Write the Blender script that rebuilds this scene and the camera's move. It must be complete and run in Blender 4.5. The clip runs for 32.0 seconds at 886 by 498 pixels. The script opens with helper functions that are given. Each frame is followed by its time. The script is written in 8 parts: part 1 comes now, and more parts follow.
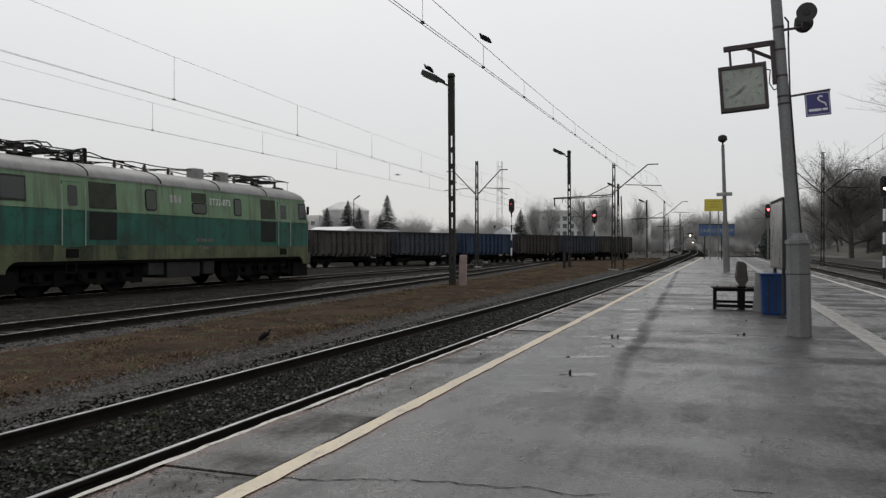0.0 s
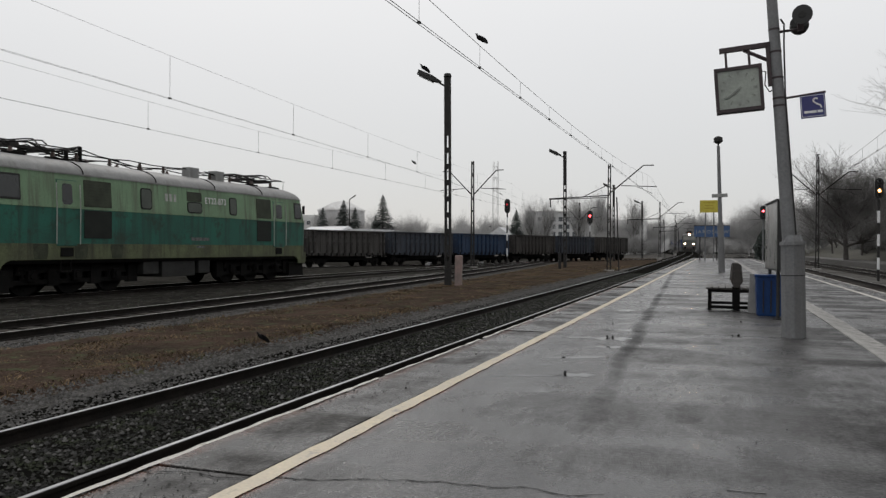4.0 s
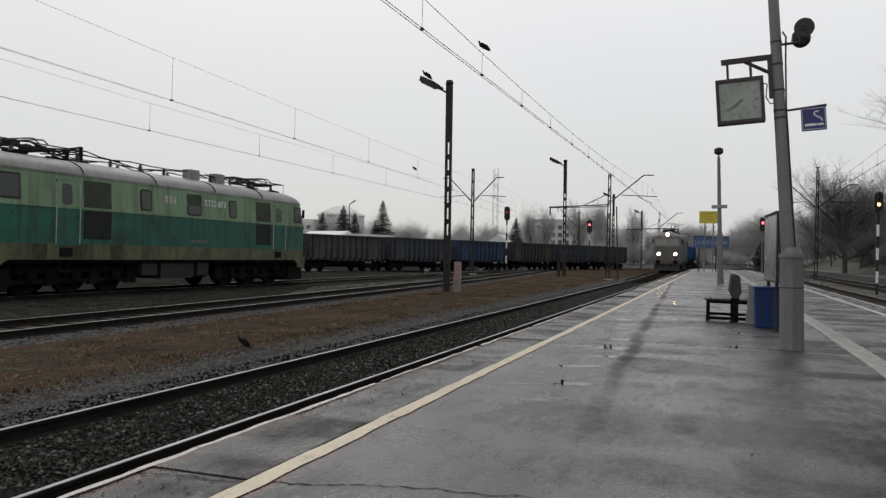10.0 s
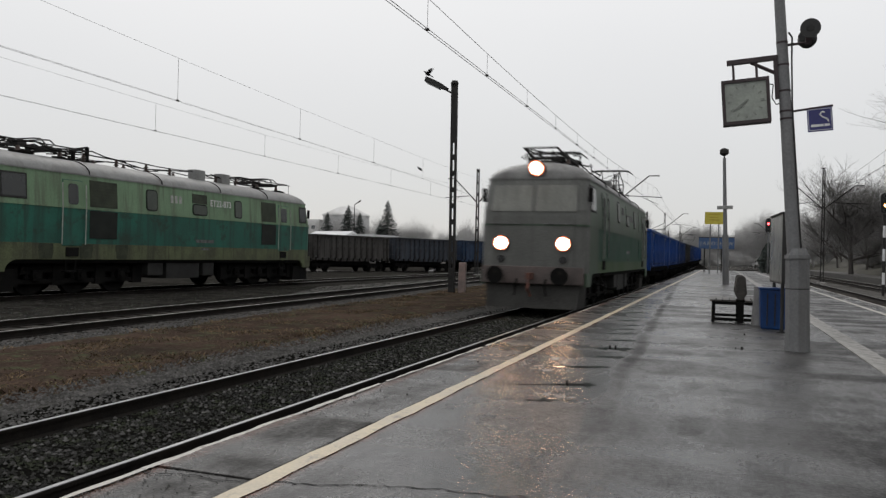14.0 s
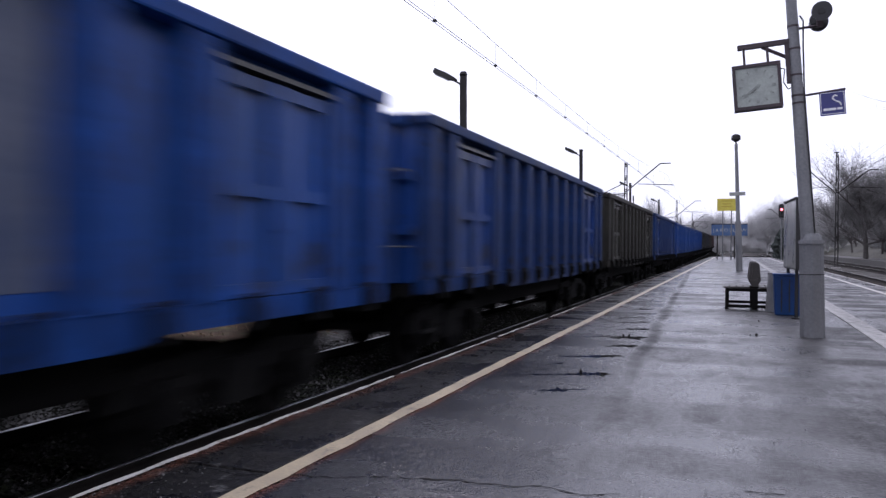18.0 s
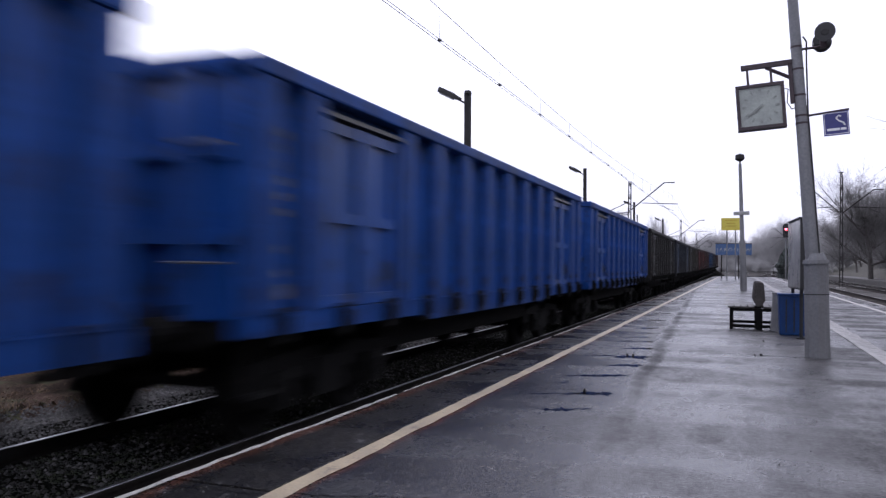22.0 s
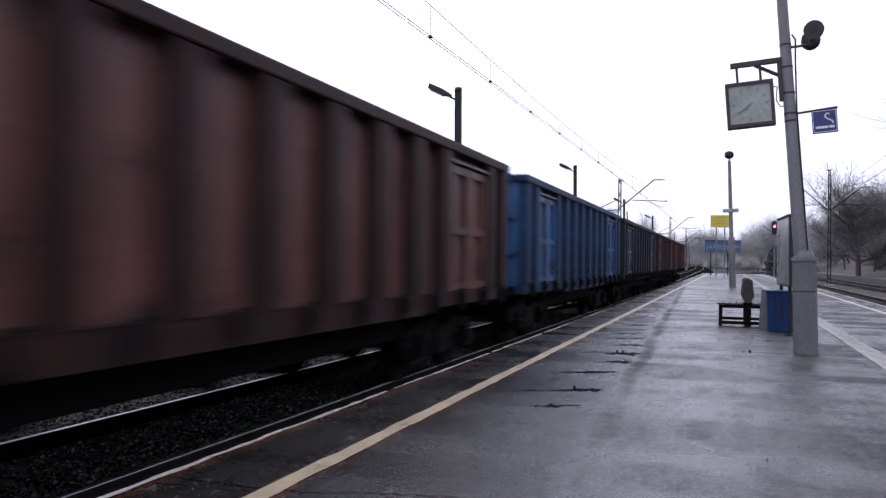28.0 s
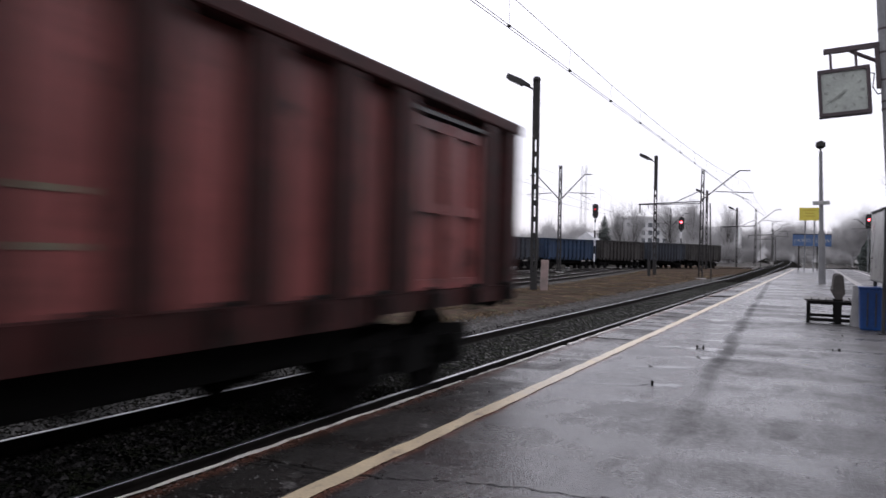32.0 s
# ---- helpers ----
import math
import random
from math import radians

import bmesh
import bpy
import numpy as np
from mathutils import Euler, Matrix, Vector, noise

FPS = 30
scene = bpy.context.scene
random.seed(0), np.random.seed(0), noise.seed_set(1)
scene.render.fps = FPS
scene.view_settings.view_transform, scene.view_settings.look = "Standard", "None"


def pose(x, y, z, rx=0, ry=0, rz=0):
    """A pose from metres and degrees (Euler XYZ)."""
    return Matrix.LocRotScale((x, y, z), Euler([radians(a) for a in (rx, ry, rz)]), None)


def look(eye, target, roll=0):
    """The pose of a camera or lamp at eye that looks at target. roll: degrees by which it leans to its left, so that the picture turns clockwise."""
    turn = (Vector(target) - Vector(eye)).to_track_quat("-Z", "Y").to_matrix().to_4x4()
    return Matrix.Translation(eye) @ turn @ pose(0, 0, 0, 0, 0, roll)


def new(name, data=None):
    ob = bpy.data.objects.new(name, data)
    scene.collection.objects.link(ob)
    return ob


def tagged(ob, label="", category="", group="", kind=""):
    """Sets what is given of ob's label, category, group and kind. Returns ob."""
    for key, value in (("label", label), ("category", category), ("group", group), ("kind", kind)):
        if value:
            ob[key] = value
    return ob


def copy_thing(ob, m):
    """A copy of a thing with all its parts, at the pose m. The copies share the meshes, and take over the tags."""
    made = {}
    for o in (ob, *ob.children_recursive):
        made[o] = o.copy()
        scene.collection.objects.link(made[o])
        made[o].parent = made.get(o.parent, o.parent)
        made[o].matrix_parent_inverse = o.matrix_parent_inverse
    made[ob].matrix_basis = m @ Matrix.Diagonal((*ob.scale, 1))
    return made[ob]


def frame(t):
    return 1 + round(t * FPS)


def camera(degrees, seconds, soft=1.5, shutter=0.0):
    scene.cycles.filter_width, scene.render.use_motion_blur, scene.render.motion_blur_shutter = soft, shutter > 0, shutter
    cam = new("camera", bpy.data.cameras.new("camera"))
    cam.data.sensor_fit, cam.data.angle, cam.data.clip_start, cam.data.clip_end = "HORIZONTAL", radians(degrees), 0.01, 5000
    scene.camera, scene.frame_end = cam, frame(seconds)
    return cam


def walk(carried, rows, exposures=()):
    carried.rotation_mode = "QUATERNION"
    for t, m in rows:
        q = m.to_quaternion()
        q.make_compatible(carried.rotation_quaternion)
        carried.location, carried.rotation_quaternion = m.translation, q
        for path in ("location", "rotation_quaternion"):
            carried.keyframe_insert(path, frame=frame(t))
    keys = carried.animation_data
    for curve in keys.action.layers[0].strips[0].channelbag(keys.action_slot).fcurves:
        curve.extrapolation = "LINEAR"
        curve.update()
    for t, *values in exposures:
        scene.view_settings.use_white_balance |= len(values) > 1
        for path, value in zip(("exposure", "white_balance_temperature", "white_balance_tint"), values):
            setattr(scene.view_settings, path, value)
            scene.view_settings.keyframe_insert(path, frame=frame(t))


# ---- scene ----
# ---- camera and its way ----
EYE_H = 1.19
cam = camera(59.0, 32.0, soft=1.35, shutter=0.8)
PATH = [
    (0, pose(0, 0, EYE_H, 89.85, -0.20, 19.55)), (0.5, pose(0, 0, EYE_H, 89.74, -0.44, 19.32)), (1, pose(0, 0, EYE_H, 89.72, -0.27, 19.42)),
    (1.5, pose(0, 0, EYE_H, 89.53, -0.43, 19.25)), (2, pose(0, 0, EYE_H, 89.72, -0.35, 19.30)), (2.5, pose(0, 0, EYE_H, 89.83, -0.36, 19.25)),
    (3, pose(0, 0, EYE_H, 89.97, -0.46, 19.24)), (3.5, pose(0, 0, EYE_H, 89.84, -0.41, 19.22)), (5.5, pose(0, 0, EYE_H, 90.21, -0.64, 19.23)),
    (6, pose(0, 0, EYE_H, 90.33, -0.86, 19.09)), (6.5, pose(0, 0, EYE_H, 90.20, -1.11, 18.99)), (7, pose(0, 0, EYE_H, 90.33, -0.99, 19.10)),
    (7.5, pose(0, 0, EYE_H, 90.63, -1.03, 19.15)), (8, pose(0, 0, EYE_H, 90.63, -1.08, 19.09)), (8.5, pose(0, 0, EYE_H, 90.86, -1.46, 19.11)),
    (9, pose(0, 0, EYE_H, 90.68, -1.41, 19.08)), (9.5, pose(0, 0, EYE_H, 90.57, -1.33, 19.03)), (10, pose(0, 0, EYE_H, 90.33, -1.39, 19.17)),
    (10.5, pose(0, 0, EYE_H, 90.30, -1.43, 19.74)), (11, pose(0, 0, EYE_H, 90.21, -1.39, 19.99)), (11.5, pose(0, 0, EYE_H, 88.93, -1.37, 19.95)),
    (12, pose(0, 0, EYE_H, 89.23, -1.50, 19.69)), (12.5, pose(0, 0, EYE_H, 90.15, -1.64, 19.61)), (13, pose(0, 0, EYE_H, 90.32, -1.75, 19.30)),
    (13.5, pose(0, 0, EYE_H, 90.31, -1.64, 19.38)), (15.5, pose(0, 0, EYE_H, 90.57, -0.87, 19.89)), (16, pose(0, 0, EYE_H, 90.04, -0.57, 19.93)),
    (16.5, pose(0, 0, EYE_H, 89.48, -0.71, 19.91)), (17, pose(0, 0, EYE_H, 89.50, -0.67, 19.98)), (17.5, pose(0, 0, EYE_H, 89.81, -0.89, 20.78)),
    (18, pose(0, 0, EYE_H, 89.73, -0.49, 20.37)), (18.5, pose(0, 0, EYE_H, 89.61, -0.37, 19.98)), (19, pose(0, 0, EYE_H, 89.57, -0.22, 20.38)),
    (19.5, pose(0, 0, EYE_H, 89.66, -0.33, 20.66)), (20, pose(0, 0, EYE_H, 89.96, 0.25, 21.04)), (20.5, pose(0, 0, EYE_H, 89.75, -0.35, 21.98)),
    (21, pose(0, 0, EYE_H, 89.88, -0.33, 21.22)), (21.5, pose(0, 0, EYE_H, 90.80, -0.63, 21.27)), (22, pose(0, 0, EYE_H, 91.05, -0.77, 20.64)),
    (22.5, pose(0, 0, EYE_H, 91.11, -1.10, 20.37)), (23, pose(0, 0, EYE_H, 91.05, -1.06, 20.16)), (23.5, pose(0, 0, EYE_H, 91.05, -0.95, 20.15)),
    (24, pose(0, 0, EYE_H, 91.26, -1.09, 20.67)), (24.5, pose(0, 0, EYE_H, 90.99, -0.85, 20.61)), (26.5, pose(0, 0, EYE_H, 90.07, -1.19, 20.64)),
    (27, pose(0, 0, EYE_H, 90.63, -1.02, 19.83)), (27.5, pose(0, 0, EYE_H, 90.91, -0.69, 19.74)), (28, pose(0, 0, EYE_H, 90.83, -0.80, 19.94)),
    (28.5, pose(0, 0, EYE_H, 90.52, -0.92, 19.91)), (29, pose(0, 0, EYE_H, 90.85, -0.85, 19.78)), (29.5, pose(0, 0, EYE_H, 90.91, -0.68, 19.51)),
    (30, pose(0, 0, EYE_H, 90.85, -0.59, 19.65)), (30.5, pose(0, 0, EYE_H, 90.73, -0.73, 20.02)), (31, pose(0, 0, EYE_H, 91.03, -0.56, 21.75)),
    (31.5, pose(0, 0, EYE_H, 90.70, -1.73, 26.39)), (32, pose(0, 0, EYE_H, 90.01, -1.50, 25.50)),
]
EXPOSURES = [(0, 0.03, 6550, 10), (13.5, 0.03, 6550, 10), (15.5, 0.3, 6550, 11), (16, 0.42, 6450, 13), (17, 0.7, 5740, 24), (31, 0.7, 5740, 24), (32, 0.62, 6150, 20)]
walk(cam, PATH, EXPOSURES)

# ---- light: an overcast, wet winter day ----
world = bpy.data.worlds.new("overcast_sky")
scene.world = world
world.use_nodes = True
wn = world.node_tree
wn.nodes.clear()
w_out = wn.nodes.new("ShaderNodeOutputWorld")
w_bg = wn.nodes.new("ShaderNodeBackground")
w_sky = wn.nodes.new("ShaderNodeTexSky")
w_sky.sky_type, w_sky.sun_disc = "NISHITA", False
w_sky.sun_elevation, w_sky.sun_rotation = radians(40), radians(-34)
w_scale = wn.nodes.new("ShaderNodeVectorMath")
w_scale.operation = "SCALE"
w_scale.inputs["Scale"].default_value = 0.10
w_tc = wn.nodes.new("ShaderNodeTexCoord")
w_sep = wn.nodes.new("ShaderNodeSeparateXYZ")
w_ramp = wn.nodes.new("ShaderNodeValToRGB")
w_ramp.color_ramp.elements[0].position, w_ramp.color_ramp.elements[0].color = 0.0, (0.60, 0.605, 0.61, 1)
w_ramp.color_ramp.elements[1].position, w_ramp.color_ramp.elements[1].color = 1.0, (1.0, 1.0, 1.0, 1)
w_ramp.color_ramp.elements.new(0.3).color = (0.82, 0.822, 0.825, 1)
w_noise = wn.nodes.new("ShaderNodeTexNoise")
w_noise.inputs["Scale"].default_value, w_noise.inputs["Detail"].default_value = 1.6, 4
w_nr = wn.nodes.new("ShaderNodeMapRange")
w_nr.inputs["To Min"].default_value, w_nr.inputs["To Max"].default_value = 0.94, 1.06
w_cloud = wn.nodes.new("ShaderNodeVectorMath")
w_cloud.operation = "SCALE"
w_mix = wn.nodes.new("ShaderNodeMix")
w_mix.data_type = "RGBA"
w_mix.inputs["Factor"].default_value = 0.93
wn.links.new(w_tc.outputs["Generated"], w_sep.inputs[0])
wn.links.new(w_tc.outputs["Generated"], w_noise.inputs["Vector"])
wn.links.new(w_sep.outputs["Z"], w_ramp.inputs["Fac"])
wn.links.new(w_noise.outputs["Fac"], w_nr.inputs["Value"])
wn.links.new(w_ramp.outputs["Color"], w_cloud.inputs[0])
wn.links.new(w_nr.outputs["Result"], w_cloud.inputs["Scale"])
wn.links.new(w_sky.outputs["Color"], w_scale.inputs[0])
wn.links.new(w_scale.outputs["Vector"], w_mix.inputs["A"])
wn.links.new(w_cloud.outputs["Vector"], w_mix.inputs["B"])
wn.links.new(w_mix.outputs["Result"], w_bg.inputs["Color"])
w_bg.inputs["Strength"].default_value = 1.0
wn.links.new(w_bg.outputs["Background"], w_out.inputs["Surface"])

sun_data = bpy.data.lights.new("sun", "SUN")
sun_data.energy, sun_data.angle, sun_data.color = 0.5, radians(25), (1.0, 0.97, 0.94)
sun = new("sun", sun_data)
sun.matrix_world = look((-40, 60, 60), (0, 0, 0))


# ---- materials ----
def material(name, color, rough=0.6, metal=0.0, color2=None, scale=1.5, fine=40.0, amount=0.5, bump=0.15, rough2=None,
             stretch=(1, 1, 1), streak=None, streak_amount=0.5, island=False, coords="Object", dirt=None, dirt_at=0.58, spec=0.5):
    m = bpy.data.materials.new(name)
    m.use_nodes = True
    nt = m.node_tree
    b = nt.nodes["Principled BSDF"]
    tc = nt.nodes.new("ShaderNodeTexCoord")
    mp = nt.nodes.new("ShaderNodeMapping")
    mp.inputs["Scale"].default_value = stretch
    nt.links.new(tc.outputs[coords], mp.inputs["Vector"])
    n1 = nt.nodes.new("ShaderNodeTexNoise")
    n1.inputs["Scale"].default_value, n1.inputs["Detail"].default_value = scale, 6
    n2 = nt.nodes.new("ShaderNodeTexNoise")
    n2.inputs["Scale"].default_value, n2.inputs["Detail"].default_value = fine, 3
    nt.links.new(mp.outputs[0], n1.inputs["Vector"])
    nt.links.new(mp.outputs[0], n2.inputs["Vector"])
    r1 = nt.nodes.new("ShaderNodeValToRGB")
    c2 = color2 or tuple(c * 0.55 for c in color)
    r1.color_ramp.elements[0].position, r1.color_ramp.elements[0].color = 0.32, (*c2, 1)
    r1.color_ramp.elements[1].position, r1.color_ramp.elements[1].color = 0.66, (*color, 1)
    nt.links.new(n1.outputs["Fac"], r1.inputs["Fac"])
    mul = nt.nodes.new("ShaderNodeMix")
    mul.data_type, mul.blend_type = "RGBA", "MULTIPLY"
    mul.inputs["Factor"].default_value = amount
    r2 = nt.nodes.new("ShaderNodeValToRGB")
    r2.color_ramp.elements[0].position, r2.color_ramp.elements[0].color = 0.3, (0.45, 0.45, 0.45, 1)
    r2.color_ramp.elements[1].position, r2.color_ramp.elements[1].color = 0.7, (1.25, 1.25, 1.25, 1)
    nt.links.new(n2.outputs["Fac"], r2.inputs["Fac"])
    nt.links.new(r1.outputs["Color"], mul.inputs["A"])
    nt.links.new(r2.outputs["Color"], mul.inputs["B"])
    last = mul.outputs["Result"]
    if dirt:
        n3 = nt.nodes.new("ShaderNodeTexNoise")
        n3.inputs["Scale"].default_value, n3.inputs["Detail"].default_value = scale * 2.7, 8
        n3.inputs["Roughness"].default_value = 0.7
        nt.links.new(tc.outputs[coords], n3.inputs["Vector"])
        r3 = nt.nodes.new("ShaderNodeValToRGB")
        r3.color_ramp.elements[0].position, r3.color_ramp.elements[0].color = dirt_at - 0.06, (0, 0, 0, 1)
        r3.color_ramp.elements[1].position, r3.color_ramp.elements[1].color = dirt_at + 0.06, (1, 1, 1, 1)
        nt.links.new(n3.outputs["Fac"], r3.inputs["Fac"])
        dm = nt.nodes.new("ShaderNodeMix")
        dm.data_type = "RGBA"
        nt.links.new(r3.outputs["Color"], dm.inputs["Factor"])
        nt.links.new(last, dm.inputs["A"])
        dm.inputs["B"].default_value = (*dirt, 1)
        last = dm.outputs["Result"]
    if streak:
        ms = nt.nodes.new("ShaderNodeMapping")
        ms.inputs["Scale"].default_value = (5, 5, 0.35)
        ns = nt.nodes.new("ShaderNodeTexNoise")
        ns.inputs["Scale"].default_value, ns.inputs["Detail"].default_value = 1.0, 5
        nt.links.new(tc.outputs[coords], ms.inputs["Vector"])
        nt.links.new(ms.outputs[0], ns.inputs["Vector"])
        rs = nt.nodes.new("ShaderNodeMapRange")
        rs.inputs["From Min"].default_value, rs.inputs["From Max"].default_value = 0.48, 0.7
        rs.inputs["To Max"].default_value = streak_amount
        nt.links.new(ns.outputs["Fac"], rs.inputs["Value"])
        sm = nt.nodes.new("ShaderNodeMix")
        sm.data_type = "RGBA"
        nt.links.new(rs.outputs["Result"], sm.inputs["Factor"])
        nt.links.new(last, sm.inputs["A"])
        sm.inputs["B"].default_value = (*streak, 1)
        last = sm.outputs["Result"]
    if island:
        g = nt.nodes.new("ShaderNodeNewGeometry")
        oi = nt.nodes.new("ShaderNodeObjectInfo")
        ad = nt.nodes.new("ShaderNodeMath")
        ad.operation = "ADD"
        nt.links.new(g.outputs["Random Per Island"], ad.inputs[0])
        nt.links.new(oi.outputs["Random"], ad.inputs[1])
        fr = nt.nodes.new("ShaderNodeMath")
        fr.operation = "FRACT"
        nt.links.new(ad.outputs[0], fr.inputs[0])
        mr = nt.nodes.new("ShaderNodeMapRange")
        mr.inputs["To Min"].default_value, mr.inputs["To Max"].default_value = 0.55, 1.35
        nt.links.new(fr.outputs[0], mr.inputs["Value"])
        vs = nt.nodes.new("ShaderNodeVectorMath")
        vs.operation = "SCALE"
        nt.links.new(last, vs.inputs[0])
        nt.links.new(mr.outputs["Result"], vs.inputs["Scale"])
        last = vs.outputs["Vector"]
    nt.links.new(last, b.inputs["Base Color"])
    b.inputs["Metallic"].default_value = metal
    b.inputs["Specular IOR Level"].default_value = spec
    rr = nt.nodes.new("ShaderNodeMapRange")
    rr.inputs["To Min"].default_value, rr.inputs["To Max"].default_value = rough, (rough2 if rough2 is not None else min(1, rough + 0.2))
    nt.links.new(n1.outputs["Fac"], rr.inputs["Value"])
    nt.links.new(rr.outputs["Result"], b.inputs["Roughness"])
    if bump:
        bp = nt.nodes.new("ShaderNodeBump")
        bp.inputs["Strength"].default_value, bp.inputs["Distance"].default_value = bump, 0.02
        nt.links.new(n2.outputs["Fac"], bp.inputs["Height"])
        nt.links.new(bp.outputs["Normal"], b.inputs["Normal"])
    return m


def glow(name, color, strength):
    m = bpy.data.materials.new(name)
    m.use_nodes = True
    b = m.node_tree.nodes["Principled BSDF"]
    b.inputs["Base Color"].default_value = (*color, 1)
    b.inputs["Emission Color"].default_value = (*color, 1)
    b.inputs["Emission Strength"].default_value = strength
    b.inputs["Roughness"].default_value = 0.2
    return m


def wet_asphalt(name, color, color2, lanes=True):
    """Wet paving; lanes: two lanes of asphalt with a worn joint, the outer one coarser."""
    m = material(name, color, 0.4, color2=color2, scale=0.55, fine=110, amount=0.75, bump=0.0, dirt=(0.055, 0.054, 0.052) if lanes else (0.15, 0.145, 0.14), dirt_at=0.66 if lanes else 0.64)
    nt = m.node_tree
    b = nt.nodes["Principled BSDF"]
    base = b.inputs["Base Color"].links[0].from_socket
    spot = nt.nodes.new("ShaderNodeNewGeometry").outputs["Position"]
    for mp in [n for n in nt.nodes if n.bl_idname == "ShaderNodeMapping"]:
        nt.links.new(spot, mp.inputs["Vector"])

    def noise_at(scale, detail, stretch, rough=0.55):
        mp = nt.nodes.new("ShaderNodeMapping")
        mp.inputs["Scale"].default_value = stretch
        n = nt.nodes.new("ShaderNodeTexNoise")
        n.inputs["Scale"].default_value, n.inputs["Detail"].default_value, n.inputs["Roughness"].default_value = scale, detail, rough
        nt.links.new(spot, mp.inputs["Vector"])
        nt.links.new(mp.outputs[0], n.inputs["Vector"])
        return n.outputs["Fac"]

    def ranged(value, a, c, lo, hi):
        r = nt.nodes.new("ShaderNodeMapRange")
        for k, v in (("From Min", a), ("From Max", c), ("To Min", lo), ("To Max", hi)):
            r.inputs[k].default_value = v
        nt.links.new(value, r.inputs["Value"])
        return r.outputs["Result"]

    def maths(op, a, c):
        n = nt.nodes.new("ShaderNodeMath")
        n.operation = op
        for k, v in ((0, a), (1, c)):
            if isinstance(v, (int, float)):
                n.inputs[k].default_value = v
            else:
                nt.links.new(v, n.inputs[k])
        return n.outputs[0]
    # shallow cross ripples that hold water, and broad damp patches
    ripple = ranged(noise_at(1.0, 3, (0.35, 0.95, 1), 0.5), 0.42, 0.58, 0.0, 1.0)
    patch = ranged(noise_at(0.5, 5, (1.2, 0.6, 1)), 0.35, 0.65, 0.0, 1.0)
    wet = maths("MULTIPLY_ADD", ripple, 0.55)
    wet.node.inputs[2].default_value = 0.0
    wet = maths("ADD", wet, maths("MULTIPLY", patch, 0.45))
    rough = maths("ADD", ranged(wet, 0.12, 0.88, 0.46, 0.07), maths("MULTIPLY", ranged(noise_at(28, 4, (1, 1, 1), 0.7), 0.35, 0.65, -1.0, 1.0), 0.08))
    # worn longitudinal joint between two lanes of paving
    sep = nt.nodes.new("ShaderNodeSeparateXYZ")
    nt.links.new(spot, sep.inputs[0])
    off = maths("ADD", maths("ADD", sep.outputs["X"], maths("MULTIPLY", sep.outputs["Y"], 0.034)), 0.66)
    wob = maths("MULTIPLY", maths("SUBTRACT", noise_at(1.3, 4, (1, 0.5, 1)), 0.5), 0.3)
    dist = maths("ABSOLUTE", maths("ADD", off, wob), 0.0)
    seam = ranged(dist, 0.03, 0.13, 1.0, 0.0)
    seam = maths("MULTIPLY", seam, ranged(noise_at(0.7, 3, (1, 1, 1)), 0.3, 0.6, 0.55, 1.0))
    seam = maths("MULTIPLY", seam, ranged(sep.outputs["Y"], 4.6, 8.0, 0.0, 1.0 if lanes else 0.0))
    rough = maths("ADD", rough, maths("MULTIPLY", seam, 0.34))
    blotch = ranged(noise_at(0.85, 9, (1.5, 0.7, 1), 0.7), 0.5, 0.6, 0.0, 1.0)
    rough = maths("ADD", rough, maths("MULTIPLY", blotch, 0.16))
    # hand-wide worn spots where the stones stand dry
    spots = ranged(noise_at(2.6, 9, (1.3, 0.45, 1), 0.72), 0.46, 0.62, 0.0, 1.0)
    rough = maths("ADD", rough, maths("MULTIPLY", spots, 0.12))
    if lanes:
        coarse = ranged(sep.outputs["X"], 0.0, 1.0, 0.0, 1.0)
        rough = maths("ADD", maths("MULTIPLY", rough, ranged(off, -0.12, 0.05, 0.6, 1.0)), maths("MULTIPLY", coarse, 0.16))
        gloss = maths("SUBTRACT", maths("SUBTRACT", ranged(off, -0.15, 0.05, 0.6, 0.95), maths("MULTIPLY", seam, 0.28)), maths("MULTIPLY", coarse, 0.34))
    else:
        gloss = ranged(wet, 0.2, 0.85, 0.2, 0.52)
    nt.links.new(maths("SUBTRACT", maths("SUBTRACT", gloss, maths("MULTIPLY", spots, 0.2 if lanes else 0.08)), maths("MULTIPLY", blotch, 0.17 if lanes else 0.07)), b.inputs["Specular IOR Level"])
    nt.links.new(rough, b.inputs["Roughness"])
    dark = nt.nodes.new("ShaderNodeMix")
    dark.data_type = "RGBA"
    nt.links.new(seam, dark.inputs["Factor"])
    nt.links.new(base, dark.inputs["A"])
    dark.inputs["B"].default_value = (0.018, 0.018, 0.019, 1)
    # rust that bled from the painted line, or from the edge
    mid, half = (-2.172, 0.055) if lanes else (EDGE_X + 0.06, 0.03)
    from_line = maths("ABSOLUTE", maths("ADD", maths("SUBTRACT", sep.outputs["X"], mid), maths("MULTIPLY", maths("SUBTRACT", noise_at(5, 5, (1, 0.6, 1)), 0.5), 0.09)), 0.0)
    bleed = maths("MULTIPLY", ranged(from_line, half, half + 0.06, 1.0, 0.0), ranged(noise_at(1.1, 5, (1, 1, 1)), 0.3, 0.6, 0.3, 0.9 if lanes else 0.5))
    rusty = nt.nodes.new("ShaderNodeMix")
    rusty.data_type = "RGBA"
    nt.links.new(bleed, rusty.inputs["Factor"])
    nt.links.new(dark.outputs["Result"], rusty.inputs["A"])
    rusty.inputs["B"].default_value = (0.085, 0.030, 0.016, 1)
    # pale and dark stones of the mix
    vo = nt.nodes.new("ShaderNodeTexVoronoi")
    vo.inputs["Scale"].default_value = 75
    nt.links.new(spot, vo.inputs["Vector"])
    sepc = nt.nodes.new("ShaderNodeSeparateColor")
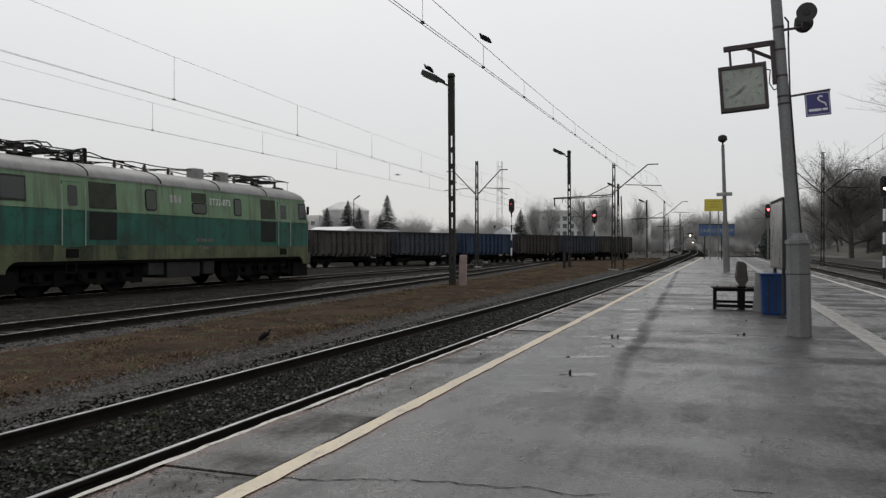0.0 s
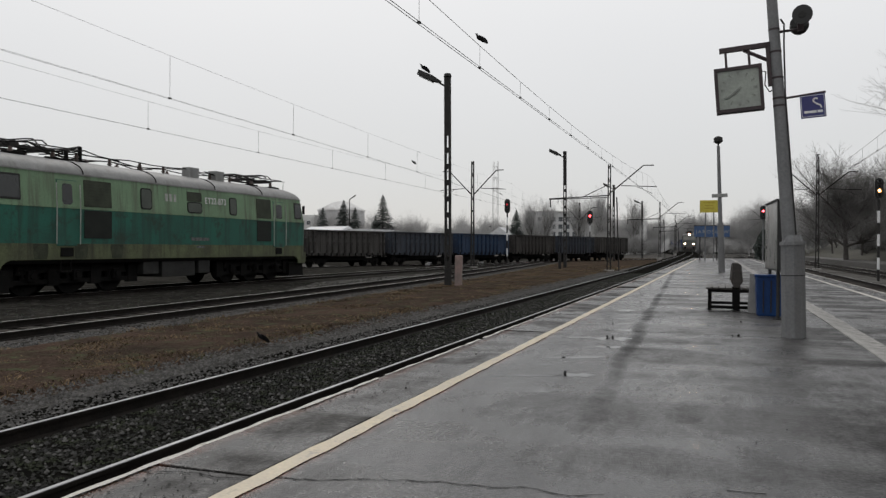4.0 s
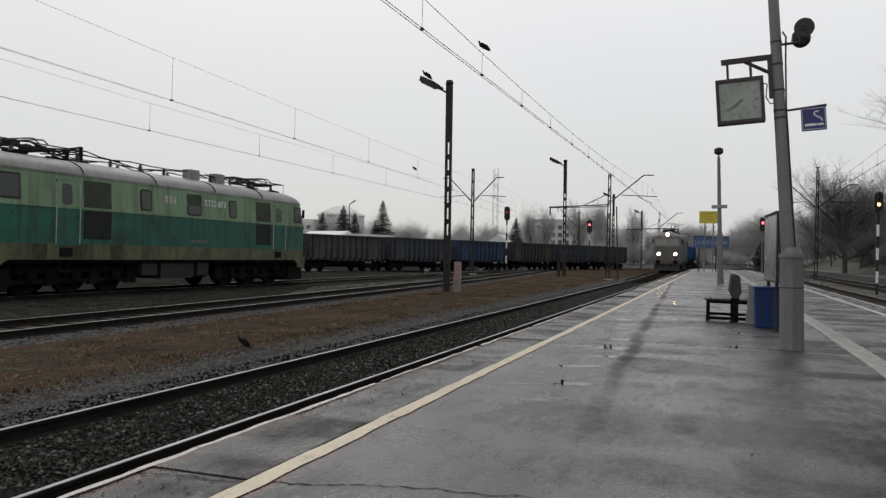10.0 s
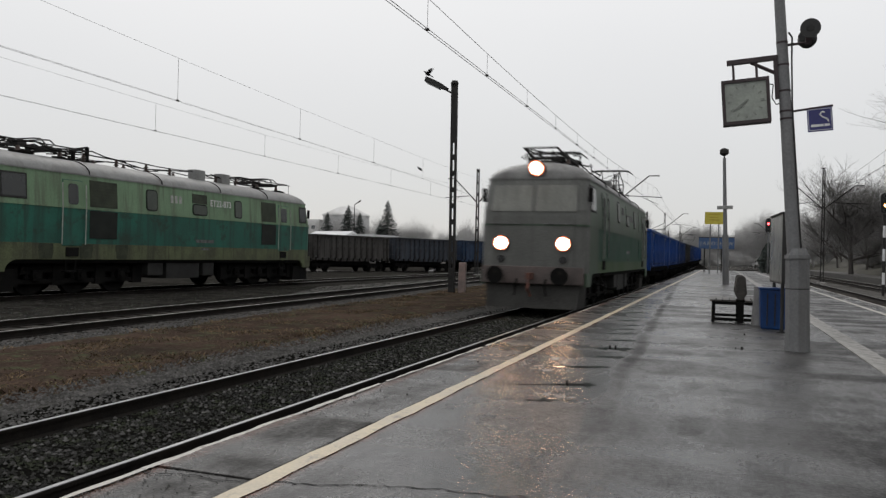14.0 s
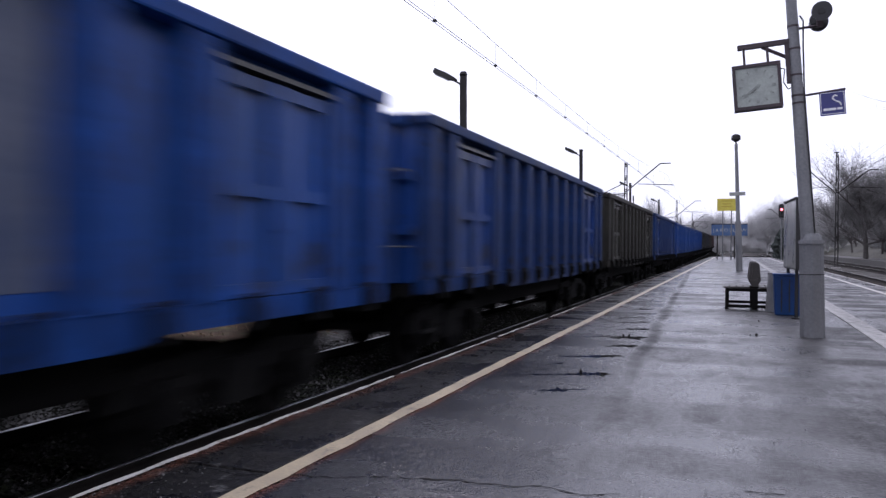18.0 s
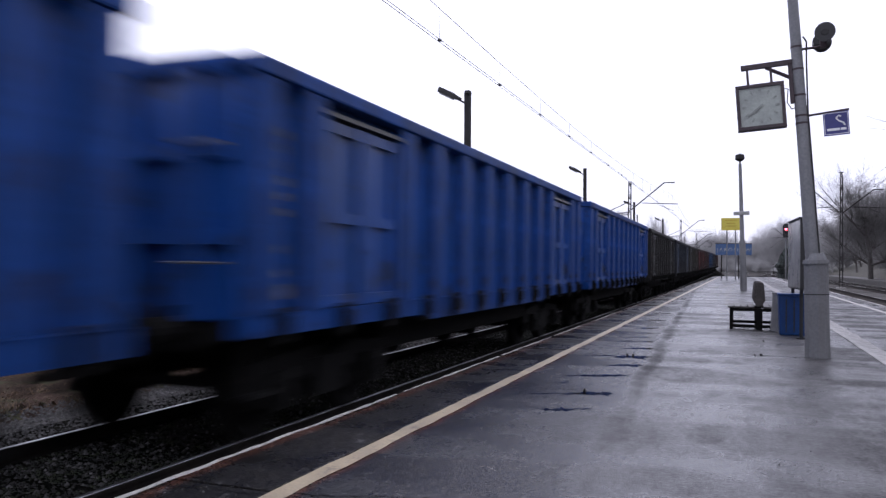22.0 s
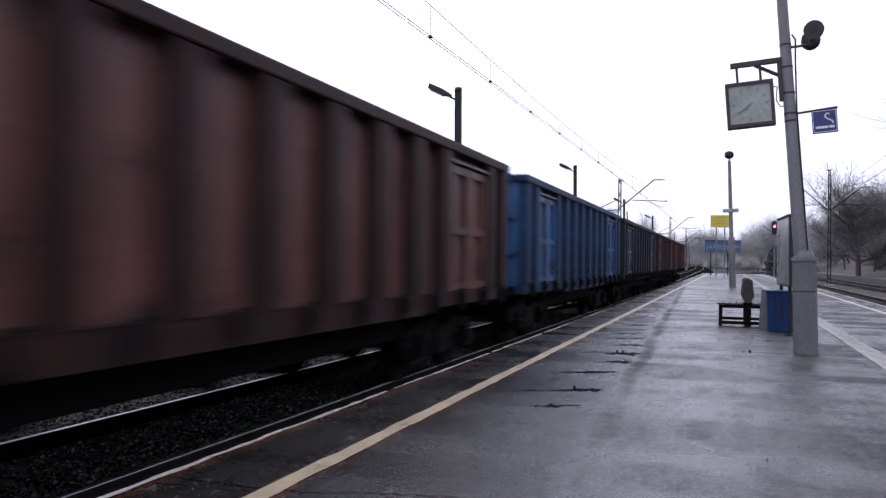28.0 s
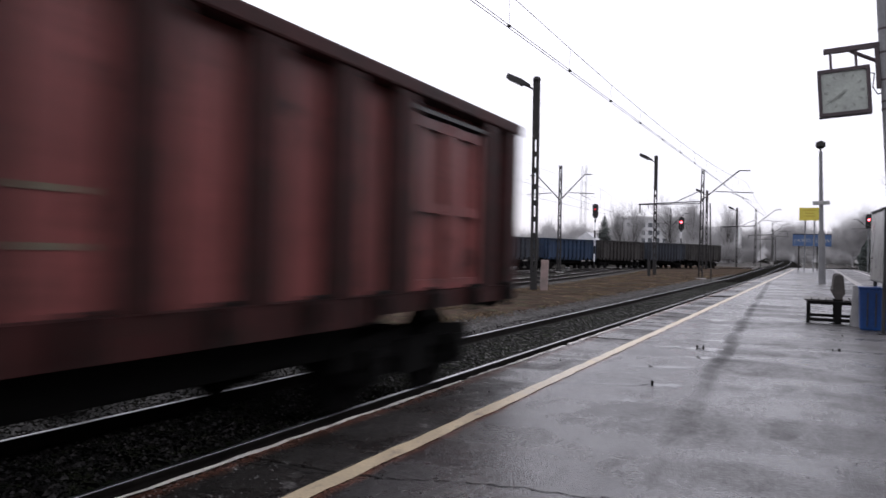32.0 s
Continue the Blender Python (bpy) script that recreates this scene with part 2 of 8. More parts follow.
    nt.links.new(vo.outputs["Color"], sepc.inputs[0])
    speck = nt.nodes.new("ShaderNodeVectorMath")
    speck.operation = "SCALE"
    nt.links.new(rusty.outputs["Result"], speck.inputs[0])
    nt.links.new(ranged(sepc.outputs[0], 0.0, 1.0, 0.3, 2.1), speck.inputs["Scale"])
    nt.links.new(speck.outputs["Vector"], b.inputs["Base Color"])
    bp = nt.nodes.new("ShaderNodeBump")
    bp.inputs["Strength"].default_value, bp.inputs["Distance"].default_value = 0.6, 0.005
    hsum = maths("ADD", maths("MULTIPLY", vo.outputs["Distance"], 0.5), noise_at(60, 3, (1, 1, 1)))
    hsum = maths("ADD", hsum, maths("MULTIPLY", noise_at(9, 4, (1, 1, 1)), 1.3))
    nt.links.new(hsum, bp.inputs["Height"])
    nt.links.new(bp.outputs["Normal"], b.inputs["Normal"])
    b.inputs["IOR"].default_value = 1.37
    return m


EDGE_X = -2.89          # platform edge beside the main line
ASPHALT = wet_asphalt("wet_asphalt", (0.034, 0.0332, 0.033), (0.017, 0.017, 0.0174))
CONCRETE = material("worn_concrete", (0.31, 0.3, 0.28), 0.5, color2=(0.18, 0.175, 0.165), scale=1.7, fine=45, bump=0.35, dirt=(0.09, 0.085, 0.08), dirt_at=0.57)
EDGE = wet_asphalt("wet_edge_stone", (0.021, 0.0195, 0.018), (0.009, 0.0086, 0.008), lanes=False)
PINK_STONE = material("reddish_concrete", (0.30, 0.215, 0.195), 0.6, color2=(0.19, 0.15, 0.138), scale=2.5, fine=45, bump=0.35)
PAINT_CREAM = material("cream_line_paint", (0.48, 0.395, 0.255), 0.24, color2=(0.39, 0.325, 0.22), scale=3, fine=60, amount=0.35, bump=0.12, dirt=(0.13, 0.10, 0.075), dirt_at=0.62, rough2=0.5, spec=0.7)
PAINT_WHITE = material("white_edge_paint", (0.4960, 0.4720, 0.4240), 0.45, color2=(0.4000, 0.3840, 0.3600), scale=4, fine=60, amount=0.4, bump=0.15, dirt=(0.1760, 0.1280, 0.1040), dirt_at=0.6)
BALLAST = material("track_ballast_ground", (0.1386, 0.1336, 0.1258), 1.0, color2=(0.0643, 0.0621, 0.0590), scale=0.8, fine=28, amount=0.9, bump=1.0, spec=0.0)
OILY = material("oily_ballast", (0.0165, 0.0161, 0.0142), 1.0, color2=(0.0067, 0.0067, 0.0060), scale=1.6, fine=30, amount=0.9, bump=1.0, dirt=(0.0440, 0.0420, 0.0400), dirt_at=0.66, spec=0.0)
DARK_GROUND = material("coal_dusted_ground", (0.040, 0.038, 0.034), 1.0, color2=(0.020, 0.019, 0.017), scale=1.2, fine=26, amount=0.9, bump=1.0, dirt=(0.085, 0.082, 0.075), dirt_at=0.62, spec=0.0)
STONE = material("ballast_stone", (0.1332, 0.1293, 0.1254), 0.75, color2=(0.0625, 0.0612, 0.0587), scale=6, fine=60, bump=0.3, island=True, spec=0.12)
STONE_DARK = material("oily_stone", (0.0288, 0.0280, 0.0248), 0.6, color2=(0.0068, 0.0068, 0.0064), scale=1.8, fine=60, bump=0.3, island=True, spec=0.2, dirt=(0.024, 0.031, 0.013), dirt_at=0.55)
SOIL = material("dead_grass_soil", (0.080, 0.056, 0.044), 1.0, color2=(0.040, 0.031, 0.026), scale=0.9, fine=22, amount=0.9, bump=0.9, dirt=(0.062, 0.066, 0.040), dirt_at=0.58, spec=0.0)
GRASS = material("dead_grass_blades", (0.200, 0.142, 0.086), 0.8, color2=(0.052, 0.038, 0.030), scale=1.2, fine=9, amount=0.5, bump=0, island=True, dirt=(0.085, 0.088, 0.05), dirt_at=0.57, spec=0.04)
BANK = material("winter_grass_bank", (0.075, 0.070, 0.054), 0.9, color2=(0.042, 0.040, 0.032), scale=0.25, fine=4, amount=0.7, bump=0.6)
RAIL = material("rusty_rail_side", (0.0200, 0.0170, 0.0150), 0.75, color2=(0.0110, 0.0098, 0.0090), scale=4, fine=60, bump=0.2, spec=0.1)
RAIL_TOP = material("polished_rail_head", (0.36, 0.36, 0.37), 0.28, 1.0, color2=(0.26, 0.26, 0.27), scale=2, fine=30, amount=0.2, bump=0.02)
SLEEPER = material("old_sleeper", (0.0743, 0.0675, 0.0607), 0.8, color2=(0.0338, 0.0304, 0.0270), scale=3, fine=40, bump=0.5, island=True, spec=0.06)
SLEEPER_WET = material("oily_wet_sleeper", (0.026, 0.025, 0.023), 0.6, color2=(0.008, 0.008, 0.0075), scale=4, fine=30, amount=0.8, bump=0.6, rough2=0.9, island=True, spec=0.1, dirt=(0.014, 0.018, 0.009), dirt_at=0.52)
RAIL_DULL = material("dull_rusty_rail_head", (0.36, 0.35, 0.34), 0.3, 0.95, color2=(0.22, 0.21, 0.20), scale=2, fine=30, amount=0.4, bump=0.05)
MIDGREEN = material("dark_teal_green_paint", (0.021, 0.130, 0.094), 0.45, color2=(0.020, 0.082, 0.062), scale=0.7, fine=20, amount=0.25, bump=0.04, streak=(0.022, 0.040, 0.032), streak_amount=0.7, spec=0.3, dirt=(0.026, 0.054, 0.040), dirt_at=0.57)
LIGHTGREEN = material("pale_green_paint", (0.185, 0.295, 0.180), 0.45, color2=(0.142, 0.222, 0.134), scale=0.7, fine=20, amount=0.25, bump=0.04, streak=(0.1020, 0.1105, 0.0808), streak_amount=0.8, spec=0.25)
OLIVE = material("dirty_light_green_sill", (0.1275, 0.1500, 0.0788), 0.55, color2=(0.0713, 0.0750, 0.0488), scale=1.3, fine=20, amount=0.5, bump=0.1, streak=(0.0450, 0.0435, 0.0338), streak_amount=0.8, spec=0.2)
ROOF = material("grey_painted_roof", (0.24, 0.245, 0.24), 0.45, color2=(0.16, 0.163, 0.16), scale=0.9, fine=25, amount=0.4, bump=0.06, streak=(0.13, 0.125, 0.12), streak_amount=0.6)
ROOF_SOOTY = material("sooty_grey_roof", (0.16, 0.16, 0.155), 0.4, color2=(0.10, 0.10, 0.098), scale=0.9, fine=25, amount=0.4, bump=0.06, streak=(0.06, 0.058, 0.055), streak_amount=0.7)
GREYFRONT = material("dusty_grey_green_front", (0.21, 0.215, 0.195), 0.5, color2=(0.15, 0.155, 0.14), scale=0.9, fine=25, amount=0.4, bump=0.05, streak=(0.11, 0.11, 0.1), streak_amount=0.6)
GRILLE = material("dark_grey_grille", (0.0210, 0.0252, 0.0216), 0.5, scale=2, fine=30, bump=0.1, spec=0.2)
SOOT_RUN = material("sooty_run", (0.058, 0.064, 0.042), 0.5, color2=(0.030, 0.036, 0.024), scale=4, fine=30, amount=0.6, bump=0.1, spec=0.2)
GRILLE_PALE = material("faded_green_grille", (0.056, 0.066, 0.046), 0.5, scale=2, fine=30, bump=0.1, spec=0.2)
BLACKIRON = material("sooty_black_iron", (0.0099, 0.0095, 0.0090), 0.75, color2=(0.0054, 0.0054, 0.0054), scale=2, fine=35, bump=0.2, dirt=(0.0225, 0.0189, 0.0158), dirt_at=0.65, spec=0.12)
GREYBOX = material("grey_underfloor_box", (0.0385, 0.0385, 0.0374), 0.6, scale=2, fine=35, bump=0.15, spec=0.2)
RUST = material("rusty_red_iron", (0.16, 0.055, 0.035), 0.6, color2=(0.09, 0.035, 0.025), scale=3, fine=35, bump=0.2)
BUFFER_RED = material("dusty_red_beam", (0.12, 0.092, 0.086), 0.5, color2=(0.075, 0.062, 0.058), scale=2, fine=35, bump=0.1)
GLASS_DARK = material("dark_window_glass", (0.018, 0.022, 0.022), 0.06, color2=(0.012, 0.015, 0.015), scale=1, fine=3, amount=0.1, bump=0)
DUSTY_PANE = material("dusty_green_grey_pane", (0.062, 0.075, 0.060), 0.25, color2=(0.045, 0.055, 0.045), scale=1.5, fine=12, amount=0.3, bump=0.0)
GALV = material("grey_steel_pole", (0.20, 0.203, 0.207), 0.5, 0.2, color2=(0.145, 0.148, 0.152), scale=1.2, fine=30, amount=0.35, bump=0.08, streak=(0.12, 0.115, 0.11), streak_amount=0.5)
DARKSTEEL = material("dark_mast_steel", (0.0360, 0.0344, 0.0336), 0.6, color2=(0.0224, 0.0216, 0.0208), scale=2, fine=35, bump=0.15, spec=0.2)
BROWNSTEEL = material("dark_brown_bracket", (0.05, 0.032, 0.036), 0.5, color2=(0.03, 0.02, 0.022), scale=3, fine=35, bump=0.1)
WIRE = material("grey_copper_wire", (0.0680, 0.0680, 0.0680), 0.5, 0.3, scale=2, fine=20, bump=0)
INSUL = material("brown_insulator", (0.06, 0.035, 0.028), 0.25, scale=4, fine=20, bump=0)
CLOCKFACE = material("aged_clock_face", (0.34, 0.37, 0.33), 0.25, color2=(0.26, 0.285, 0.255), scale=5, fine=30, amount=0.2, bump=0.02)
CLOCKMARK = material("faded_clock_marks", (0.27, 0.29, 0.262), 0.4, scale=5, fine=30, amount=0.2, bump=0)
BLUE_SIGN = material("blue_sign_enamel", (0.034, 0.036, 0.17), 0.35, color2=(0.028, 0.03, 0.14), scale=2, fine=20, amount=0.2, bump=0.02)
BLUE_STATION = material("station_blue_enamel", (0.045, 0.10, 0.23), 0.4, color2=(0.04, 0.085, 0.19), scale=2, fine=20, amount=0.2, bump=0.02)
SIGN_WHITE = material("white_sign_enamel", (0.75, 0.75, 0.76), 0.4, color2=(0.66, 0.66, 0.67), scale=3, fine=20, amount=0.2, bump=0)
YELLOW_SIGN = material("yellow_sign_enamel", (0.58, 0.49, 0.06), 0.4, color2=(0.48, 0.40, 0.05), scale=2, fine=20, amount=0.25, bump=0.02)
FADED_YELLOW = material("faded_sign_writing", (0.48, 0.37, 0.03), 0.4, color2=(0.38, 0.29, 0.03), scale=6, fine=30, amount=0.4, bump=0)
BIN_BLUE = material("blue_bin_plastic", (0.0072, 0.0450, 0.1620), 0.4, color2=(0.0060, 0.0300, 0.1140), scale=2, fine=20, amount=0.3, bump=0.05, spec=0.3)
BIN_GREY = material("grey_bin_steel", (0.2, 0.2, 0.2), 0.45, color2=(0.13, 0.13, 0.13), scale=3, fine=20, amount=0.3, bump=0.05)
WOOD_DARK = material("dark_bench_wood", (0.06, 0.052, 0.045), 0.4, color2=(0.03, 0.026, 0.022), scale=2, fine=30, stretch=(0.3, 3, 3), bump=0.2)
BOARD_GREY = material("grey_cabinet_paint", (0.34, 0.34, 0.33), 0.12, color2=(0.26, 0.26, 0.25), scale=2, fine=20, amount=0.3, bump=0.03)
BLACKPAINT = material("black_signal_paint", (0.018, 0.018, 0.018), 0.45, scale=2, fine=20, bump=0.03)
BARK = material("wet_winter_bark", (0.1200, 0.1100, 0.1040), 0.85, color2=(0.0750, 0.0690, 0.0650), scale=3, fine=25, bump=0.4, spec=0.2)
# far twigs: distance haze is put into this pale colour
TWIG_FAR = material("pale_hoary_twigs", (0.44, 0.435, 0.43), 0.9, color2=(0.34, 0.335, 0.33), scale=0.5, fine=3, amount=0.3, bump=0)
# paler copy of the bank twigs: haze is put into the colour
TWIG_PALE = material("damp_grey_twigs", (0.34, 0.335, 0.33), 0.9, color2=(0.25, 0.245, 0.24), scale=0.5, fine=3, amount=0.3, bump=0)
TWIG = material("grey_brown_twigs", (0.19, 0.182, 0.176), 0.9, color2=(0.135, 0.13, 0.125), scale=0.5, fine=3, amount=0.3, bump=0)
# needles lightened: the haze over the firs is put into the colour
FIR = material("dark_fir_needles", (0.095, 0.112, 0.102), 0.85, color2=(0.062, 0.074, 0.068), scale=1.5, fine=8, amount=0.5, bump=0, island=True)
FEATHER = material("black_feathers", (0.012, 0.012, 0.013), 0.45, scale=8, fine=60, bump=0.1, spec=0.1)
FEATHER_GREY = material("grey_feathers", (0.1, 0.1, 0.1), 0.6, scale=8, fine=60, bump=0.1)
# far walls and tower: whitened so that the colour carries the haze
WALL_PALE = material("pale_render_wall", (0.72, 0.72, 0.71), 0.8, color2=(0.42, 0.41, 0.4), scale=0.2, fine=3, amount=0.3, bump=0.05)
WALL_GREY = material("grey_block_wall", (0.55, 0.55, 0.55), 0.8, color2=(0.47, 0.47, 0.47), scale=0.2, fine=3, amount=0.3, bump=0.05)
ROOF_PALE = material("pale_sheet_roof", (0.6, 0.61, 0.62), 0.5, color2=(0.5, 0.5, 0.51), scale=0.3, fine=4, amount=0.3, bump=0.03)
WINDOW_FAR = material("far_window_glass", (0.12, 0.13, 0.14), 0.15, scale=1, fine=3, amount=0.2, bump=0)
PUDDLE = material("still_water_film", (0.006, 0.006, 0.0065), 0.02, color2=(0.004, 0.004, 0.0045), scale=3, fine=20, amount=0.2, bump=0.0, rough2=0.08)
PUDDLE.node_tree.nodes["Principled BSDF"].inputs["IOR"].default_value = 1.33
ENGINE_GREEN = material("deep_green_engine_paint", (0.0085, 0.066, 0.037), 0.34, color2=(0.0075, 0.046, 0.028), scale=0.7, fine=20, amount=0.25, bump=0.04, streak=(0.0196, 0.0343, 0.0274), streak_amount=0.5, spec=0.25, dirt=(0.0391, 0.0489, 0.0420), dirt_at=0.66)
ENGINE_DUSTY = material("dusty_grey_green_engine_paint", (0.082, 0.122, 0.086), 0.34, color2=(0.055, 0.080, 0.058), scale=0.6, fine=20, amount=0.3, bump=0.04, streak=(0.0495, 0.0522, 0.0467), streak_amount=0.8, dirt=(0.0405, 0.0765, 0.0450), dirt_at=0.62, spec=0.25)
ENGINE_SILL = material("bright_green_sill_paint", (0.0527, 0.1023, 0.0372), 0.34, color2=(0.0372, 0.0682, 0.0279), scale=1.0, fine=20, amount=0.35, bump=0.05, streak=(0.0248, 0.0310, 0.0217), streak_amount=0.6, spec=0.25)
LAMP_ON = glow("lit_headlamp", (1.0, 0.66, 0.42), 26.0)
# glowing ring added round each lit lamp for its orange bloom
LAMP_HALO = glow("lamp_reflector_rim", (0.95, 0.25, 0.14), 1.6)
# front of the freight engine: mist around it is put into this grey
NOSE = material("dust_grey_nose_paint", (0.150, 0.152, 0.145), 0.5, color2=(0.105, 0.108, 0.102), scale=0.9, fine=25, amount=0.4, bump=0.05, streak=(0.08, 0.08, 0.075), streak_amount=0.6, spec=0.3)
NOSE_LOW = material("sooty_grey_plough", (0.060, 0.059, 0.056), 0.6, color2=(0.035, 0.034, 0.032), scale=1.5, fine=25, amount=0.5, bump=0.1, spec=0.15)
LAMP_OFF = material("unlit_lamp_glass", (0.35, 0.36, 0.35), 0.1, scale=5, fine=20, amount=0.2, bump=0)
RED_DIM = glow("faint_red_signal", (0.6, 0.03, 0.04), 0.7)
RED_ON = glow("lit_red_signal", (1.0, 0.05, 0.06), 14.0)
ORANGE_ON = glow("lit_orange_signal", (1.0, 0.42, 0.12), 14.0)
DARK_LENS = material("dark_signal_lens", (0.02, 0.02, 0.022), 0.1, scale=5, fine=20, bump=0)
WAGON_BLUE = material("bright_blue_wagon_paint", (0.0145, 0.074, 0.32), 0.24, color2=(0.015, 0.056, 0.215), scale=0.8, fine=18, amount=0.3, bump=0.08, streak=(0.0270, 0.0567, 0.1553), streak_amount=0.6, dirt=(0.0255, 0.0229, 0.0255), dirt_at=0.585, spec=0.3)
WAGON_BLUE_MID = material("worn_blue_wagon_paint", (0.016, 0.057, 0.235), 0.24, color2=(0.0175, 0.0459, 0.1688), scale=0.8, fine=18, amount=0.4, bump=0.08, streak=(0.0551, 0.0778, 0.1458), streak_amount=0.65, dirt=(0.0306, 0.0275, 0.0275), dirt_at=0.585, spec=0.3)
WAGON_BLUE_PALE = material("sky_blue_wagon_paint", (0.0495, 0.1335, 0.2969), 0.24, color2=(0.0396, 0.0989, 0.2276), scale=0.8, fine=18, amount=0.4, bump=0.08, streak=(0.0791, 0.1029, 0.1426), streak_amount=0.7, dirt=(0.0293, 0.0263, 0.0263), dirt_at=0.585, spec=0.3)
WAGON_SLATE = material("sooty_slate_blue_paint", (0.0776, 0.1047, 0.1630), 0.24, color2=(0.0505, 0.0660, 0.1009), scale=0.8, fine=18, amount=0.4, bump=0.08, streak=(0.0855, 0.0932, 0.1087), streak_amount=0.7, dirt=(0.0215, 0.0185, 0.0185), dirt_at=0.585, spec=0.3)
WAGON_GREY = material("grimy_olive_grey_paint", (0.048, 0.049, 0.039), 0.24, color2=(0.028, 0.027, 0.022), scale=0.8, fine=18, amount=0.5, bump=0.1, streak=(0.095, 0.091, 0.076), streak_amount=0.6, dirt=(0.0176, 0.0156, 0.0146), dirt_at=0.6, spec=0.3)
WAGON_BLACK = material("sooty_dark_grey_paint", (0.0455, 0.0455, 0.0440), 0.24, color2=(0.0274, 0.0274, 0.0259), scale=0.8, fine=18, amount=0.5, bump=0.1, streak=(0.0660, 0.0660, 0.0633), streak_amount=0.6, dirt=(0.0126, 0.0117, 0.0117), dirt_at=0.62, spec=0.3)
WAGON_RED = material("oxide_red_wagon_paint", (0.2805, 0.0814, 0.0748), 0.24, color2=(0.1815, 0.0594, 0.0550), scale=0.8, fine=18, amount=0.4, bump=0.08, streak=(0.1013, 0.0567, 0.0513), streak_amount=0.6, dirt=(0.0229, 0.0145, 0.0138), dirt_at=0.6, spec=0.3)
WAGON_RED_DARK = material("sooty_oxide_red_paint", (0.165, 0.066, 0.058), 0.24, color2=(0.108, 0.050, 0.045), scale=0.8, fine=18, amount=0.45, bump=0.08, streak=(0.085, 0.058, 0.050), streak_amount=0.65, dirt=(0.0229, 0.0155, 0.0145), dirt_at=0.58, spec=0.3)
WAGON_BROWN = material("sooty_brown_wagon_paint", (0.1305, 0.0632, 0.0590), 0.24, color2=(0.0801, 0.0421, 0.0400), scale=0.8, fine=18, amount=0.4, bump=0.08, streak=(0.1137, 0.0787, 0.0656), streak_amount=0.6, dirt=(0.0227, 0.0173, 0.0173), dirt_at=0.62, spec=0.3)
# parked wagon paints, lightened and greyed to carry the mist in their colour
PARKED_GREY = material("dusty_grey_brown_wagon_paint", (0.098, 0.094, 0.089), 0.7, color2=(0.066, 0.063, 0.060), scale=0.8, fine=18, amount=0.4, bump=0.08, streak=(0.05, 0.046, 0.044), streak_amount=0.7, spec=0.1)
PARKED_SLATE = material("dusty_slate_wagon_paint", (0.070, 0.080, 0.098), 0.7, color2=(0.048, 0.055, 0.068), scale=0.8, fine=18, amount=0.4, bump=0.08, streak=(0.06, 0.058, 0.06), streak_amount=0.7, spec=0.1)
PARKED_BLUE = material("dusty_blue_wagon_paint", (0.050, 0.076, 0.128), 0.7, color2=(0.040, 0.058, 0.095), scale=0.8, fine=18, amount=0.4, bump=0.08, streak=(0.05, 0.065, 0.1), streak_amount=0.6, spec=0.1)
PARKED_DARK = material("dusty_dark_wagon_paint", (0.075, 0.070, 0.067), 0.7, color2=(0.05, 0.047, 0.045), scale=0.8, fine=18, amount=0.4, bump=0.08, streak=(0.1, 0.095, 0.09), streak_amount=0.5, spec=0.1)
MORTAR = material("wet_broken_mortar", (0.11, 0.106, 0.1), 0.5, color2=(0.05, 0.048, 0.045), scale=9, fine=60, amount=0.6, bump=0.4, spec=0.15)
STENCIL = material("faded_white_stencil", (0.17, 0.17, 0.17), 0.6, color2=(0.05, 0.05, 0.05), scale=6, fine=25, bump=0, amount=0.8)
DUSTED = material("dust_greyed_blue_paint", (0.13, 0.14, 0.18), 0.4, color2=(0.05, 0.07, 0.13), scale=1.6, fine=20, amount=0.4, bump=0.05, streak=(0.04, 0.06, 0.13), streak_amount=0.6, spec=0.4)
PALE_MARK = material("dull_white_marking", (0.40, 0.41, 0.38), 0.5, color2=(0.25, 0.26, 0.24), scale=4, fine=30, amount=0.4, bump=0)
STENCIL_OCHRE = material("faded_ochre_stencil", (0.19, 0.165, 0.11), 0.6, color2=(0.085, 0.072, 0.052), scale=6, fine=40, bump=0)


def sooty(name, color, grime=0.75):
    """Paint of the outer ribs: the wall colour darkened to deepen the stripes, with dark streaks and brown spots."""
    return material(name, color, 0.4, color2=tuple(c * 0.5 for c in color), scale=1.6, fine=22, amount=0.5, bump=0.1, streak=(0.014, 0.0125, 0.012), streak_amount=grime, dirt=(0.02, 0.014, 0.011), dirt_at=0.64 - 0.1 * grime, spec=0.12)


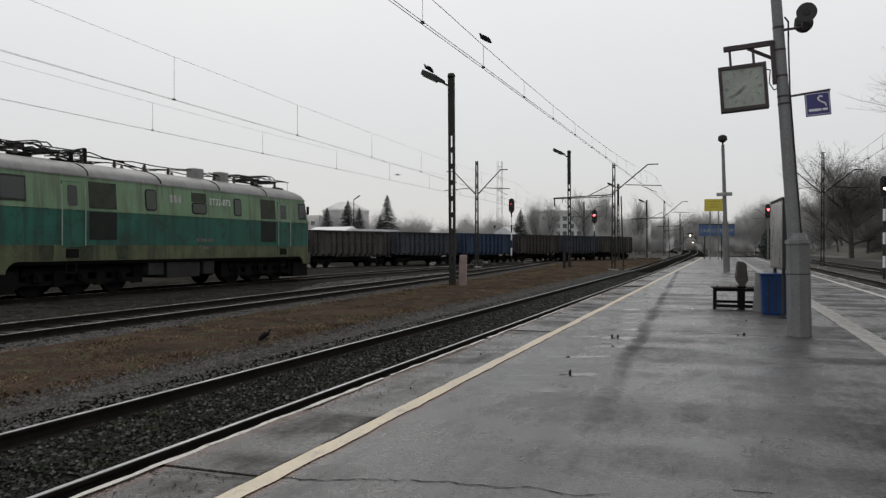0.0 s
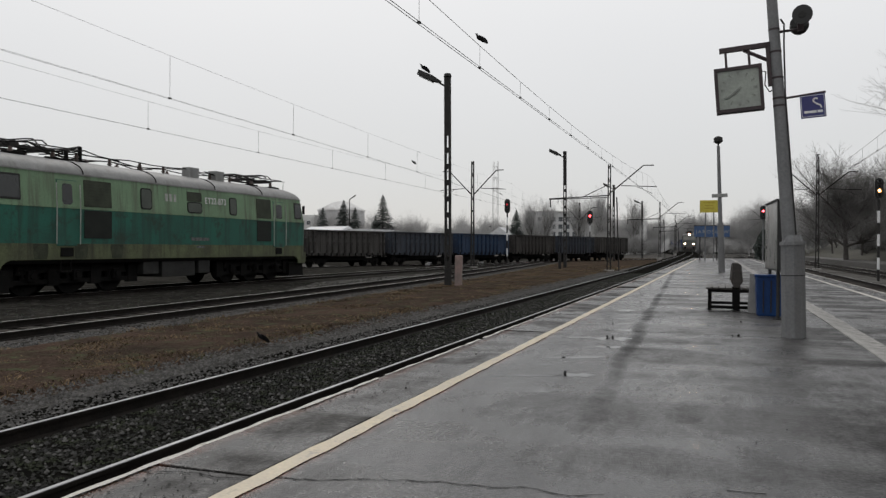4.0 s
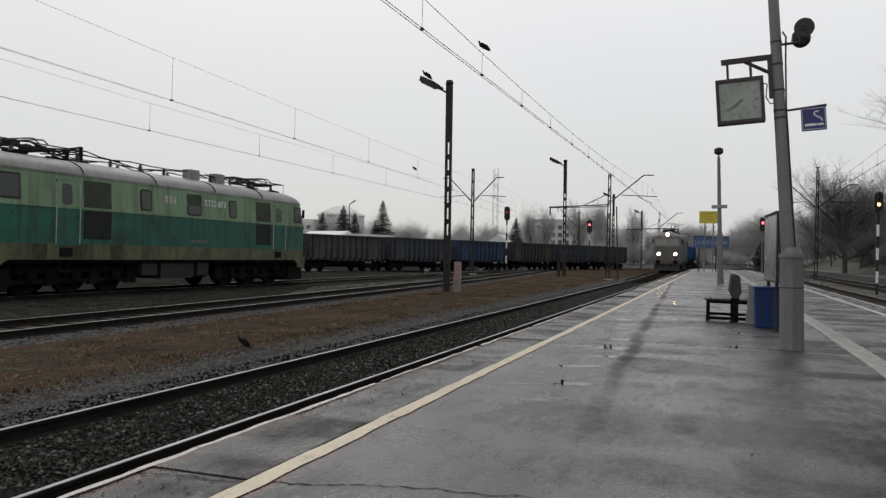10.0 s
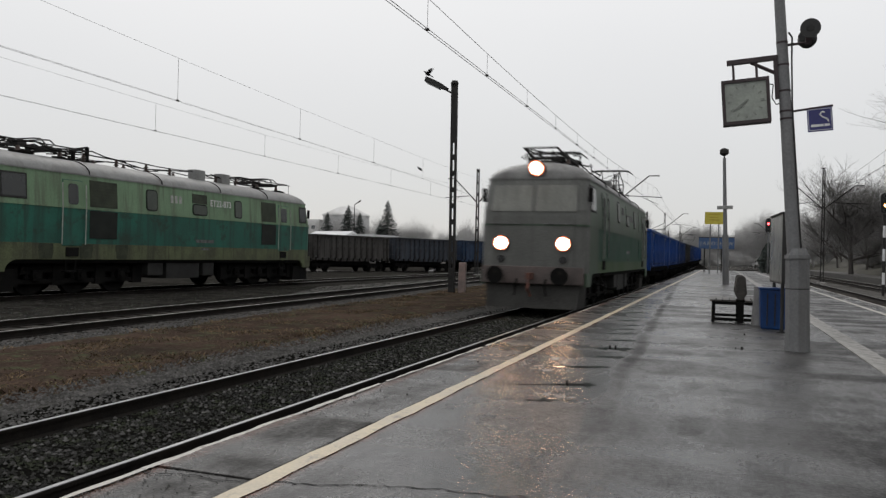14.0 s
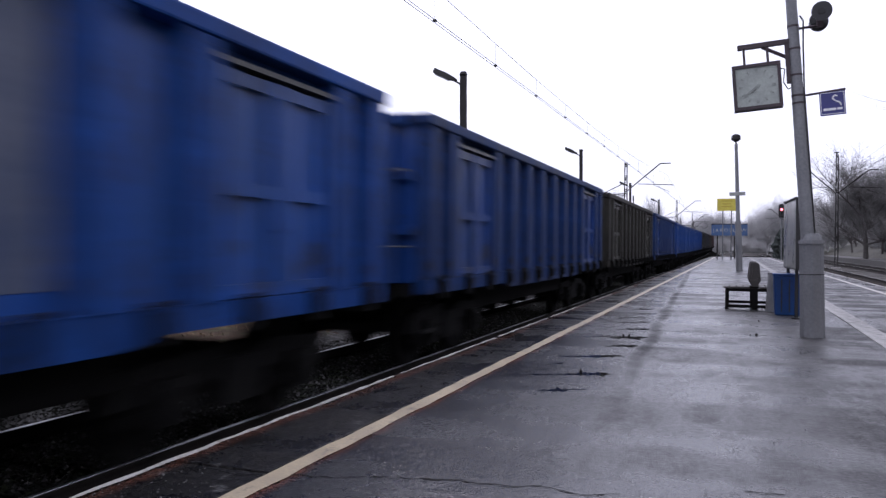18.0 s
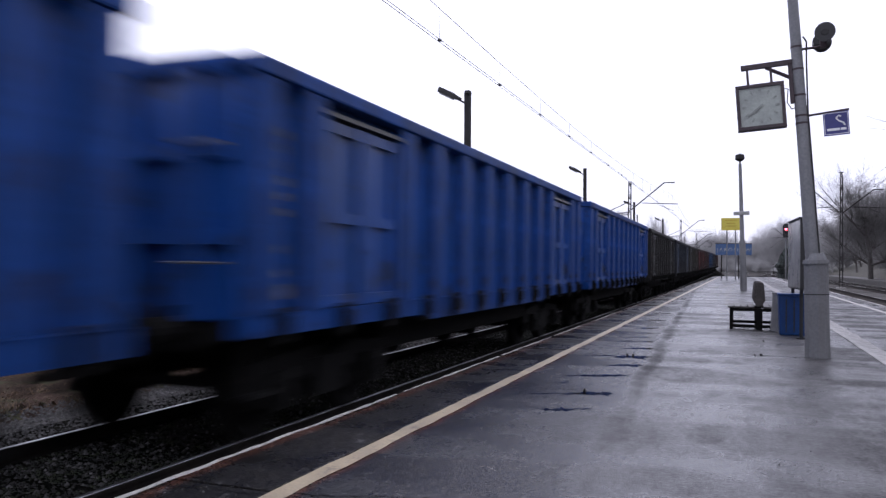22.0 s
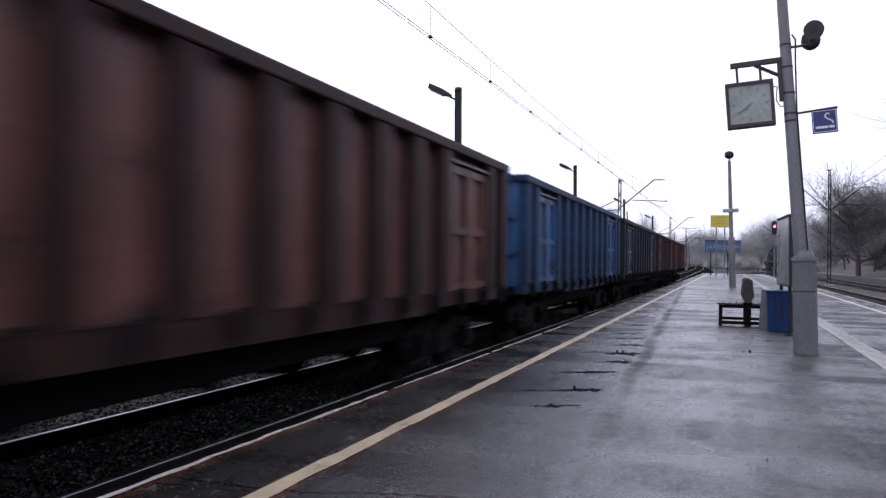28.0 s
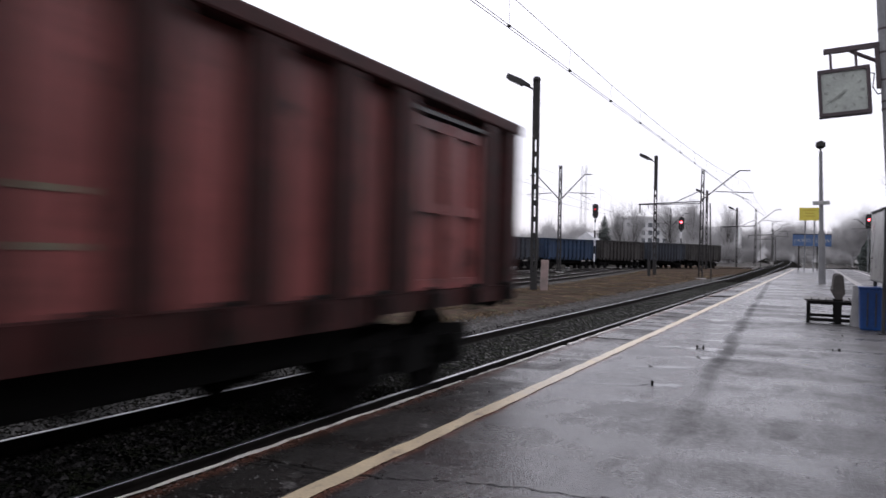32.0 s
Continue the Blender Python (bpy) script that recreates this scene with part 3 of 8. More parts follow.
RIB_PAINT = {WAGON_BLUE: sooty("sooty_blue_rib", (0.0135, 0.064, 0.27), 0.35), WAGON_BLUE_MID: sooty("sooty_dull_blue_rib", (0.0135, 0.043, 0.155), 0.45), WAGON_BLUE_PALE: sooty("sooty_sky_blue_rib", (0.022, 0.060, 0.14), 0.6),
             WAGON_SLATE: sooty("sooty_slate_rib", (0.0203, 0.0261, 0.0377)), WAGON_GREY: sooty("sooty_olive_rib", (0.0377, 0.0362, 0.0290)), WAGON_BLACK: sooty("sooty_dark_rib", (0.0188, 0.0188, 0.0181)),
             WAGON_RED_DARK: sooty("sooty_dark_red_rib", (0.048, 0.022, 0.020)), WAGON_RED: sooty("sooty_red_rib", (0.0653, 0.0217, 0.0203)), WAGON_BROWN: sooty("sooty_brown_rib", (0.0406, 0.0217, 0.0203)),
             # ribs of the parked wagons, lightened for mist as well
             PARKED_GREY: sooty("sooty_grey_brown_rib", (0.078, 0.075, 0.072)), PARKED_SLATE: sooty("sooty_dusty_slate_rib", (0.0623, 0.0711, 0.0870)), PARKED_BLUE: sooty("sooty_dusty_blue_rib", (0.036, 0.066, 0.125)), PARKED_DARK: sooty("sooty_dusty_dark_rib", (0.0667, 0.0623, 0.0595))}


# ---- small building kit ----
class Geo:
    """Collects faces for one mesh."""

    def __init__(self):
        self.v, self.f = [], []

    def add(self, verts, faces):
        k = len(self.v)
        self.v += [tuple(p) for p in verts]
        self.f += [tuple(i + k for i in f) for f in faces]
        return self

    def box(self, x0, x1, y0, y1, z0, z1, m=None):
        vs = [Vector((x, y, z)) for z in (z0, z1) for y in (y0, y1) for x in (x0, x1)]
        if m:
            vs = [m @ p for p in vs]
        return self.add(vs, [(0, 2, 3, 1), (4, 5, 7, 6), (0, 1, 5, 4), (2, 6, 7, 3), (0, 4, 6, 2), (1, 3, 7, 5)])

    def cyl(self, a, b, r0, r1=None, n=10, caps=True):
        a, b = Vector(a), Vector(b)
        r1 = r0 if r1 is None else r1
        d = (b - a).normalized()
        s = d.orthogonal().normalized()
        t = d.cross(s)
        vs = []
        for p, r in ((a, r0), (b, r1)):
            vs += [p + (s * math.cos(2 * math.pi * i / n) + t * math.sin(2 * math.pi * i / n)) * r for i in range(n)]
        fs = [(i, (i + 1) % n, n + (i + 1) % n, n + i) for i in range(n)]
        if caps:
            fs += [tuple(range(n - 1, -1, -1)), tuple(range(n, 2 * n))]
        return self.add(vs, fs)

    def tube(self, pts, r, n=6):
        for a, b in zip(pts, pts[1:]):
            self.cyl(a, b, r, r, n, True)
        return self

    def ball(self, c, r, n=10, m=6, squash=(1, 1, 1)):
        c = Vector(c)
        vs = [c + Vector((0, 0, -r * squash[2]))]
        for j in range(1, m):
            a = -math.pi / 2 + math.pi * j / m
            vs += [c + Vector((math.cos(a) * math.cos(2 * math.pi * i / n) * squash[0], math.cos(a) * math.sin(2 * math.pi * i / n) * squash[1], math.sin(a) * squash[2])) * r for i in range(n)]
        vs.append(c + Vector((0, 0, r * squash[2])))
        fs = [(0, 1 + (i + 1) % n, 1 + i) for i in range(n)]
        for j in range(m - 2):
            fs += [(1 + j * n + i, 1 + j * n + (i + 1) % n, 1 + (j + 1) * n + (i + 1) % n, 1 + (j + 1) * n + i) for i in range(n)]
        k = 1 + (m - 2) * n
        fs += [(k + i, k + (i + 1) % n, k + n) for i in range(n)]
        return self.add(vs, fs)

    def prism(self, outline, y0, y1):
        """An outline of (x, z) points, drawn out along y."""
        n = len(outline)
        vs = [(x, y0, z) for x, z in outline] + [(x, y1, z) for x, z in outline]
        return self.add(vs, [(i, (i + 1) % n, n + (i + 1) % n, n + i) for i in range(n)] + [tuple(range(n - 1, -1, -1)), tuple(range(n, 2 * n))])

    def loft(self, rings, closed=True, caps=True):
        n = len(rings[0])
        vs = [p for r in rings for p in r]
        fs = []
        for j in range(len(rings) - 1):
            for i in range(n if closed else n - 1):
                fs.append((j * n + i, j * n + (i + 1) % n, (j + 1) * n + (i + 1) % n, (j + 1) * n + i))
        if caps:
            fs += [tuple(range(n - 1, -1, -1)), tuple(range((len(rings) - 1) * n, len(rings) * n))]
        return self.add(vs, fs)

    def mesh(self, name, mat=None, smooth=False, bevel=0.0):
        me = bpy.data.meshes.new(name)
        me.from_pydata(self.v, [], self.f)
        bm = bmesh.new()
        bm.from_mesh(me)
        bmesh.ops.recalc_face_normals(bm, faces=bm.faces)
        if bevel:
            es = [e for e in bm.edges if len(e.link_faces) == 2 and e.calc_face_angle(0) > 0.6]
            bmesh.ops.bevel(bm, geom=es, offset=bevel, segments=2, affect="EDGES", profile=0.6)
        bm.to_mesh(me)
        bm.free()
        if smooth:
            me.shade_smooth()
            me.set_sharp_from_angle(angle=radians(40))
        if mat:
            me.materials.append(mat)
        return me


def raw_mesh(name, verts, faces, mat):
    me = bpy.data.meshes.new(name)
    me.from_pydata(verts, [], faces)
    me.materials.append(mat)
    return me


def part(name, geo, mat, parent, label="", smooth=False, bevel=0.0, at=None, kind=""):
    data = geo if isinstance(geo, bpy.types.Mesh) else geo.mesh(name, mat, smooth, bevel)
    ob = new(name, data)
    ob.parent = parent
    if at is not None:
        ob.matrix_basis = at
    return tagged(ob, label, kind=kind)


def thing(name, label, category, m=None, group=""):
    ob = new(name)
    ob.empty_display_size = 0.2
    ob.matrix_basis = m or Matrix()
    return tagged(ob, label, category, group)


def solid(name, geo, mat, label="", category="", kind="", smooth=False, bevel=0.0, group=""):
    return tagged(new(name, geo.mesh(name, mat, smooth, bevel)), label, category, group, kind)


def repaint(ob, mat):
    slot = ob.material_slots[0]
    slot.link = "OBJECT"
    slot.material = mat


def lettering(name, words, size, mat, parent, at, label="", spacing=1.0):
    cu = bpy.data.curves.new(name, "FONT")
    cu.body, cu.size, cu.extrude, cu.align_x, cu.align_y, cu.space_character = words, size, 0.002, "CENTER", "CENTER", spacing
    tmp = bpy.data.objects.new(name, cu)
    me = bpy.data.meshes.new_from_object(tmp)
    bpy.data.objects.remove(tmp)
    me.materials.clear()
    me.materials.append(mat)
    return part(name, me, mat, parent, label, at=at)


# ---- the lie of the place (metres; y runs along the main line) ----
TRACK_X = -4.85
HALF_GAUGE = 0.80
RAIL_Z = -0.38
GROUND_Z = -0.56
RIGHT_EDGE_X = 4.46
PLAT_Y0, PLAT_Y1 = -70.0, 108.0
RIGHT_TRACKS = (6.32, 10.9)


def main_x(y):
    """Middle of the main line: straight, then bending away far off."""
    return TRACK_X - 0.0003 * max(0.0, y - 130) ** 2


def main_rise(y):
    """The main line climbs gently in the distance."""
    return 0.0064 * max(0.0, y - 60)


def yard_near(y):
    """Track beside the grass strip: it bends away from the main line."""
    return -12.35 - 0.03 * y - 0.0005 * y * y


LOCO_U = Vector((0.009, 1.0, 0)).normalized()
LOCO_P = Vector((-20.65, 25.2, 0))          # a point of the track under the parked engine


def yard_loco(y):
    return LOCO_P.x + (y - LOCO_P.y) * LOCO_U.x / LOCO_U.y


def yard_mid(y):
    return -17.0 - 0.01 * y - 0.0001 * y * y


GON_A, GON_B = Vector((-32.3, 57.5, -0.58)), Vector((-12.6, 114.0, -0.42))


def yard_far(y):
    return GON_A.x + (GON_B.x - GON_A.x) * (y - GON_A.y) / (GON_B.y - GON_A.y)


def far_z(y):
    return max(-0.6, min(-0.4, GON_A.z + (GON_B.z - GON_A.z) * (y - GON_A.y) / (GON_B.y - GON_A.y)))


# ---- ground, tracks and platforms ----
def build_ground():
    g = Geo()
    xs = [-1500, -300, -80, -34, -26, -24, -8, -6.5, -2.7, 4.2, 5, 12.6, 40, 300, 1500]
    ys = [-400, -60, 0, 20, 60, 110, 200, 600, 3000]

    def h(x, y):
        if x < -25 and y > 40:
            return far_z(y) - 0.17 if x > -80 else -0.4
        return GROUND_Z
    n = len(xs)
    g.add([(x, y, h(x, y)) for y in ys for x in xs], [(j * n + i, j * n + i + 1, (j + 1) * n + i + 1, (j + 1) * n + i) for j in range(len(ys) - 1) for i in range(n - 1)])
    solid("ground", g, BALLAST, "wet grey gravel ground of a railway yard", "ground", "structure")
    # oily bed of the main line
    bed = Geo()
    bed.loft([[(main_x(y) - 1.85 - 1.6 * main_rise(y), y, GROUND_Z + 0.01), (main_x(y) - 1.85, y, GROUND_Z + 0.02 + main_rise(y)), (main_x(y) - 1.25, y, GROUND_Z + 0.045 + main_rise(y)), (main_x(y) + 1.6, y, GROUND_Z + 0.045 + main_rise(y)), (main_x(y) + 1.62 + 1.6 * main_rise(y), y, GROUND_Z - 0.02)] for y in range(-60, 421, 6)], closed=False, caps=False)
    solid("track_bed", bed, OILY, "black oily ballast between the rails", "track bed", "structure")
    # dark sheet below the engine, reaching to both sides of its track
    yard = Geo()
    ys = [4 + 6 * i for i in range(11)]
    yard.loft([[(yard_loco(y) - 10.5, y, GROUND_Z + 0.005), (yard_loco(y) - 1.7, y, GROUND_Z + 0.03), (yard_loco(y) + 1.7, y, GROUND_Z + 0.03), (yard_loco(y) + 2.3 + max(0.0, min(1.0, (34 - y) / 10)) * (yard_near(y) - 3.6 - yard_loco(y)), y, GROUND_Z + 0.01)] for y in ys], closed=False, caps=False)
    # dark sheet far behind the wagons keeps the gaps beneath them dark
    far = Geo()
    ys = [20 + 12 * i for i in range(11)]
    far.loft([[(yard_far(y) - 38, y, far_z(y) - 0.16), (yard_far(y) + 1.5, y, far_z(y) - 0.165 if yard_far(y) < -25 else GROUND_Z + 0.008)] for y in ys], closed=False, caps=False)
    solid("far_track_bed", far, DARK_GROUND, "dark ground sheet under and behind the parked wagons", "track bed", "structure")
    solid("engine_track_bed", yard, DARK_GROUND, "dark ground sheet under and beside the parked engine", "track bed", "structure")


def build_track(name, path, y0, y1, step, z=RAIL_Z, label="", sleepers=True, zf=None):
    """Two rails on sleepers along x = path(y)."""
    track = thing(name, label or "pair of worn steel rails on dark sleepers", "track")
    tagged(track, kind="structure")
    zf = zf or (lambda y: z)
    n = max(1, int((y1 - y0) / step))
    ys = [y0 + (y1 - y0) * i / n for i in range(n + 1)]
    foot = [(-0.07, -0.15), (0.07, -0.15), (0.07, -0.135), (0.012, -0.12), (0.012, -0.035), (0.034, -0.03), (0.034, -0.004), (-0.034, -0.004), (-0.034, -0.03), (-0.012, -0.035), (-0.012, -0.12), (-0.07, -0.135)]
    for sx in (-HALF_GAUGE, HALF_GAUGE):
        rings = [[(path(y) + sx + a, y, zf(y) + b) for a, b in foot] for y in ys]
        rail = part("rail", Geo().loft(rings), RAIL, track)
        head = [[(path(y) + sx + a, y, zf(y) + b) for a, b in ((-0.02, -0.0045), (0.02, -0.0045), (0.017, 0.0), (-0.017, 0.0))] for y in ys]
        part("rail_head", Geo().loft(head), RAIL_TOP if name == "main_track" else RAIL_DULL, rail, "shining worn rail head" if name == "main_track" else "dull rusty rail head")
    return track


def sleepers_for(track, path, y0, y1, single, z=RAIL_Z, proud=0.0, mat=None, rise=lambda y: 0.0):
    mat = mat or SLEEPER
    shared = Geo().box(-1.25, 1.25, -0.125, 0.125, -0.3, -0.15 + proud).mesh("sleeper", mat, bevel=0.015)
    y = y0
    while y < min(y1, single):
        part("sleeper", shared, mat, track, at=pose(path(y), y, z + rise(y), 0, 0, random.uniform(-0.6, 0.6)))
        y += 0.62
    rest = Geo()
    while y < y1:
        rest.box(path(y) - 1.25, path(y) + 1.25, y - 0.125, y + 0.125, z - 0.3 + rise(y), z - 0.15 + proud + rise(y))
        y += 0.62
    if rest.v:
        part("sleepers", rest, mat, track, kind="stuff")


def build_tracks():
    straight = main_x
    t = build_track("main_track", straight, -60, 420, 8, zf=lambda y: RAIL_Z + main_rise(y), label="main line track with polished rails beside the platform")
    sleepers_for(t, straight, 2, 90, 60, rise=main_rise, proud=0.0, mat=SLEEPER_WET)
    t = build_track("yard_track", yard_near, -20, 260, 5, z=RAIL_Z, label="yard track with dull rails beside the grass strip")
    sleepers_for(t, yard_near, 0, 110, 50)
    t = build_track("engine_track", yard_loco, -10, 110, 60, z=RAIL_Z - 0.03, label="yard track with rusty rails under the parked engine")
    sleepers_for(t, yard_loco, 8, 90, 45)
    build_track("far_yard_track", yard_far, -20, 260, 20, zf=far_z, label="far yard track under the parked gondola wagons")
    for i, x in enumerate(RIGHT_TRACKS):
        t = build_track("right_track", lambda y, x=x: x, -60, 420, 240, label="station track with dark rails beyond the platform")
        sleepers_for(t, lambda y, x=x: x, 8, 110, 40 if i == 0 else 9)


def build_platform():
    p = tagged(thing("platform", "wet asphalt island platform with concrete edges", "platform"), kind="structure")
    g = Geo().box(-2.25, 1.705, PLAT_Y0, PLAT_Y1, -0.5, 0.0)
    part("asphalt", g, ASPHALT, p, "wet dark grey asphalt with patches and puddles")
    part("asphalt_side", Geo().box(1.995, RIGHT_EDGE_X - 0.4, PLAT_Y0, PLAT_Y1, -0.5, -0.006), ASPHALT, p, "wet asphalt strip beyond the pale kerb")
    wall = Geo().box(EDGE_X + 0.04, -2.35, PLAT_Y0, PLAT_Y1, -0.68, -0.16)
    part("edge_wall", wall, CONCRETE, p, "stained concrete platform wall")
    part("edge_wall", Geo().box(RIGHT_EDGE_X - 0.38, RIGHT_EDGE_X - 0.04, PLAT_Y0, PLAT_Y1, -0.68, -0.16), CONCRETE, p)
    kerb = Geo().box(1.71, 1.99, -0.495, 0.495, -0.2, 0.012).mesh("kerb_stone", CONCRETE, bevel=0.01)
    part("kerb_rest", Geo().box(1.71, 1.99, PLAT_Y0, 2.0, -0.2, 0.008), CONCRETE, p, kind="stuff")
    for i in range(int(PLAT_Y1 - 2)):
        part("kerb_stone", kerb, CONCRETE, p, at=pose(random.uniform(-.006, .006), 2.5 + i, random.uniform(-.004, .004), 0, 0, random.uniform(-.3, .3)))
    slab = Geo().box(EDGE_X, -2.254, -0.745, 0.745, -0.16, 0.0).mesh("edge_slab", EDGE, bevel=0.008)
    slab_r = Geo().box(RIGHT_EDGE_X - 0.396, RIGHT_EDGE_X, -0.745, 0.745, -0.16, 0.0).mesh("edge_slab", EDGE, bevel=0.008)
    y = PLAT_Y0 + 0.75
    while y < PLAT_Y1:
        if y > -1.5:
            part("edge_slab", slab, EDGE, p, at=pose(random.uniform(-.008, .004), y, random.uniform(-.006, .004), 0, random.uniform(-.3, .3), random.uniform(-.2, .2)))
            part("edge_slab", slab_r, EDGE, p, at=pose(random.uniform(-.005, .005), y, random.uniform(-.006, .004), 0, 0, random.uniform(-.2, .2)))
        y += 1.5
    part("edge_slabs", Geo().box(EDGE_X, -2.254, PLAT_Y0, -1.005, -0.16, -0.004), EDGE, p, kind="stuff")
    part("edge_slabs", Geo().box(RIGHT_EDGE_X - 0.396, RIGHT_EDGE_X, PLAT_Y0, -1.005, -0.16, -0.004), EDGE, p, kind="stuff")
    # painted lines with ragged borders
    rnd = random.Random(5)

    def line(x, w, z, ragged, y0, y1, step, gaps=0.0):
        g = Geo()
        y = y0
        a, b = x - w / 2, x + w / 2
        prev = (a, b)
        while y < y1:
            cur = (a + rnd.uniform(-ragged, ragged), b + rnd.uniform(-ragged, ragged))
            if rnd.random() >= gaps:
                g.add([(prev[0], y, z), (prev[1], y, z), (cur[1], y + step, z), (cur[0], y + step, z)], [(0, 1, 2, 3)])
            prev = cur
            y += step
        return g
    part("safety_line", line(-2.18, 0.115, 0.006, 0.009, -30, 101, 0.22), PAINT_CREAM, p, "worn cream painted safety line")
    part("edge_line", line(EDGE_X + 0.025, 0.036, 0.007, 0.012, -30, 103, 0.16, 0.05), PAINT_WHITE, p, "chipped white paint on the platform edge")
    part("safety_line", line(3.78, 0.13, 0.004, 0.006, -10, 101, 0.5), PAINT_WHITE, p, "worn white painted safety line")
    part("edge_line", line(RIGHT_EDGE_X - 0.05, 0.07, 0.008, 0.012, -10, 103, 0.4, 0.05), PAINT_WHITE, p, "chipped white paint on the platform edge")
    # cracks and joints
    def crack(pts, w):
        g = Geo()
        ring = []
        for (x, y) in pts:
            ring.append((x, y))
        for (x0, y0), (x1, y1) in zip(ring, ring[1:]):
            ww = w * rnd.uniform(0.5, 1.3)
            g.add([(x0, y0 - ww, 0.003), (x1, y1 - ww, 0.003), (x1, y1 + ww, 0.003), (x0, y0 + ww, 0.003)], [(0, 1, 2, 3)])
        return g

    def wander(x0, x1, y, step, amp, drift=0.0):
        pts, yy = [], y
        n = int((x1 - x0) / step)
        for i in range(n + 1):
            pts.append((x0 + (x1 - x0) * i / n, yy))
            yy += rnd.uniform(-amp, amp) + drift
        return pts
    part("crack", crack(wander(-2.85, -0.5, 3.38, 0.035, 0.022, 0.006), 0.0055), BLACKIRON, p, "dark open crack")
    part("crack", crack(wander(-1.1, 1.7, 11.5, 0.12, 0.012), 0.012), BLACKIRON, p, "dark joint across the asphalt")
    part("crack", crack(wander(0.06, 0.24, 4.1, 0.05, 0.006), 0.006), BLACKIRON, p, "dark open crack")
    # standing water in the hollows, and rough damp patches
    for x0, y0, x1, y1, d in ((-1.52, 10.36, -1.07, 10.59, 0.26), (-1.99, 10.3, -1.5, 10.54, 0.07), (-1.45, 9.45, -1.07, 9.64, 0.14), (-1.79, 8.35, -1.11, 8.68, 0.11), (-1.42, 7.24, -1.08, 7.4, 0.15),
                              (-1.97, 6.98, -1.34, 7.27, 0.05), (-1.52, 6.33, -1.28, 6.44, 0.13), (-1.33, 6.45, -1.14, 6.53, 0.04), (-1.59, 11.46, -1.14, 11.7, 0.13), (-1.82, 12.44, -1.22, 12.76, 0.1),
                              (-1.89, 13.25, -1.33, 13.56, 0.12), (-1.9, 15.2, -1.4, 15.5, 0.16), (-2.0, 17.6, -1.5, 17.9, 0.2), (-2.02, 20.4, -1.6, 20.6, 0.22), (-1.76, 7.83, -1.6, 7.9, 0.05), (-1.7, 14.2, -1.3, 14.4, 0.1), (-1.75, 16.2, -1.35, 16.4, 0.1)):
        g, n = Geo(), 44
        ax = Vector((x1 - x0, y1 - y0, 0)) / 2
        side = Vector((-ax.y, ax.x, 0)).normalized() * d
        mid = Vector(((x0 + x1) / 2, (y0 + y1) / 2, 0.0015))
        seed = rnd.uniform(0, 50)
        ring = []
        for i in range(n):
            a = 2 * math.pi * i / n
            f = 0.8 + 0.9 * noise.noise((math.cos(a) * 3.2 + seed, math.sin(a) * 3.2, seed)) + rnd.uniform(-0.1, 0.1)
            skew = 0.55 + 0.45 * math.cos(a)
            ring.append(mid + ax * math.cos(a) * (0.85 + 0.2 * f) + side * math.sin(a) * f * (0.35 + 0.65 * skew))
        g.add(ring, [tuple(range(n))])
        part("puddle", g, PUDDLE, p, "shallow puddle of still water")
    # opposite platform and bank on the other side of the station tracks
    q = Geo().box(13.6, 17.0, -20, 160, -0.7, 0.0)
    solid("opposite_platform", q, MORTAR, "low dirty concrete platform beyond the station tracks", "platform", "structure", bevel=0.03)
    bank = Geo()
    prof = [(16.9, -0.6), (18.0, 0.25), (21, 1.2), (27, 2.6), (60, 7.0)]
    ys = [-120 + 12 * i for i in range(32)]
    def unseen_rise(y):
        return 1 + 1.3 * max(0.0, min(1.0, (62 - y) / 30))          # unseen bank, raised behind the camera to block low sky light
    bank.loft([[(x + rnd.uniform(-.3, .3), y, (z * unseen_rise(y) if z > 0 else z) + rnd.uniform(-.12, .12) - (0 if z > 0 else 0.1)) for x, z in prof] for y in ys], closed=False, caps=False)
    solid("grass_bank", bank, BANK, "pale winter grass bank under bare trees", "bank", "structure", smooth=True)


def scatter_stones(name, n, xr, yr, z, mat, size, seed, label, clear=0.0):
    """clear: half width of the bare band over each sleeper of the main line."""
    rnd = random.Random(seed)
    vs, fs = [], []
    base = [(1, 0, 0), (-1, 0, 0), (0, 1, 0), (0, -1, 0), (0, 0, 1), (0, 0, -0.4)]
    tri = [(0, 2, 4), (2, 1, 4), (1, 3, 4), (3, 0, 4), (2, 0, 5), (1, 2, 5), (3, 1, 5), (0, 3, 5)]
    for _ in range(n):
        y = yr[0] + (yr[1] - yr[0]) * rnd.random() ** 1.6
        if clear and abs((y - 2 + 0.31) % 0.62 - 0.31) < clear and rnd.random() < 0.8:
            continue
        xlo, xhi = xr(y)
        x = rnd.uniform(xlo, xhi)
        s = size * rnd.uniform(0.5, 1.3)
        a = rnd.uniform(0, 6.28)
        ca, sa = math.cos(a), math.sin(a)
        k = len(vs)
        for px, py, pz in base:
            px, py, pz = px * s * rnd.uniform(.7, 1.2), py * s * rnd.uniform(.6, 1.0), pz * s * rnd.uniform(.5, .9)
            vs.append((x + px * ca - py * sa, y + px * sa + py * ca, z + pz + (main_rise(y) if clear else 0.0)))
        fs += [tuple(i + k for i in f) for f in tri]
    return tagged(new(name, raw_mesh(name, vs, fs, mat)), label, "gravel", kind="stuff")


def grass_edges(y):
    return yard_near(y) + 1.75, TRACK_X - 2.45


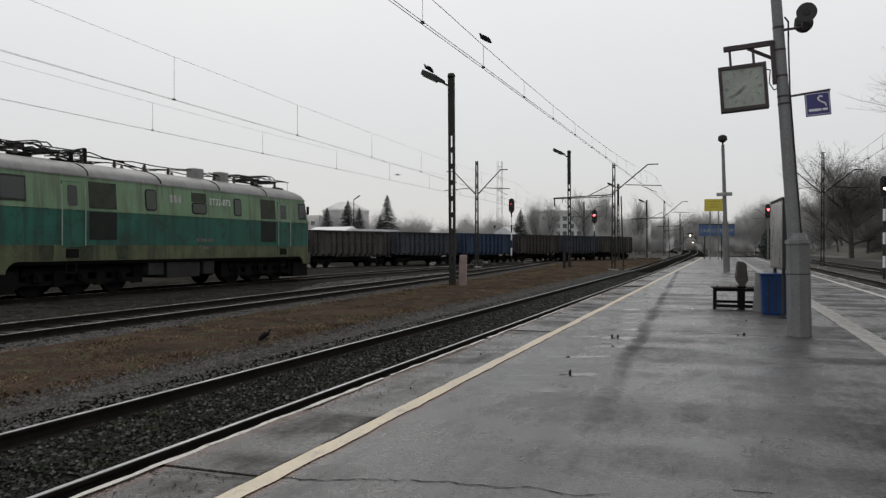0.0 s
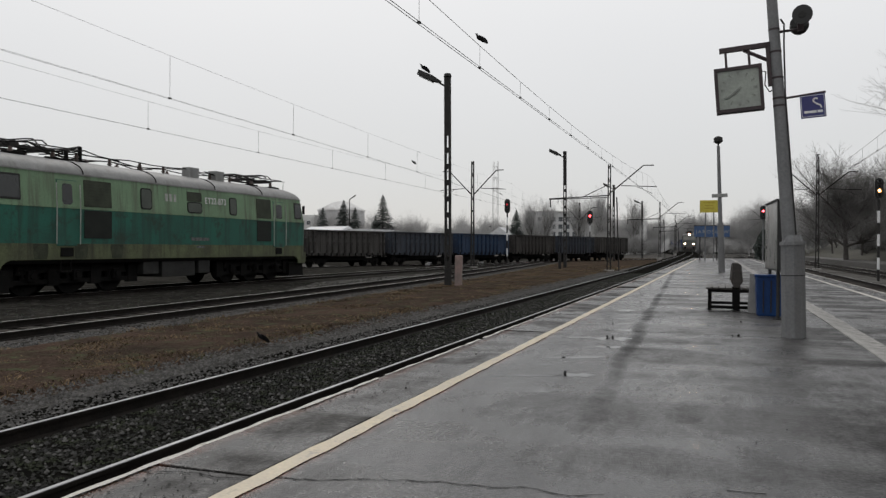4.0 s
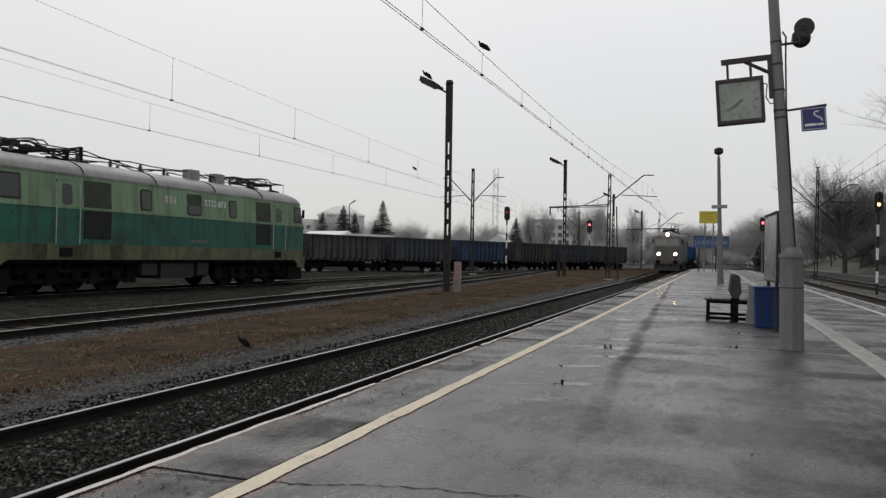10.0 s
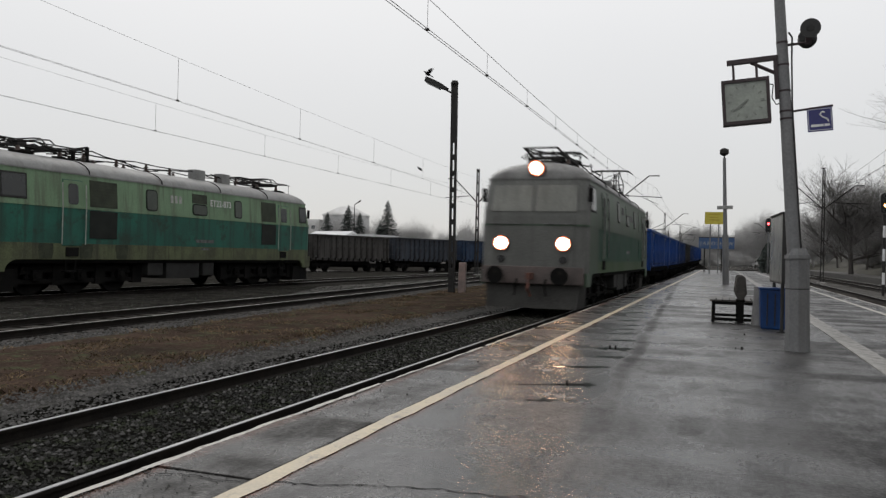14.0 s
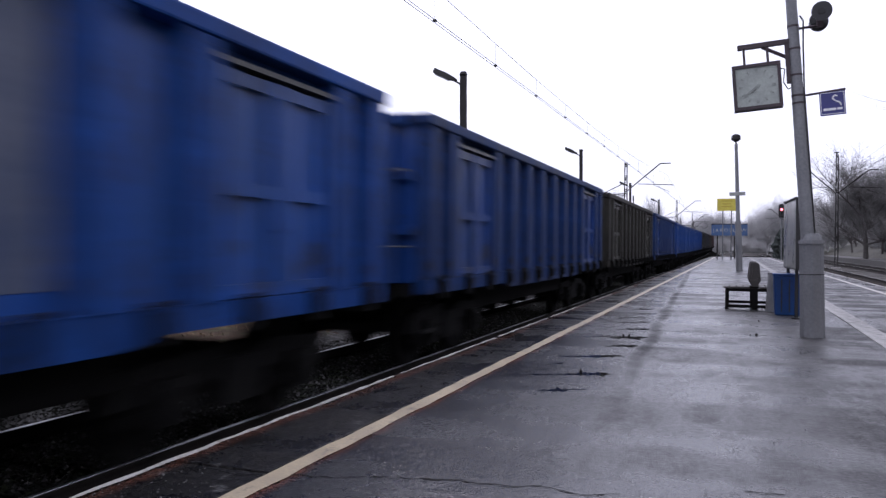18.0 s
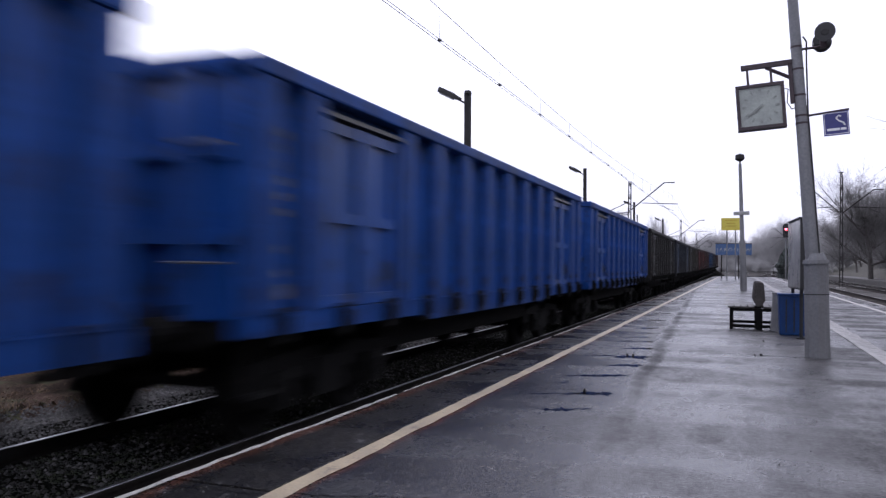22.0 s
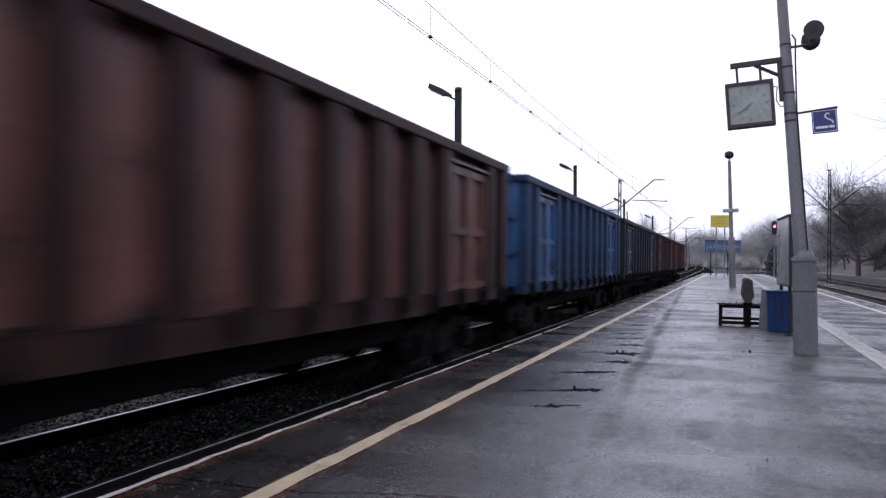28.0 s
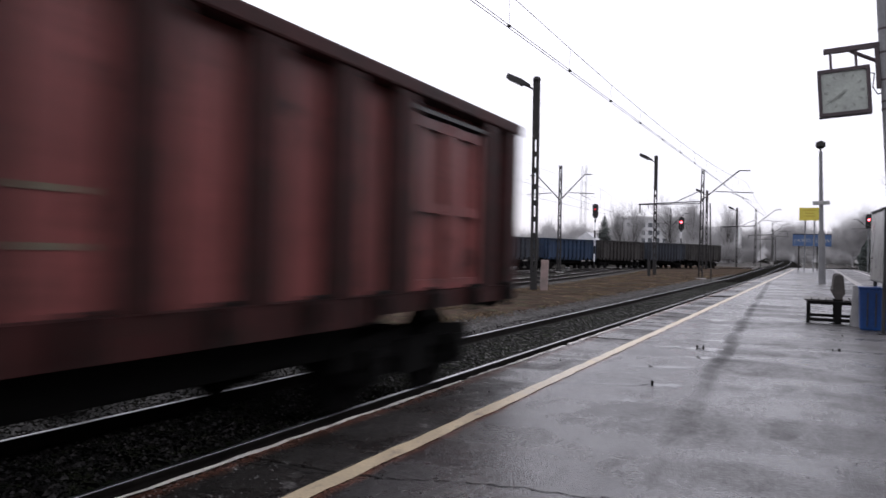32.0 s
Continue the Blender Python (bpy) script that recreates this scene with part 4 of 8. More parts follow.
def build_grass():
    g = Geo()
    ys = [-10 + 3 * i for i in range(50)]
    rnd = random.Random(3)
    rows = []
    for y in ys:
        a, b = grass_edges(y)
        rows.append([(a + (b - a) * k / 8 + rnd.uniform(-.15, .15), y, GROUND_Z + (0.0 if k in (0, 8) else 0.06 + rnd.uniform(0, .05))) for k in range(9)])
    g.loft(rows, closed=False, caps=False)
    solid("grass_strip", g, SOIL, "brown dead grass strip between the tracks", "grass strip", "structure", smooth=True)
    vs, fs = [], []
    for _ in range(120000):
        y = 3 + 75 * rnd.random() ** 1.9
        a, b = grass_edges(y)
        x = rnd.uniform(a, b)
        d = noise.noise((x * 0.7, y * 0.7, 0)) + 0.25 * noise.noise((x * 3, y * 3, 4))
        edge = min(x - a, b - x)
        if d < -0.12 and rnd.random() < 0.75 or edge < 0.6 and rnd.random() > edge / 0.6:
            continue
        h = rnd.uniform(0.02, 0.065) * (1.25 + d)
        w = rnd.uniform(0.004, 0.011) * (1 + y / 40)
        ang, lean, la = rnd.uniform(0, 6.28), rnd.uniform(0.7, 2.6), rnd.uniform(0, 6.28)
        cx, sx = math.cos(ang) * w, math.sin(ang) * w
        z = GROUND_Z + 0.04
        k = len(vs)
        lx, ly = math.cos(la) * lean * h, math.sin(la) * lean * h
        vs += [(x - cx, y - sx, z), (x + cx, y + sx, z), (x + cx * .7 + lx * .5, y + sx * .7 + ly * .5, z + h * .75), (x - cx * .7 + lx * .5, y - sx * .7 + ly * .5, z + h * .75), (x + lx, y + ly, z + h * rnd.uniform(.6, 1))]
        fs += [(k, k + 1, k + 2, k + 3), (k + 3, k + 2, k + 4)]
    tagged(new("dead_grass", raw_mesh("dead_grass", vs, fs, GRASS)), "matted brown dead winter grass", "grass", kind="stuff")
    scatter_stones("ballast_stones", 30000, lambda y: (TRACK_X - 3.0, TRACK_X - 0.85), (2.5, 60), GROUND_Z + 0.045, STONE, 0.024, 11, "grey ballast stones beside the main line")
    scatter_stones("oily_stones", 42000, lambda y: (TRACK_X - 0.7, TRACK_X + 0.7), (2.5, 55), GROUND_Z + 0.055, STONE_DARK, 0.016, 12, "black oily ballast stones between the rails", 0.03)
    scatter_stones("pale_stones", 2600, lambda y: (TRACK_X - 0.7, TRACK_X + 0.7), (2.5, 40), GROUND_Z + 0.06, STONE, 0.024, 16, "single paler stones between the rails", 0.001)
    scatter_stones("yard_stones", 11000, lambda y: (yard_near(y) + 0.85, yard_near(y) + 2.0), (6, 70), GROUND_Z + 0.02, STONE, 0.03, 13, "grey ballast stones beside the yard track")
    scatter_stones("yard_gravel", 5000, lambda y: (yard_loco(y) + 1, yard_near(y) - 0.9), (12, 90), GROUND_Z + 0.01, STONE_DARK, 0.05, 14, "dark gravel between the yard tracks")


def pebbles():
    """Small clods and stones that lie on the asphalt."""
    rnd = random.Random(8)
    for x, y, r in ((-1.34, 7.37, 0.016), (-1.36, 10.57, 0.018), (-1.29, 10.6, 0.016), (0.3, 11.42, 0.018), (0.22, 11.4, 0.012), (0.39, 13.62, 0.014), (0.45, 5.62, 0.005), (0.24, 5.17, 0.005), (-2.45, 6.1, 0.008), (-2.5, 8.3, 0.01), (0.9, 9.3, 0.006)):
        g = Geo().ball((0, 0, r * 0.8), r, 8, 5, (1.0, 0.8, 1.25))
        g.v = [(a + rnd.uniform(-.2, .2) * r, b + rnd.uniform(-.2, .2) * r, max(0.0, c + rnd.uniform(-.2, .2) * r)) for a, b, c in g.v]
        ob = solid("clod", g, STONE_DARK, "small dark clod of dirt on the wet asphalt", "clod", group="clods on the platform")
        ob.matrix_basis = pose(x, y, -0.001, 0, 0, rnd.uniform(0, 360))
    scatter_stones("edge_grit", 1500, lambda y: (-2.84, -2.35), (2.6, 34), 0.002, STONE, 0.0075, 15, "fine grit along the platform edge")


build_ground()
build_tracks()
build_platform()
build_grass()
pebbles()


# ---- rolling stock (z = 0 is the rail head, y runs to the leading end at -y) ----
def wheelset_mesh(r=0.46):
    g = Geo()
    g.cyl((-0.95, 0, 0), (0.95, 0, 0), 0.07, n=10)
    for s in (-1, 1):
        x = 0.765 * s
        g.cyl((x - 0.02 * s, 0, 0), (x + 0.08 * s, 0, 0), r, n=28)
        g.cyl((x - 0.05 * s, 0, 0), (x - 0.02 * s, 0, 0), r + 0.03, n=28)
        g.cyl((x + 0.08 * s, 0, 0), (x + 0.1 * s, 0, 0), r * 0.8, r * 0.3, n=20)
        for a in range(4):
            g.box(x + 0.08 * s - 0.012, x + 0.08 * s + 0.012, -0.03, 0.03, r * 0.55, r * 0.78, pose(0, 0, 0, a * 90))
    return g.mesh("wheelset", BLACKIRON)


WHEELSET = wheelset_mesh()
WHEELSET_BIG = wheelset_mesh(0.625)


def side_frame_mesh(half, big=False):
    """One side frame of a bogie, in the plane x = 0."""
    g = Geo()
    top = 0.75 if not big else 0.95
    out = [(-half - 0.55, top - 0.3), (-half - 0.45, top - 0.05), (-half * 0.5, top + 0.02), (0, top + (0.02 if big else -0.12)), (half * 0.5, top + 0.02), (half + 0.45, top - 0.05), (half + 0.55, top - 0.3), (half, top - 0.28), (half * 0.5, top - 0.22), (0, top - (0.25 if big else 0.42)), (-half * 0.5, top - 0.22), (-half, top - 0.28)]
    n = len(out)
    vs = [(-0.06, y, z) for y, z in out] + [(0.06, y, z) for y, z in out]
    g.add(vs, [(i, (i + 1) % n, n + (i + 1) % n, n + i) for i in range(n)] + [tuple(range(n)), tuple(range(2 * n - 1, n - 1, -1))])
    if big:
        g.box(-0.05, 0.05, -half - 0.9, half + 0.9, 0.36, 0.5)
        for d in (-half - 0.85, -half * 0.5, half * 0.5, half + 0.85):
            g.box(-0.09, 0.09, d - 0.22, d + 0.22, 0.3, 0.95)
    else:
        g.box(-0.1, 0.1, -0.3, 0.3, 0.3, 0.66)
    return g.mesh("side_frame", BLACKIRON)


def axle_box_mesh(r, top):
    g = Geo().box(-0.05, 0.17, -0.16, 0.16, r - 0.16, r + 0.16).cyl((0.1, 0, r), (0.21, 0, r), 0.1, n=12)
    for d in (-0.27, 0.27):
        g.cyl((0, d, r - 0.1), (0, d, top - 0.12), 0.065, n=8)
    g.box(-0.05, 0.05, -0.34, 0.34, r - 0.14, r - 0.06)
    return g.mesh("axle_box", BLACKIRON)


FRAME, FRAME_BIG = side_frame_mesh(0.9), side_frame_mesh(1.75, True)
AXLE_BOX, AXLE_BOX_BIG = axle_box_mesh(0.46, 0.75), axle_box_mesh(0.625, 0.95)
BOLSTER = Geo().box(-0.95, 0.95, -0.25, 0.25, 0.45, 0.75).mesh("bogie", BLACKIRON, bevel=0.02)
BOLSTER_BIG = Geo().box(-0.95, 0.95, -0.25, 0.25, 0.6, 0.9).mesh("bogie", BLACKIRON, bevel=0.02)


def bogie(owner, y, label, big=False):
    b = part("bogie", BOLSTER_BIG if big else BOLSTER, BLACKIRON, owner, label, at=pose(0, y, 0))
    axles, r = ((-1.75, 0, 1.75), 0.625) if big else ((-0.9, 0.9), 0.46)
    for s in (-1, 1):
        part("side_frame", FRAME_BIG if big else FRAME, BLACKIRON, b, at=pose(1.02 * s, 0, 0))
        for d in axles:
            part("axle_box", AXLE_BOX_BIG if big else AXLE_BOX, BLACKIRON, b, at=pose(1.02 * s, d, 0, 0, 0, 0 if s > 0 else 180))
    for d in axles:
        part("wheelset", WHEELSET_BIG if big else WHEELSET, BLACKIRON, b, at=pose(0, d, r))
    return b


def buffer_mesh():
    g = Geo()
    g.cyl((0, 0, 0), (0, -0.34, 0), 0.1, n=12)
    g.cyl((0, -0.3, 0), (0, -0.58, 0), 0.075, n=12)
    g.cyl((0, -0.58, 0), (0, -0.62, 0), 0.22, 0.24, n=16)
    g.box(-0.17, 0.17, -0.03, 0, -0.17, 0.17)
    return g.mesh("buffer", BLACKIRON)


BUFFER = buffer_mesh()
W_LEN, W_HALF, W_FLOOR, W_TOP = 12.8, 1.36, 1.12, 3.12


def rib_mesh(z0, z1):
    g = Geo()
    out = [(-0.19, 0), (-0.13, 0.155), (0.13, 0.155), (0.19, 0)]
    vs = [(d, y, z0) for y, d in out] + [(d, y, z1) for y, d in out]
    g.add(vs, [(0, 1, 5, 4), (1, 2, 6, 5), (2, 3, 7, 6), (0, 3, 2, 1), (4, 5, 6, 7)])
    return g.mesh("rib", None)


def relief(us, vs, depth, place):
    """One closed skin of a slab with raised bars: depth(u, v) over the cells of a grid; place(u, v, d) gives the point."""
    g = Geo()
    nu, nv = len(us) - 1, len(vs) - 1
    d = [[depth((us[i] + us[i + 1]) / 2, (vs[j] + vs[j + 1]) / 2) for j in range(nv)] for i in range(nu)]

    def quad(*ps):
        g.add([place(*q) for q in ps], [(0, 1, 2, 3)])
    for i in range(nu):
        for j in range(nv):
            a, b, c, e = us[i], us[i + 1], vs[j], vs[j + 1]
            quad((a, c, d[i][j]), (b, c, d[i][j]), (b, e, d[i][j]), (a, e, d[i][j]))
            for k, (p, q) in enumerate((((a, c), (a, e)), ((b, c), (b, e)), ((a, c), (b, c)), ((a, e), (b, e)))):
                ni, nj = i + (-1, 1, 0, 0)[k], j + (0, 0, -1, 1)[k]
                lo = d[ni][nj] if 0 <= ni < nu and 0 <= nj < nv else 0.0
                if lo < d[i][j]:
                    quad((*p, lo), (*q, lo), (*q, d[i][j]), (*p, d[i][j]))
    me = g.mesh("relief")
    bm = bmesh.new()
    bm.from_mesh(me)
    bmesh.ops.remove_doubles(bm, verts=bm.verts, dist=0.0005)
    bmesh.ops.recalc_face_normals(bm, faces=bm.faces)
    bm.to_mesh(me)
    bm.free()
    return me


def door_mesh():
    us = [-0.78, -0.68, -0.11, -0.01, 0.01, 0.11, 0.68, 0.78]
    vs = [0, 0.1, 0.5, 0.58, 0.75, 0.85, 1.56, 1.66]

    def depth(u, v):
        if 0.5 < v < 0.58 and abs(u) < 0.3:
            return 0.13
        if abs(u) > 0.68 or 0.01 < abs(u) < 0.11:
            return 0.11
        return 0.09 if v < 0.1 or v > 1.56 or 0.75 < v < 0.85 else 0.045
    return relief(us, vs, depth, lambda u, v, d: (d, u, v))


def wagon_prototype():
    w = thing("gondola_wagon", "steel open gondola wagon", "wagon")
    paint = []

    def p(name, geo, label="", at=None, bevel=0.0):
        ob = part(name, geo, WAGON_BLUE, w, label, at=at, bevel=bevel)
        paint.append(ob)
        return ob
    h = W_LEN / 2
    for s in (-1, 1):
        p("side_wall", Geo().box(*sorted((s * (W_HALF - 0.06), s * W_HALF)), -h + 0.02, h - 0.02, W_FLOOR, W_TOP - 0.1))
        p("top_rim", Geo().box(*sorted((s * (W_HALF - 0.1), s * (W_HALF + 0.165))), -h - 0.04, h + 0.04, W_TOP - 0.13, W_TOP), bevel=0.02)
        sill = []
        for y, z in ((-h, -0.13), (-3.2, -0.13), (-2.7, -0.2), (2.7, -0.2), (3.2, -0.13), (h, -0.13)):
            x0, x1 = s * (W_HALF - 0.05), s * (W_HALF + 0.14)
            sill.append([(x0, y, W_FLOOR + z), (x1, y, W_FLOOR + z), (x1, y, W_FLOOR + 0.04), (x0, y, W_FLOOR + 0.04)])
        p("side_sill", Geo().loft(sill))
        cols = (-1.0, -0.35, 0.35, 1.0)
        us = sorted([-W_HALF + 0.061, W_HALF - 0.061] + [x + e for x in cols for e in (-0.08, 0.08)])
        vs = [W_FLOOR, 1.69, 1.81, 2.34, 2.46, W_TOP - 0.1]
        end = relief(us, vs, lambda u, v: 0.16 if any(abs(u - x) < 0.08 for x in cols) else 0.13 if 1.69 < v < 1.81 or 2.34 < v < 2.46 else 0.06,
                     lambda u, v, d: (u, s * (h - 0.06 + d), v))
        end.materials.append(WAGON_BLUE)
        p("end_wall", end)
        p("end_rim", Geo().box(-W_HALF + 0.102, W_HALF - 0.102, *sorted((s * (h - 0.08), s * (h + 0.115))), W_TOP - 0.139, W_TOP - 0.002), bevel=0.02)
    rib, door = rib_mesh(W_FLOOR + 0.04, W_TOP - 0.14), door_mesh()
    for me in (rib, door):
        me.materials.append(WAGON_BLUE)
    door_y = (-4.5, 4.5)
    ribs = [-6.2, -5.5, -3.5, -2.55, -1.55, -0.52, 0.52, 1.55, 2.55, 3.5, 5.5, 6.2]
    for s in (-1, 1):
        for y in ribs:
            p("rib", rib, at=pose(s * W_HALF, y, 0, 0, 0, 0 if s > 0 else 180))
        for y in door_y:
            d = p("door", door, at=pose(s * (W_HALF + 0.004), y, W_FLOOR + 0.05, 0, 0, 0 if s > 0 else 180))
            part("door_lintel", Geo().box(0, 0.13, -0.86, 0.86, 1.69, 1.73), WAGON_BLACK, d, "dark steel door lintel")
        part("plate", Geo().box(*sorted((s * (W_HALF + 0.004), s * (W_HALF + 0.02))), -6.0, -5.72, 1.26, 1.38), STENCIL, w, "small pale card holder")
    part("floor", Geo().box(-W_HALF + 0.062, W_HALF - 0.062, -h + 0.062, h - 0.062, W_FLOOR, W_FLOOR + 0.08), BLACKIRON, w, "sooty wagon floor")
    under = Geo()
    for x in (-0.5, 0.5):
        under.box(x - 0.08, x + 0.08, -h, h, 0.92, W_FLOOR - 0.01)
    for y in (-6.3, -4.52, -2.2, 0, 2.2, 4.52, 6.3):
        under.box(-1.3, 1.3, y - 0.09, y + 0.09, 0.95, W_FLOOR - 0.01)
    part("underframe", under, BLACKIRON, w, "black steel underframe")
    part("brake_cylinder", Geo().cyl((0.3, 1.0, 0.78), (0.3, 1.7, 0.78), 0.2, n=12), BLACKIRON, w)
    part("brake_box", Geo().box(-0.6, 0.6, -1.3, -0.7, 0.65, 0.92), BLACKIRON, w)
    # rods, tank and beams added to darken the space under the floor
    rig = Geo()
    for x in (-0.62, 0.0, 0.62):
        rig.box(x - 0.03, x + 0.03, -3.4, 3.4, 0.5, 0.58)
    for y in (-2.3, -0.4, 0.6, 2.3):
        rig.box(-0.9, 0.9, y - 0.05, y + 0.05, 0.46, 0.56).box(-0.04, 0.04, y - 0.04, y + 0.04, 0.5, 0.96)
    part("brake_rigging", rig, BLACKIRON, w, "black brake rods under the floor")
    part("air_tank", Geo().cyl((-0.55, -3.0, 0.74), (-0.55, -1.6, 0.74), 0.19, n=12), BLACKIRON, w)
    # far beam hangs deeper, to hide the bright ground behind
    for x, z in ((-0.98, 0.36), (0.98, 0.58)):
        part("hopper_beam", Geo().box(x - 0.06, x + 0.06, -3.3, 3.3, z, 0.93), BLACKIRON, w, "black steel truss beam under the sill", bevel=0.02)
    latch = Geo().box(0, 0.06, -0.05, 0.05, -0.17, 0.1).box(0.06, 0.1, -0.02, 0.02, -0.1, 0.04).cyl((0.03, -0.09, 0.08), (0.03, 0.09, 0.08), 0.028, n=8).mesh("door_latch", BLACKIRON)
    for y in (-6.0, -5.0, -4.0, -3.0, -2.05, -1.04, 0.0, 1.04, 2.05, 3.0, 4.0, 5.0, 6.0):
        part("door_latch", latch, BLACKIRON, w, at=pose(W_HALF + 0.142, y, W_FLOOR - 0.02))
    for y, z in ((-6.46, 1.55), (-6.46, 2.45), (6.46, 1.55), (6.46, 2.45)):
        part("grab_handle", smooth_tube([(W_HALF - 0.5, y * 0.995, z), (W_HALF - 0.5, y * 1.012, z), (W_HALF - 0.08, y * 1.012, z), (W_HALF - 0.08, y * 0.995, z)], 0.010), STENCIL, w, "pale grab handle")
    step = Geo().box(W_HALF - 0.1, W_HALF + 0.02, -6.25, -5.85, 0.5, 0.53).box(W_HALF - 0.03, W_HALF, -6.25, -6.2, 0.5, 1.1).box(W_HALF - 0.03, W_HALF, -5.9, -5.85, 0.5, 1.1)
    part("step", step, BLACKIRON, w)
    for s in (-1, 1):
        bogie(w, 4.5 * s, "black two-axle bogie")
        for x in (-0.875, 0.875):
            part("buffer", BUFFER, BLACKIRON, w, at=pose(x, s * h, 1.05, 0, 0, 0 if s < 0 else 180))
        part("coupling", Geo().box(-0.06, 0.06, *sorted((s * h, s * (h + 0.5))), 0.95, 1.1).tube([(0, s * (h + 0.45), 1.0), (0, s * (h + 0.62), 0.75), (0, s * (h + 0.5), 0.55)], 0.03), BLACKIRON, w)
    return w


def wagon_copy(proto, m, mat, label, group, clean=False):
    w = copy_thing(proto, m)
    for o in w.children:
        if o.name.startswith("side_sill"):
            repaint(o, RIB_PAINT[mat])
        elif o.name.startswith(("top_rim", "end_rim")) and not clean:
            repaint(o, RIB_PAINT[mat])
        elif o.name.startswith("rib"):
            repaint(o, RIB_PAINT[mat])
        elif o.material_slots and o.material_slots[0].material == WAGON_BLUE:
            repaint(o, mat)
    return tagged(w, label, "wagon", group)


# ---- the six-axle electric engine ----
L_HALF = 9.1


def hull(z):
    """Half width and half length of the body at a height over the rail."""
    if z <= 2.75:
        return 1.49, L_HALF - 0.02 * (2.75 - z)
    if z <= 3.82:
        k = (z - 2.75) / 1.07
        return 1.49 - 0.07 * k, L_HALF - 0.3 * k
    k = (z - 3.82) / 0.56
    return 1.42 * math.sqrt(max(0, 1 - k * k * 0.93)), L_HALF - 0.3 - 0.75 * k * k


def hull_ring(z, grow=0.0, corner=0.42, n=6):
    w, l = hull(z)
    w, l = w + grow, l + grow
    c = min(corner, w * 0.6)
    ring = []
    for cx, cy, a0 in ((w - c, l - c, 0), (-w + c, l - c, 90), (-w + c, -l + c, 180), (w - c, -l + c, 270)):
        for i in range(n + 1):
            a = radians(a0 + 90 * i / n)
            ring.append((cx + c * math.cos(a), cy + c * math.sin(a), z))
    return ring


def band(z0, z1, grow=0.0, steps=3):
    return Geo().loft([hull_ring(z0 + (z1 - z0) * i / steps, grow) for i in range(steps + 1)], caps=False)


def side_panel(y0, y1, z0, z1, s, d=0.02, inner=0.0):
    """A slab that lies on the leaning body side."""
    g = Geo()
    vs = []
    for t in (-0.03, d):
        for y, z in ((y0, z0), (y1, z0), (y1, z1), (y0, z1)):
            w = hull(z)[0]
            vs.append((s * (w + t), y, z))
    return g.add(vs, [(0, 1, 2, 3), (7, 6, 5, 4), (0, 4, 5, 1), (1, 5, 6, 2), (2, 6, 7, 3), (3, 7, 4, 0)])


def round_panel(y0, y1, z0, z1, s, d=0.02, r=0.12, n=4):
    """A slab with rounded corners that lies on the leaning body side."""
    ring = []
    for cy, cz, a0 in ((y1 - r, z1 - r, 0), (y0 + r, z1 - r, 90), (y0 + r, z0 + r, 180), (y1 - r, z0 + r, 270)):
        for i in range(n + 1):
            a = radians(a0 + 90 * i / n)
            ring.append((cy + r * math.cos(a), cz + r * math.sin(a)))
    return Geo().loft([[(s * (hull(z)[0] + t), y, z) for y, z in ring] for t in (-0.03, d)])


def corner_skirt(s, k):
    """Side apron under a cab corner, its inner edge swept up in a curve."""
    arc = [(7.82 + 0.5 * math.cos(radians(90 * i / 6)), 0.77 + 0.36 * math.sin(radians(90 * i / 6))) for i in range(7)]
    out = [(8.95, 1.13), (8.95, 0.77)] + arc
    return Geo().loft([[(x, k * y, z) for y, z in out] for x in sorted((s * 1.42, s * 1.49))])


def soot_run(y, z0, z1, s, n=9):
    """A ragged dark run that narrows downwards."""
    rnd = random.Random(int(y * 10))
    w = rnd.uniform(0.22, 0.34)
    a, b = [], []
    for i in range(n):
        z = z1 + (z0 - z1) * i / (n - 1)
        h = w * (1 - 0.25 * i / n) * rnd.uniform(0.9, 1.1)
        x = s * (hull(z)[0] + 0.007)
        a.append((x, y - h, z))
        b.append((x, y + h, z))
    return Geo().loft([a, b], closed=False, caps=False)


def smooth_tube(pts, r, n=6):
    """One joined bent bar through the points."""
    rings = []
    ps = [Vector(q) for q in pts]
    for i, q in enumerate(ps):
        d = (ps[min(i + 1, len(ps) - 1)] - ps[max(i - 1, 0)]).normalized()
        u = d.cross(Vector((0.13, 0.21, 1))).normalized()
        v = d.cross(u)
        rings.append([q + (u * math.cos(2 * math.pi * k / n) + v * math.sin(2 * math.pi * k / n)) * r for k in range(n)])
    return Geo().loft(rings)


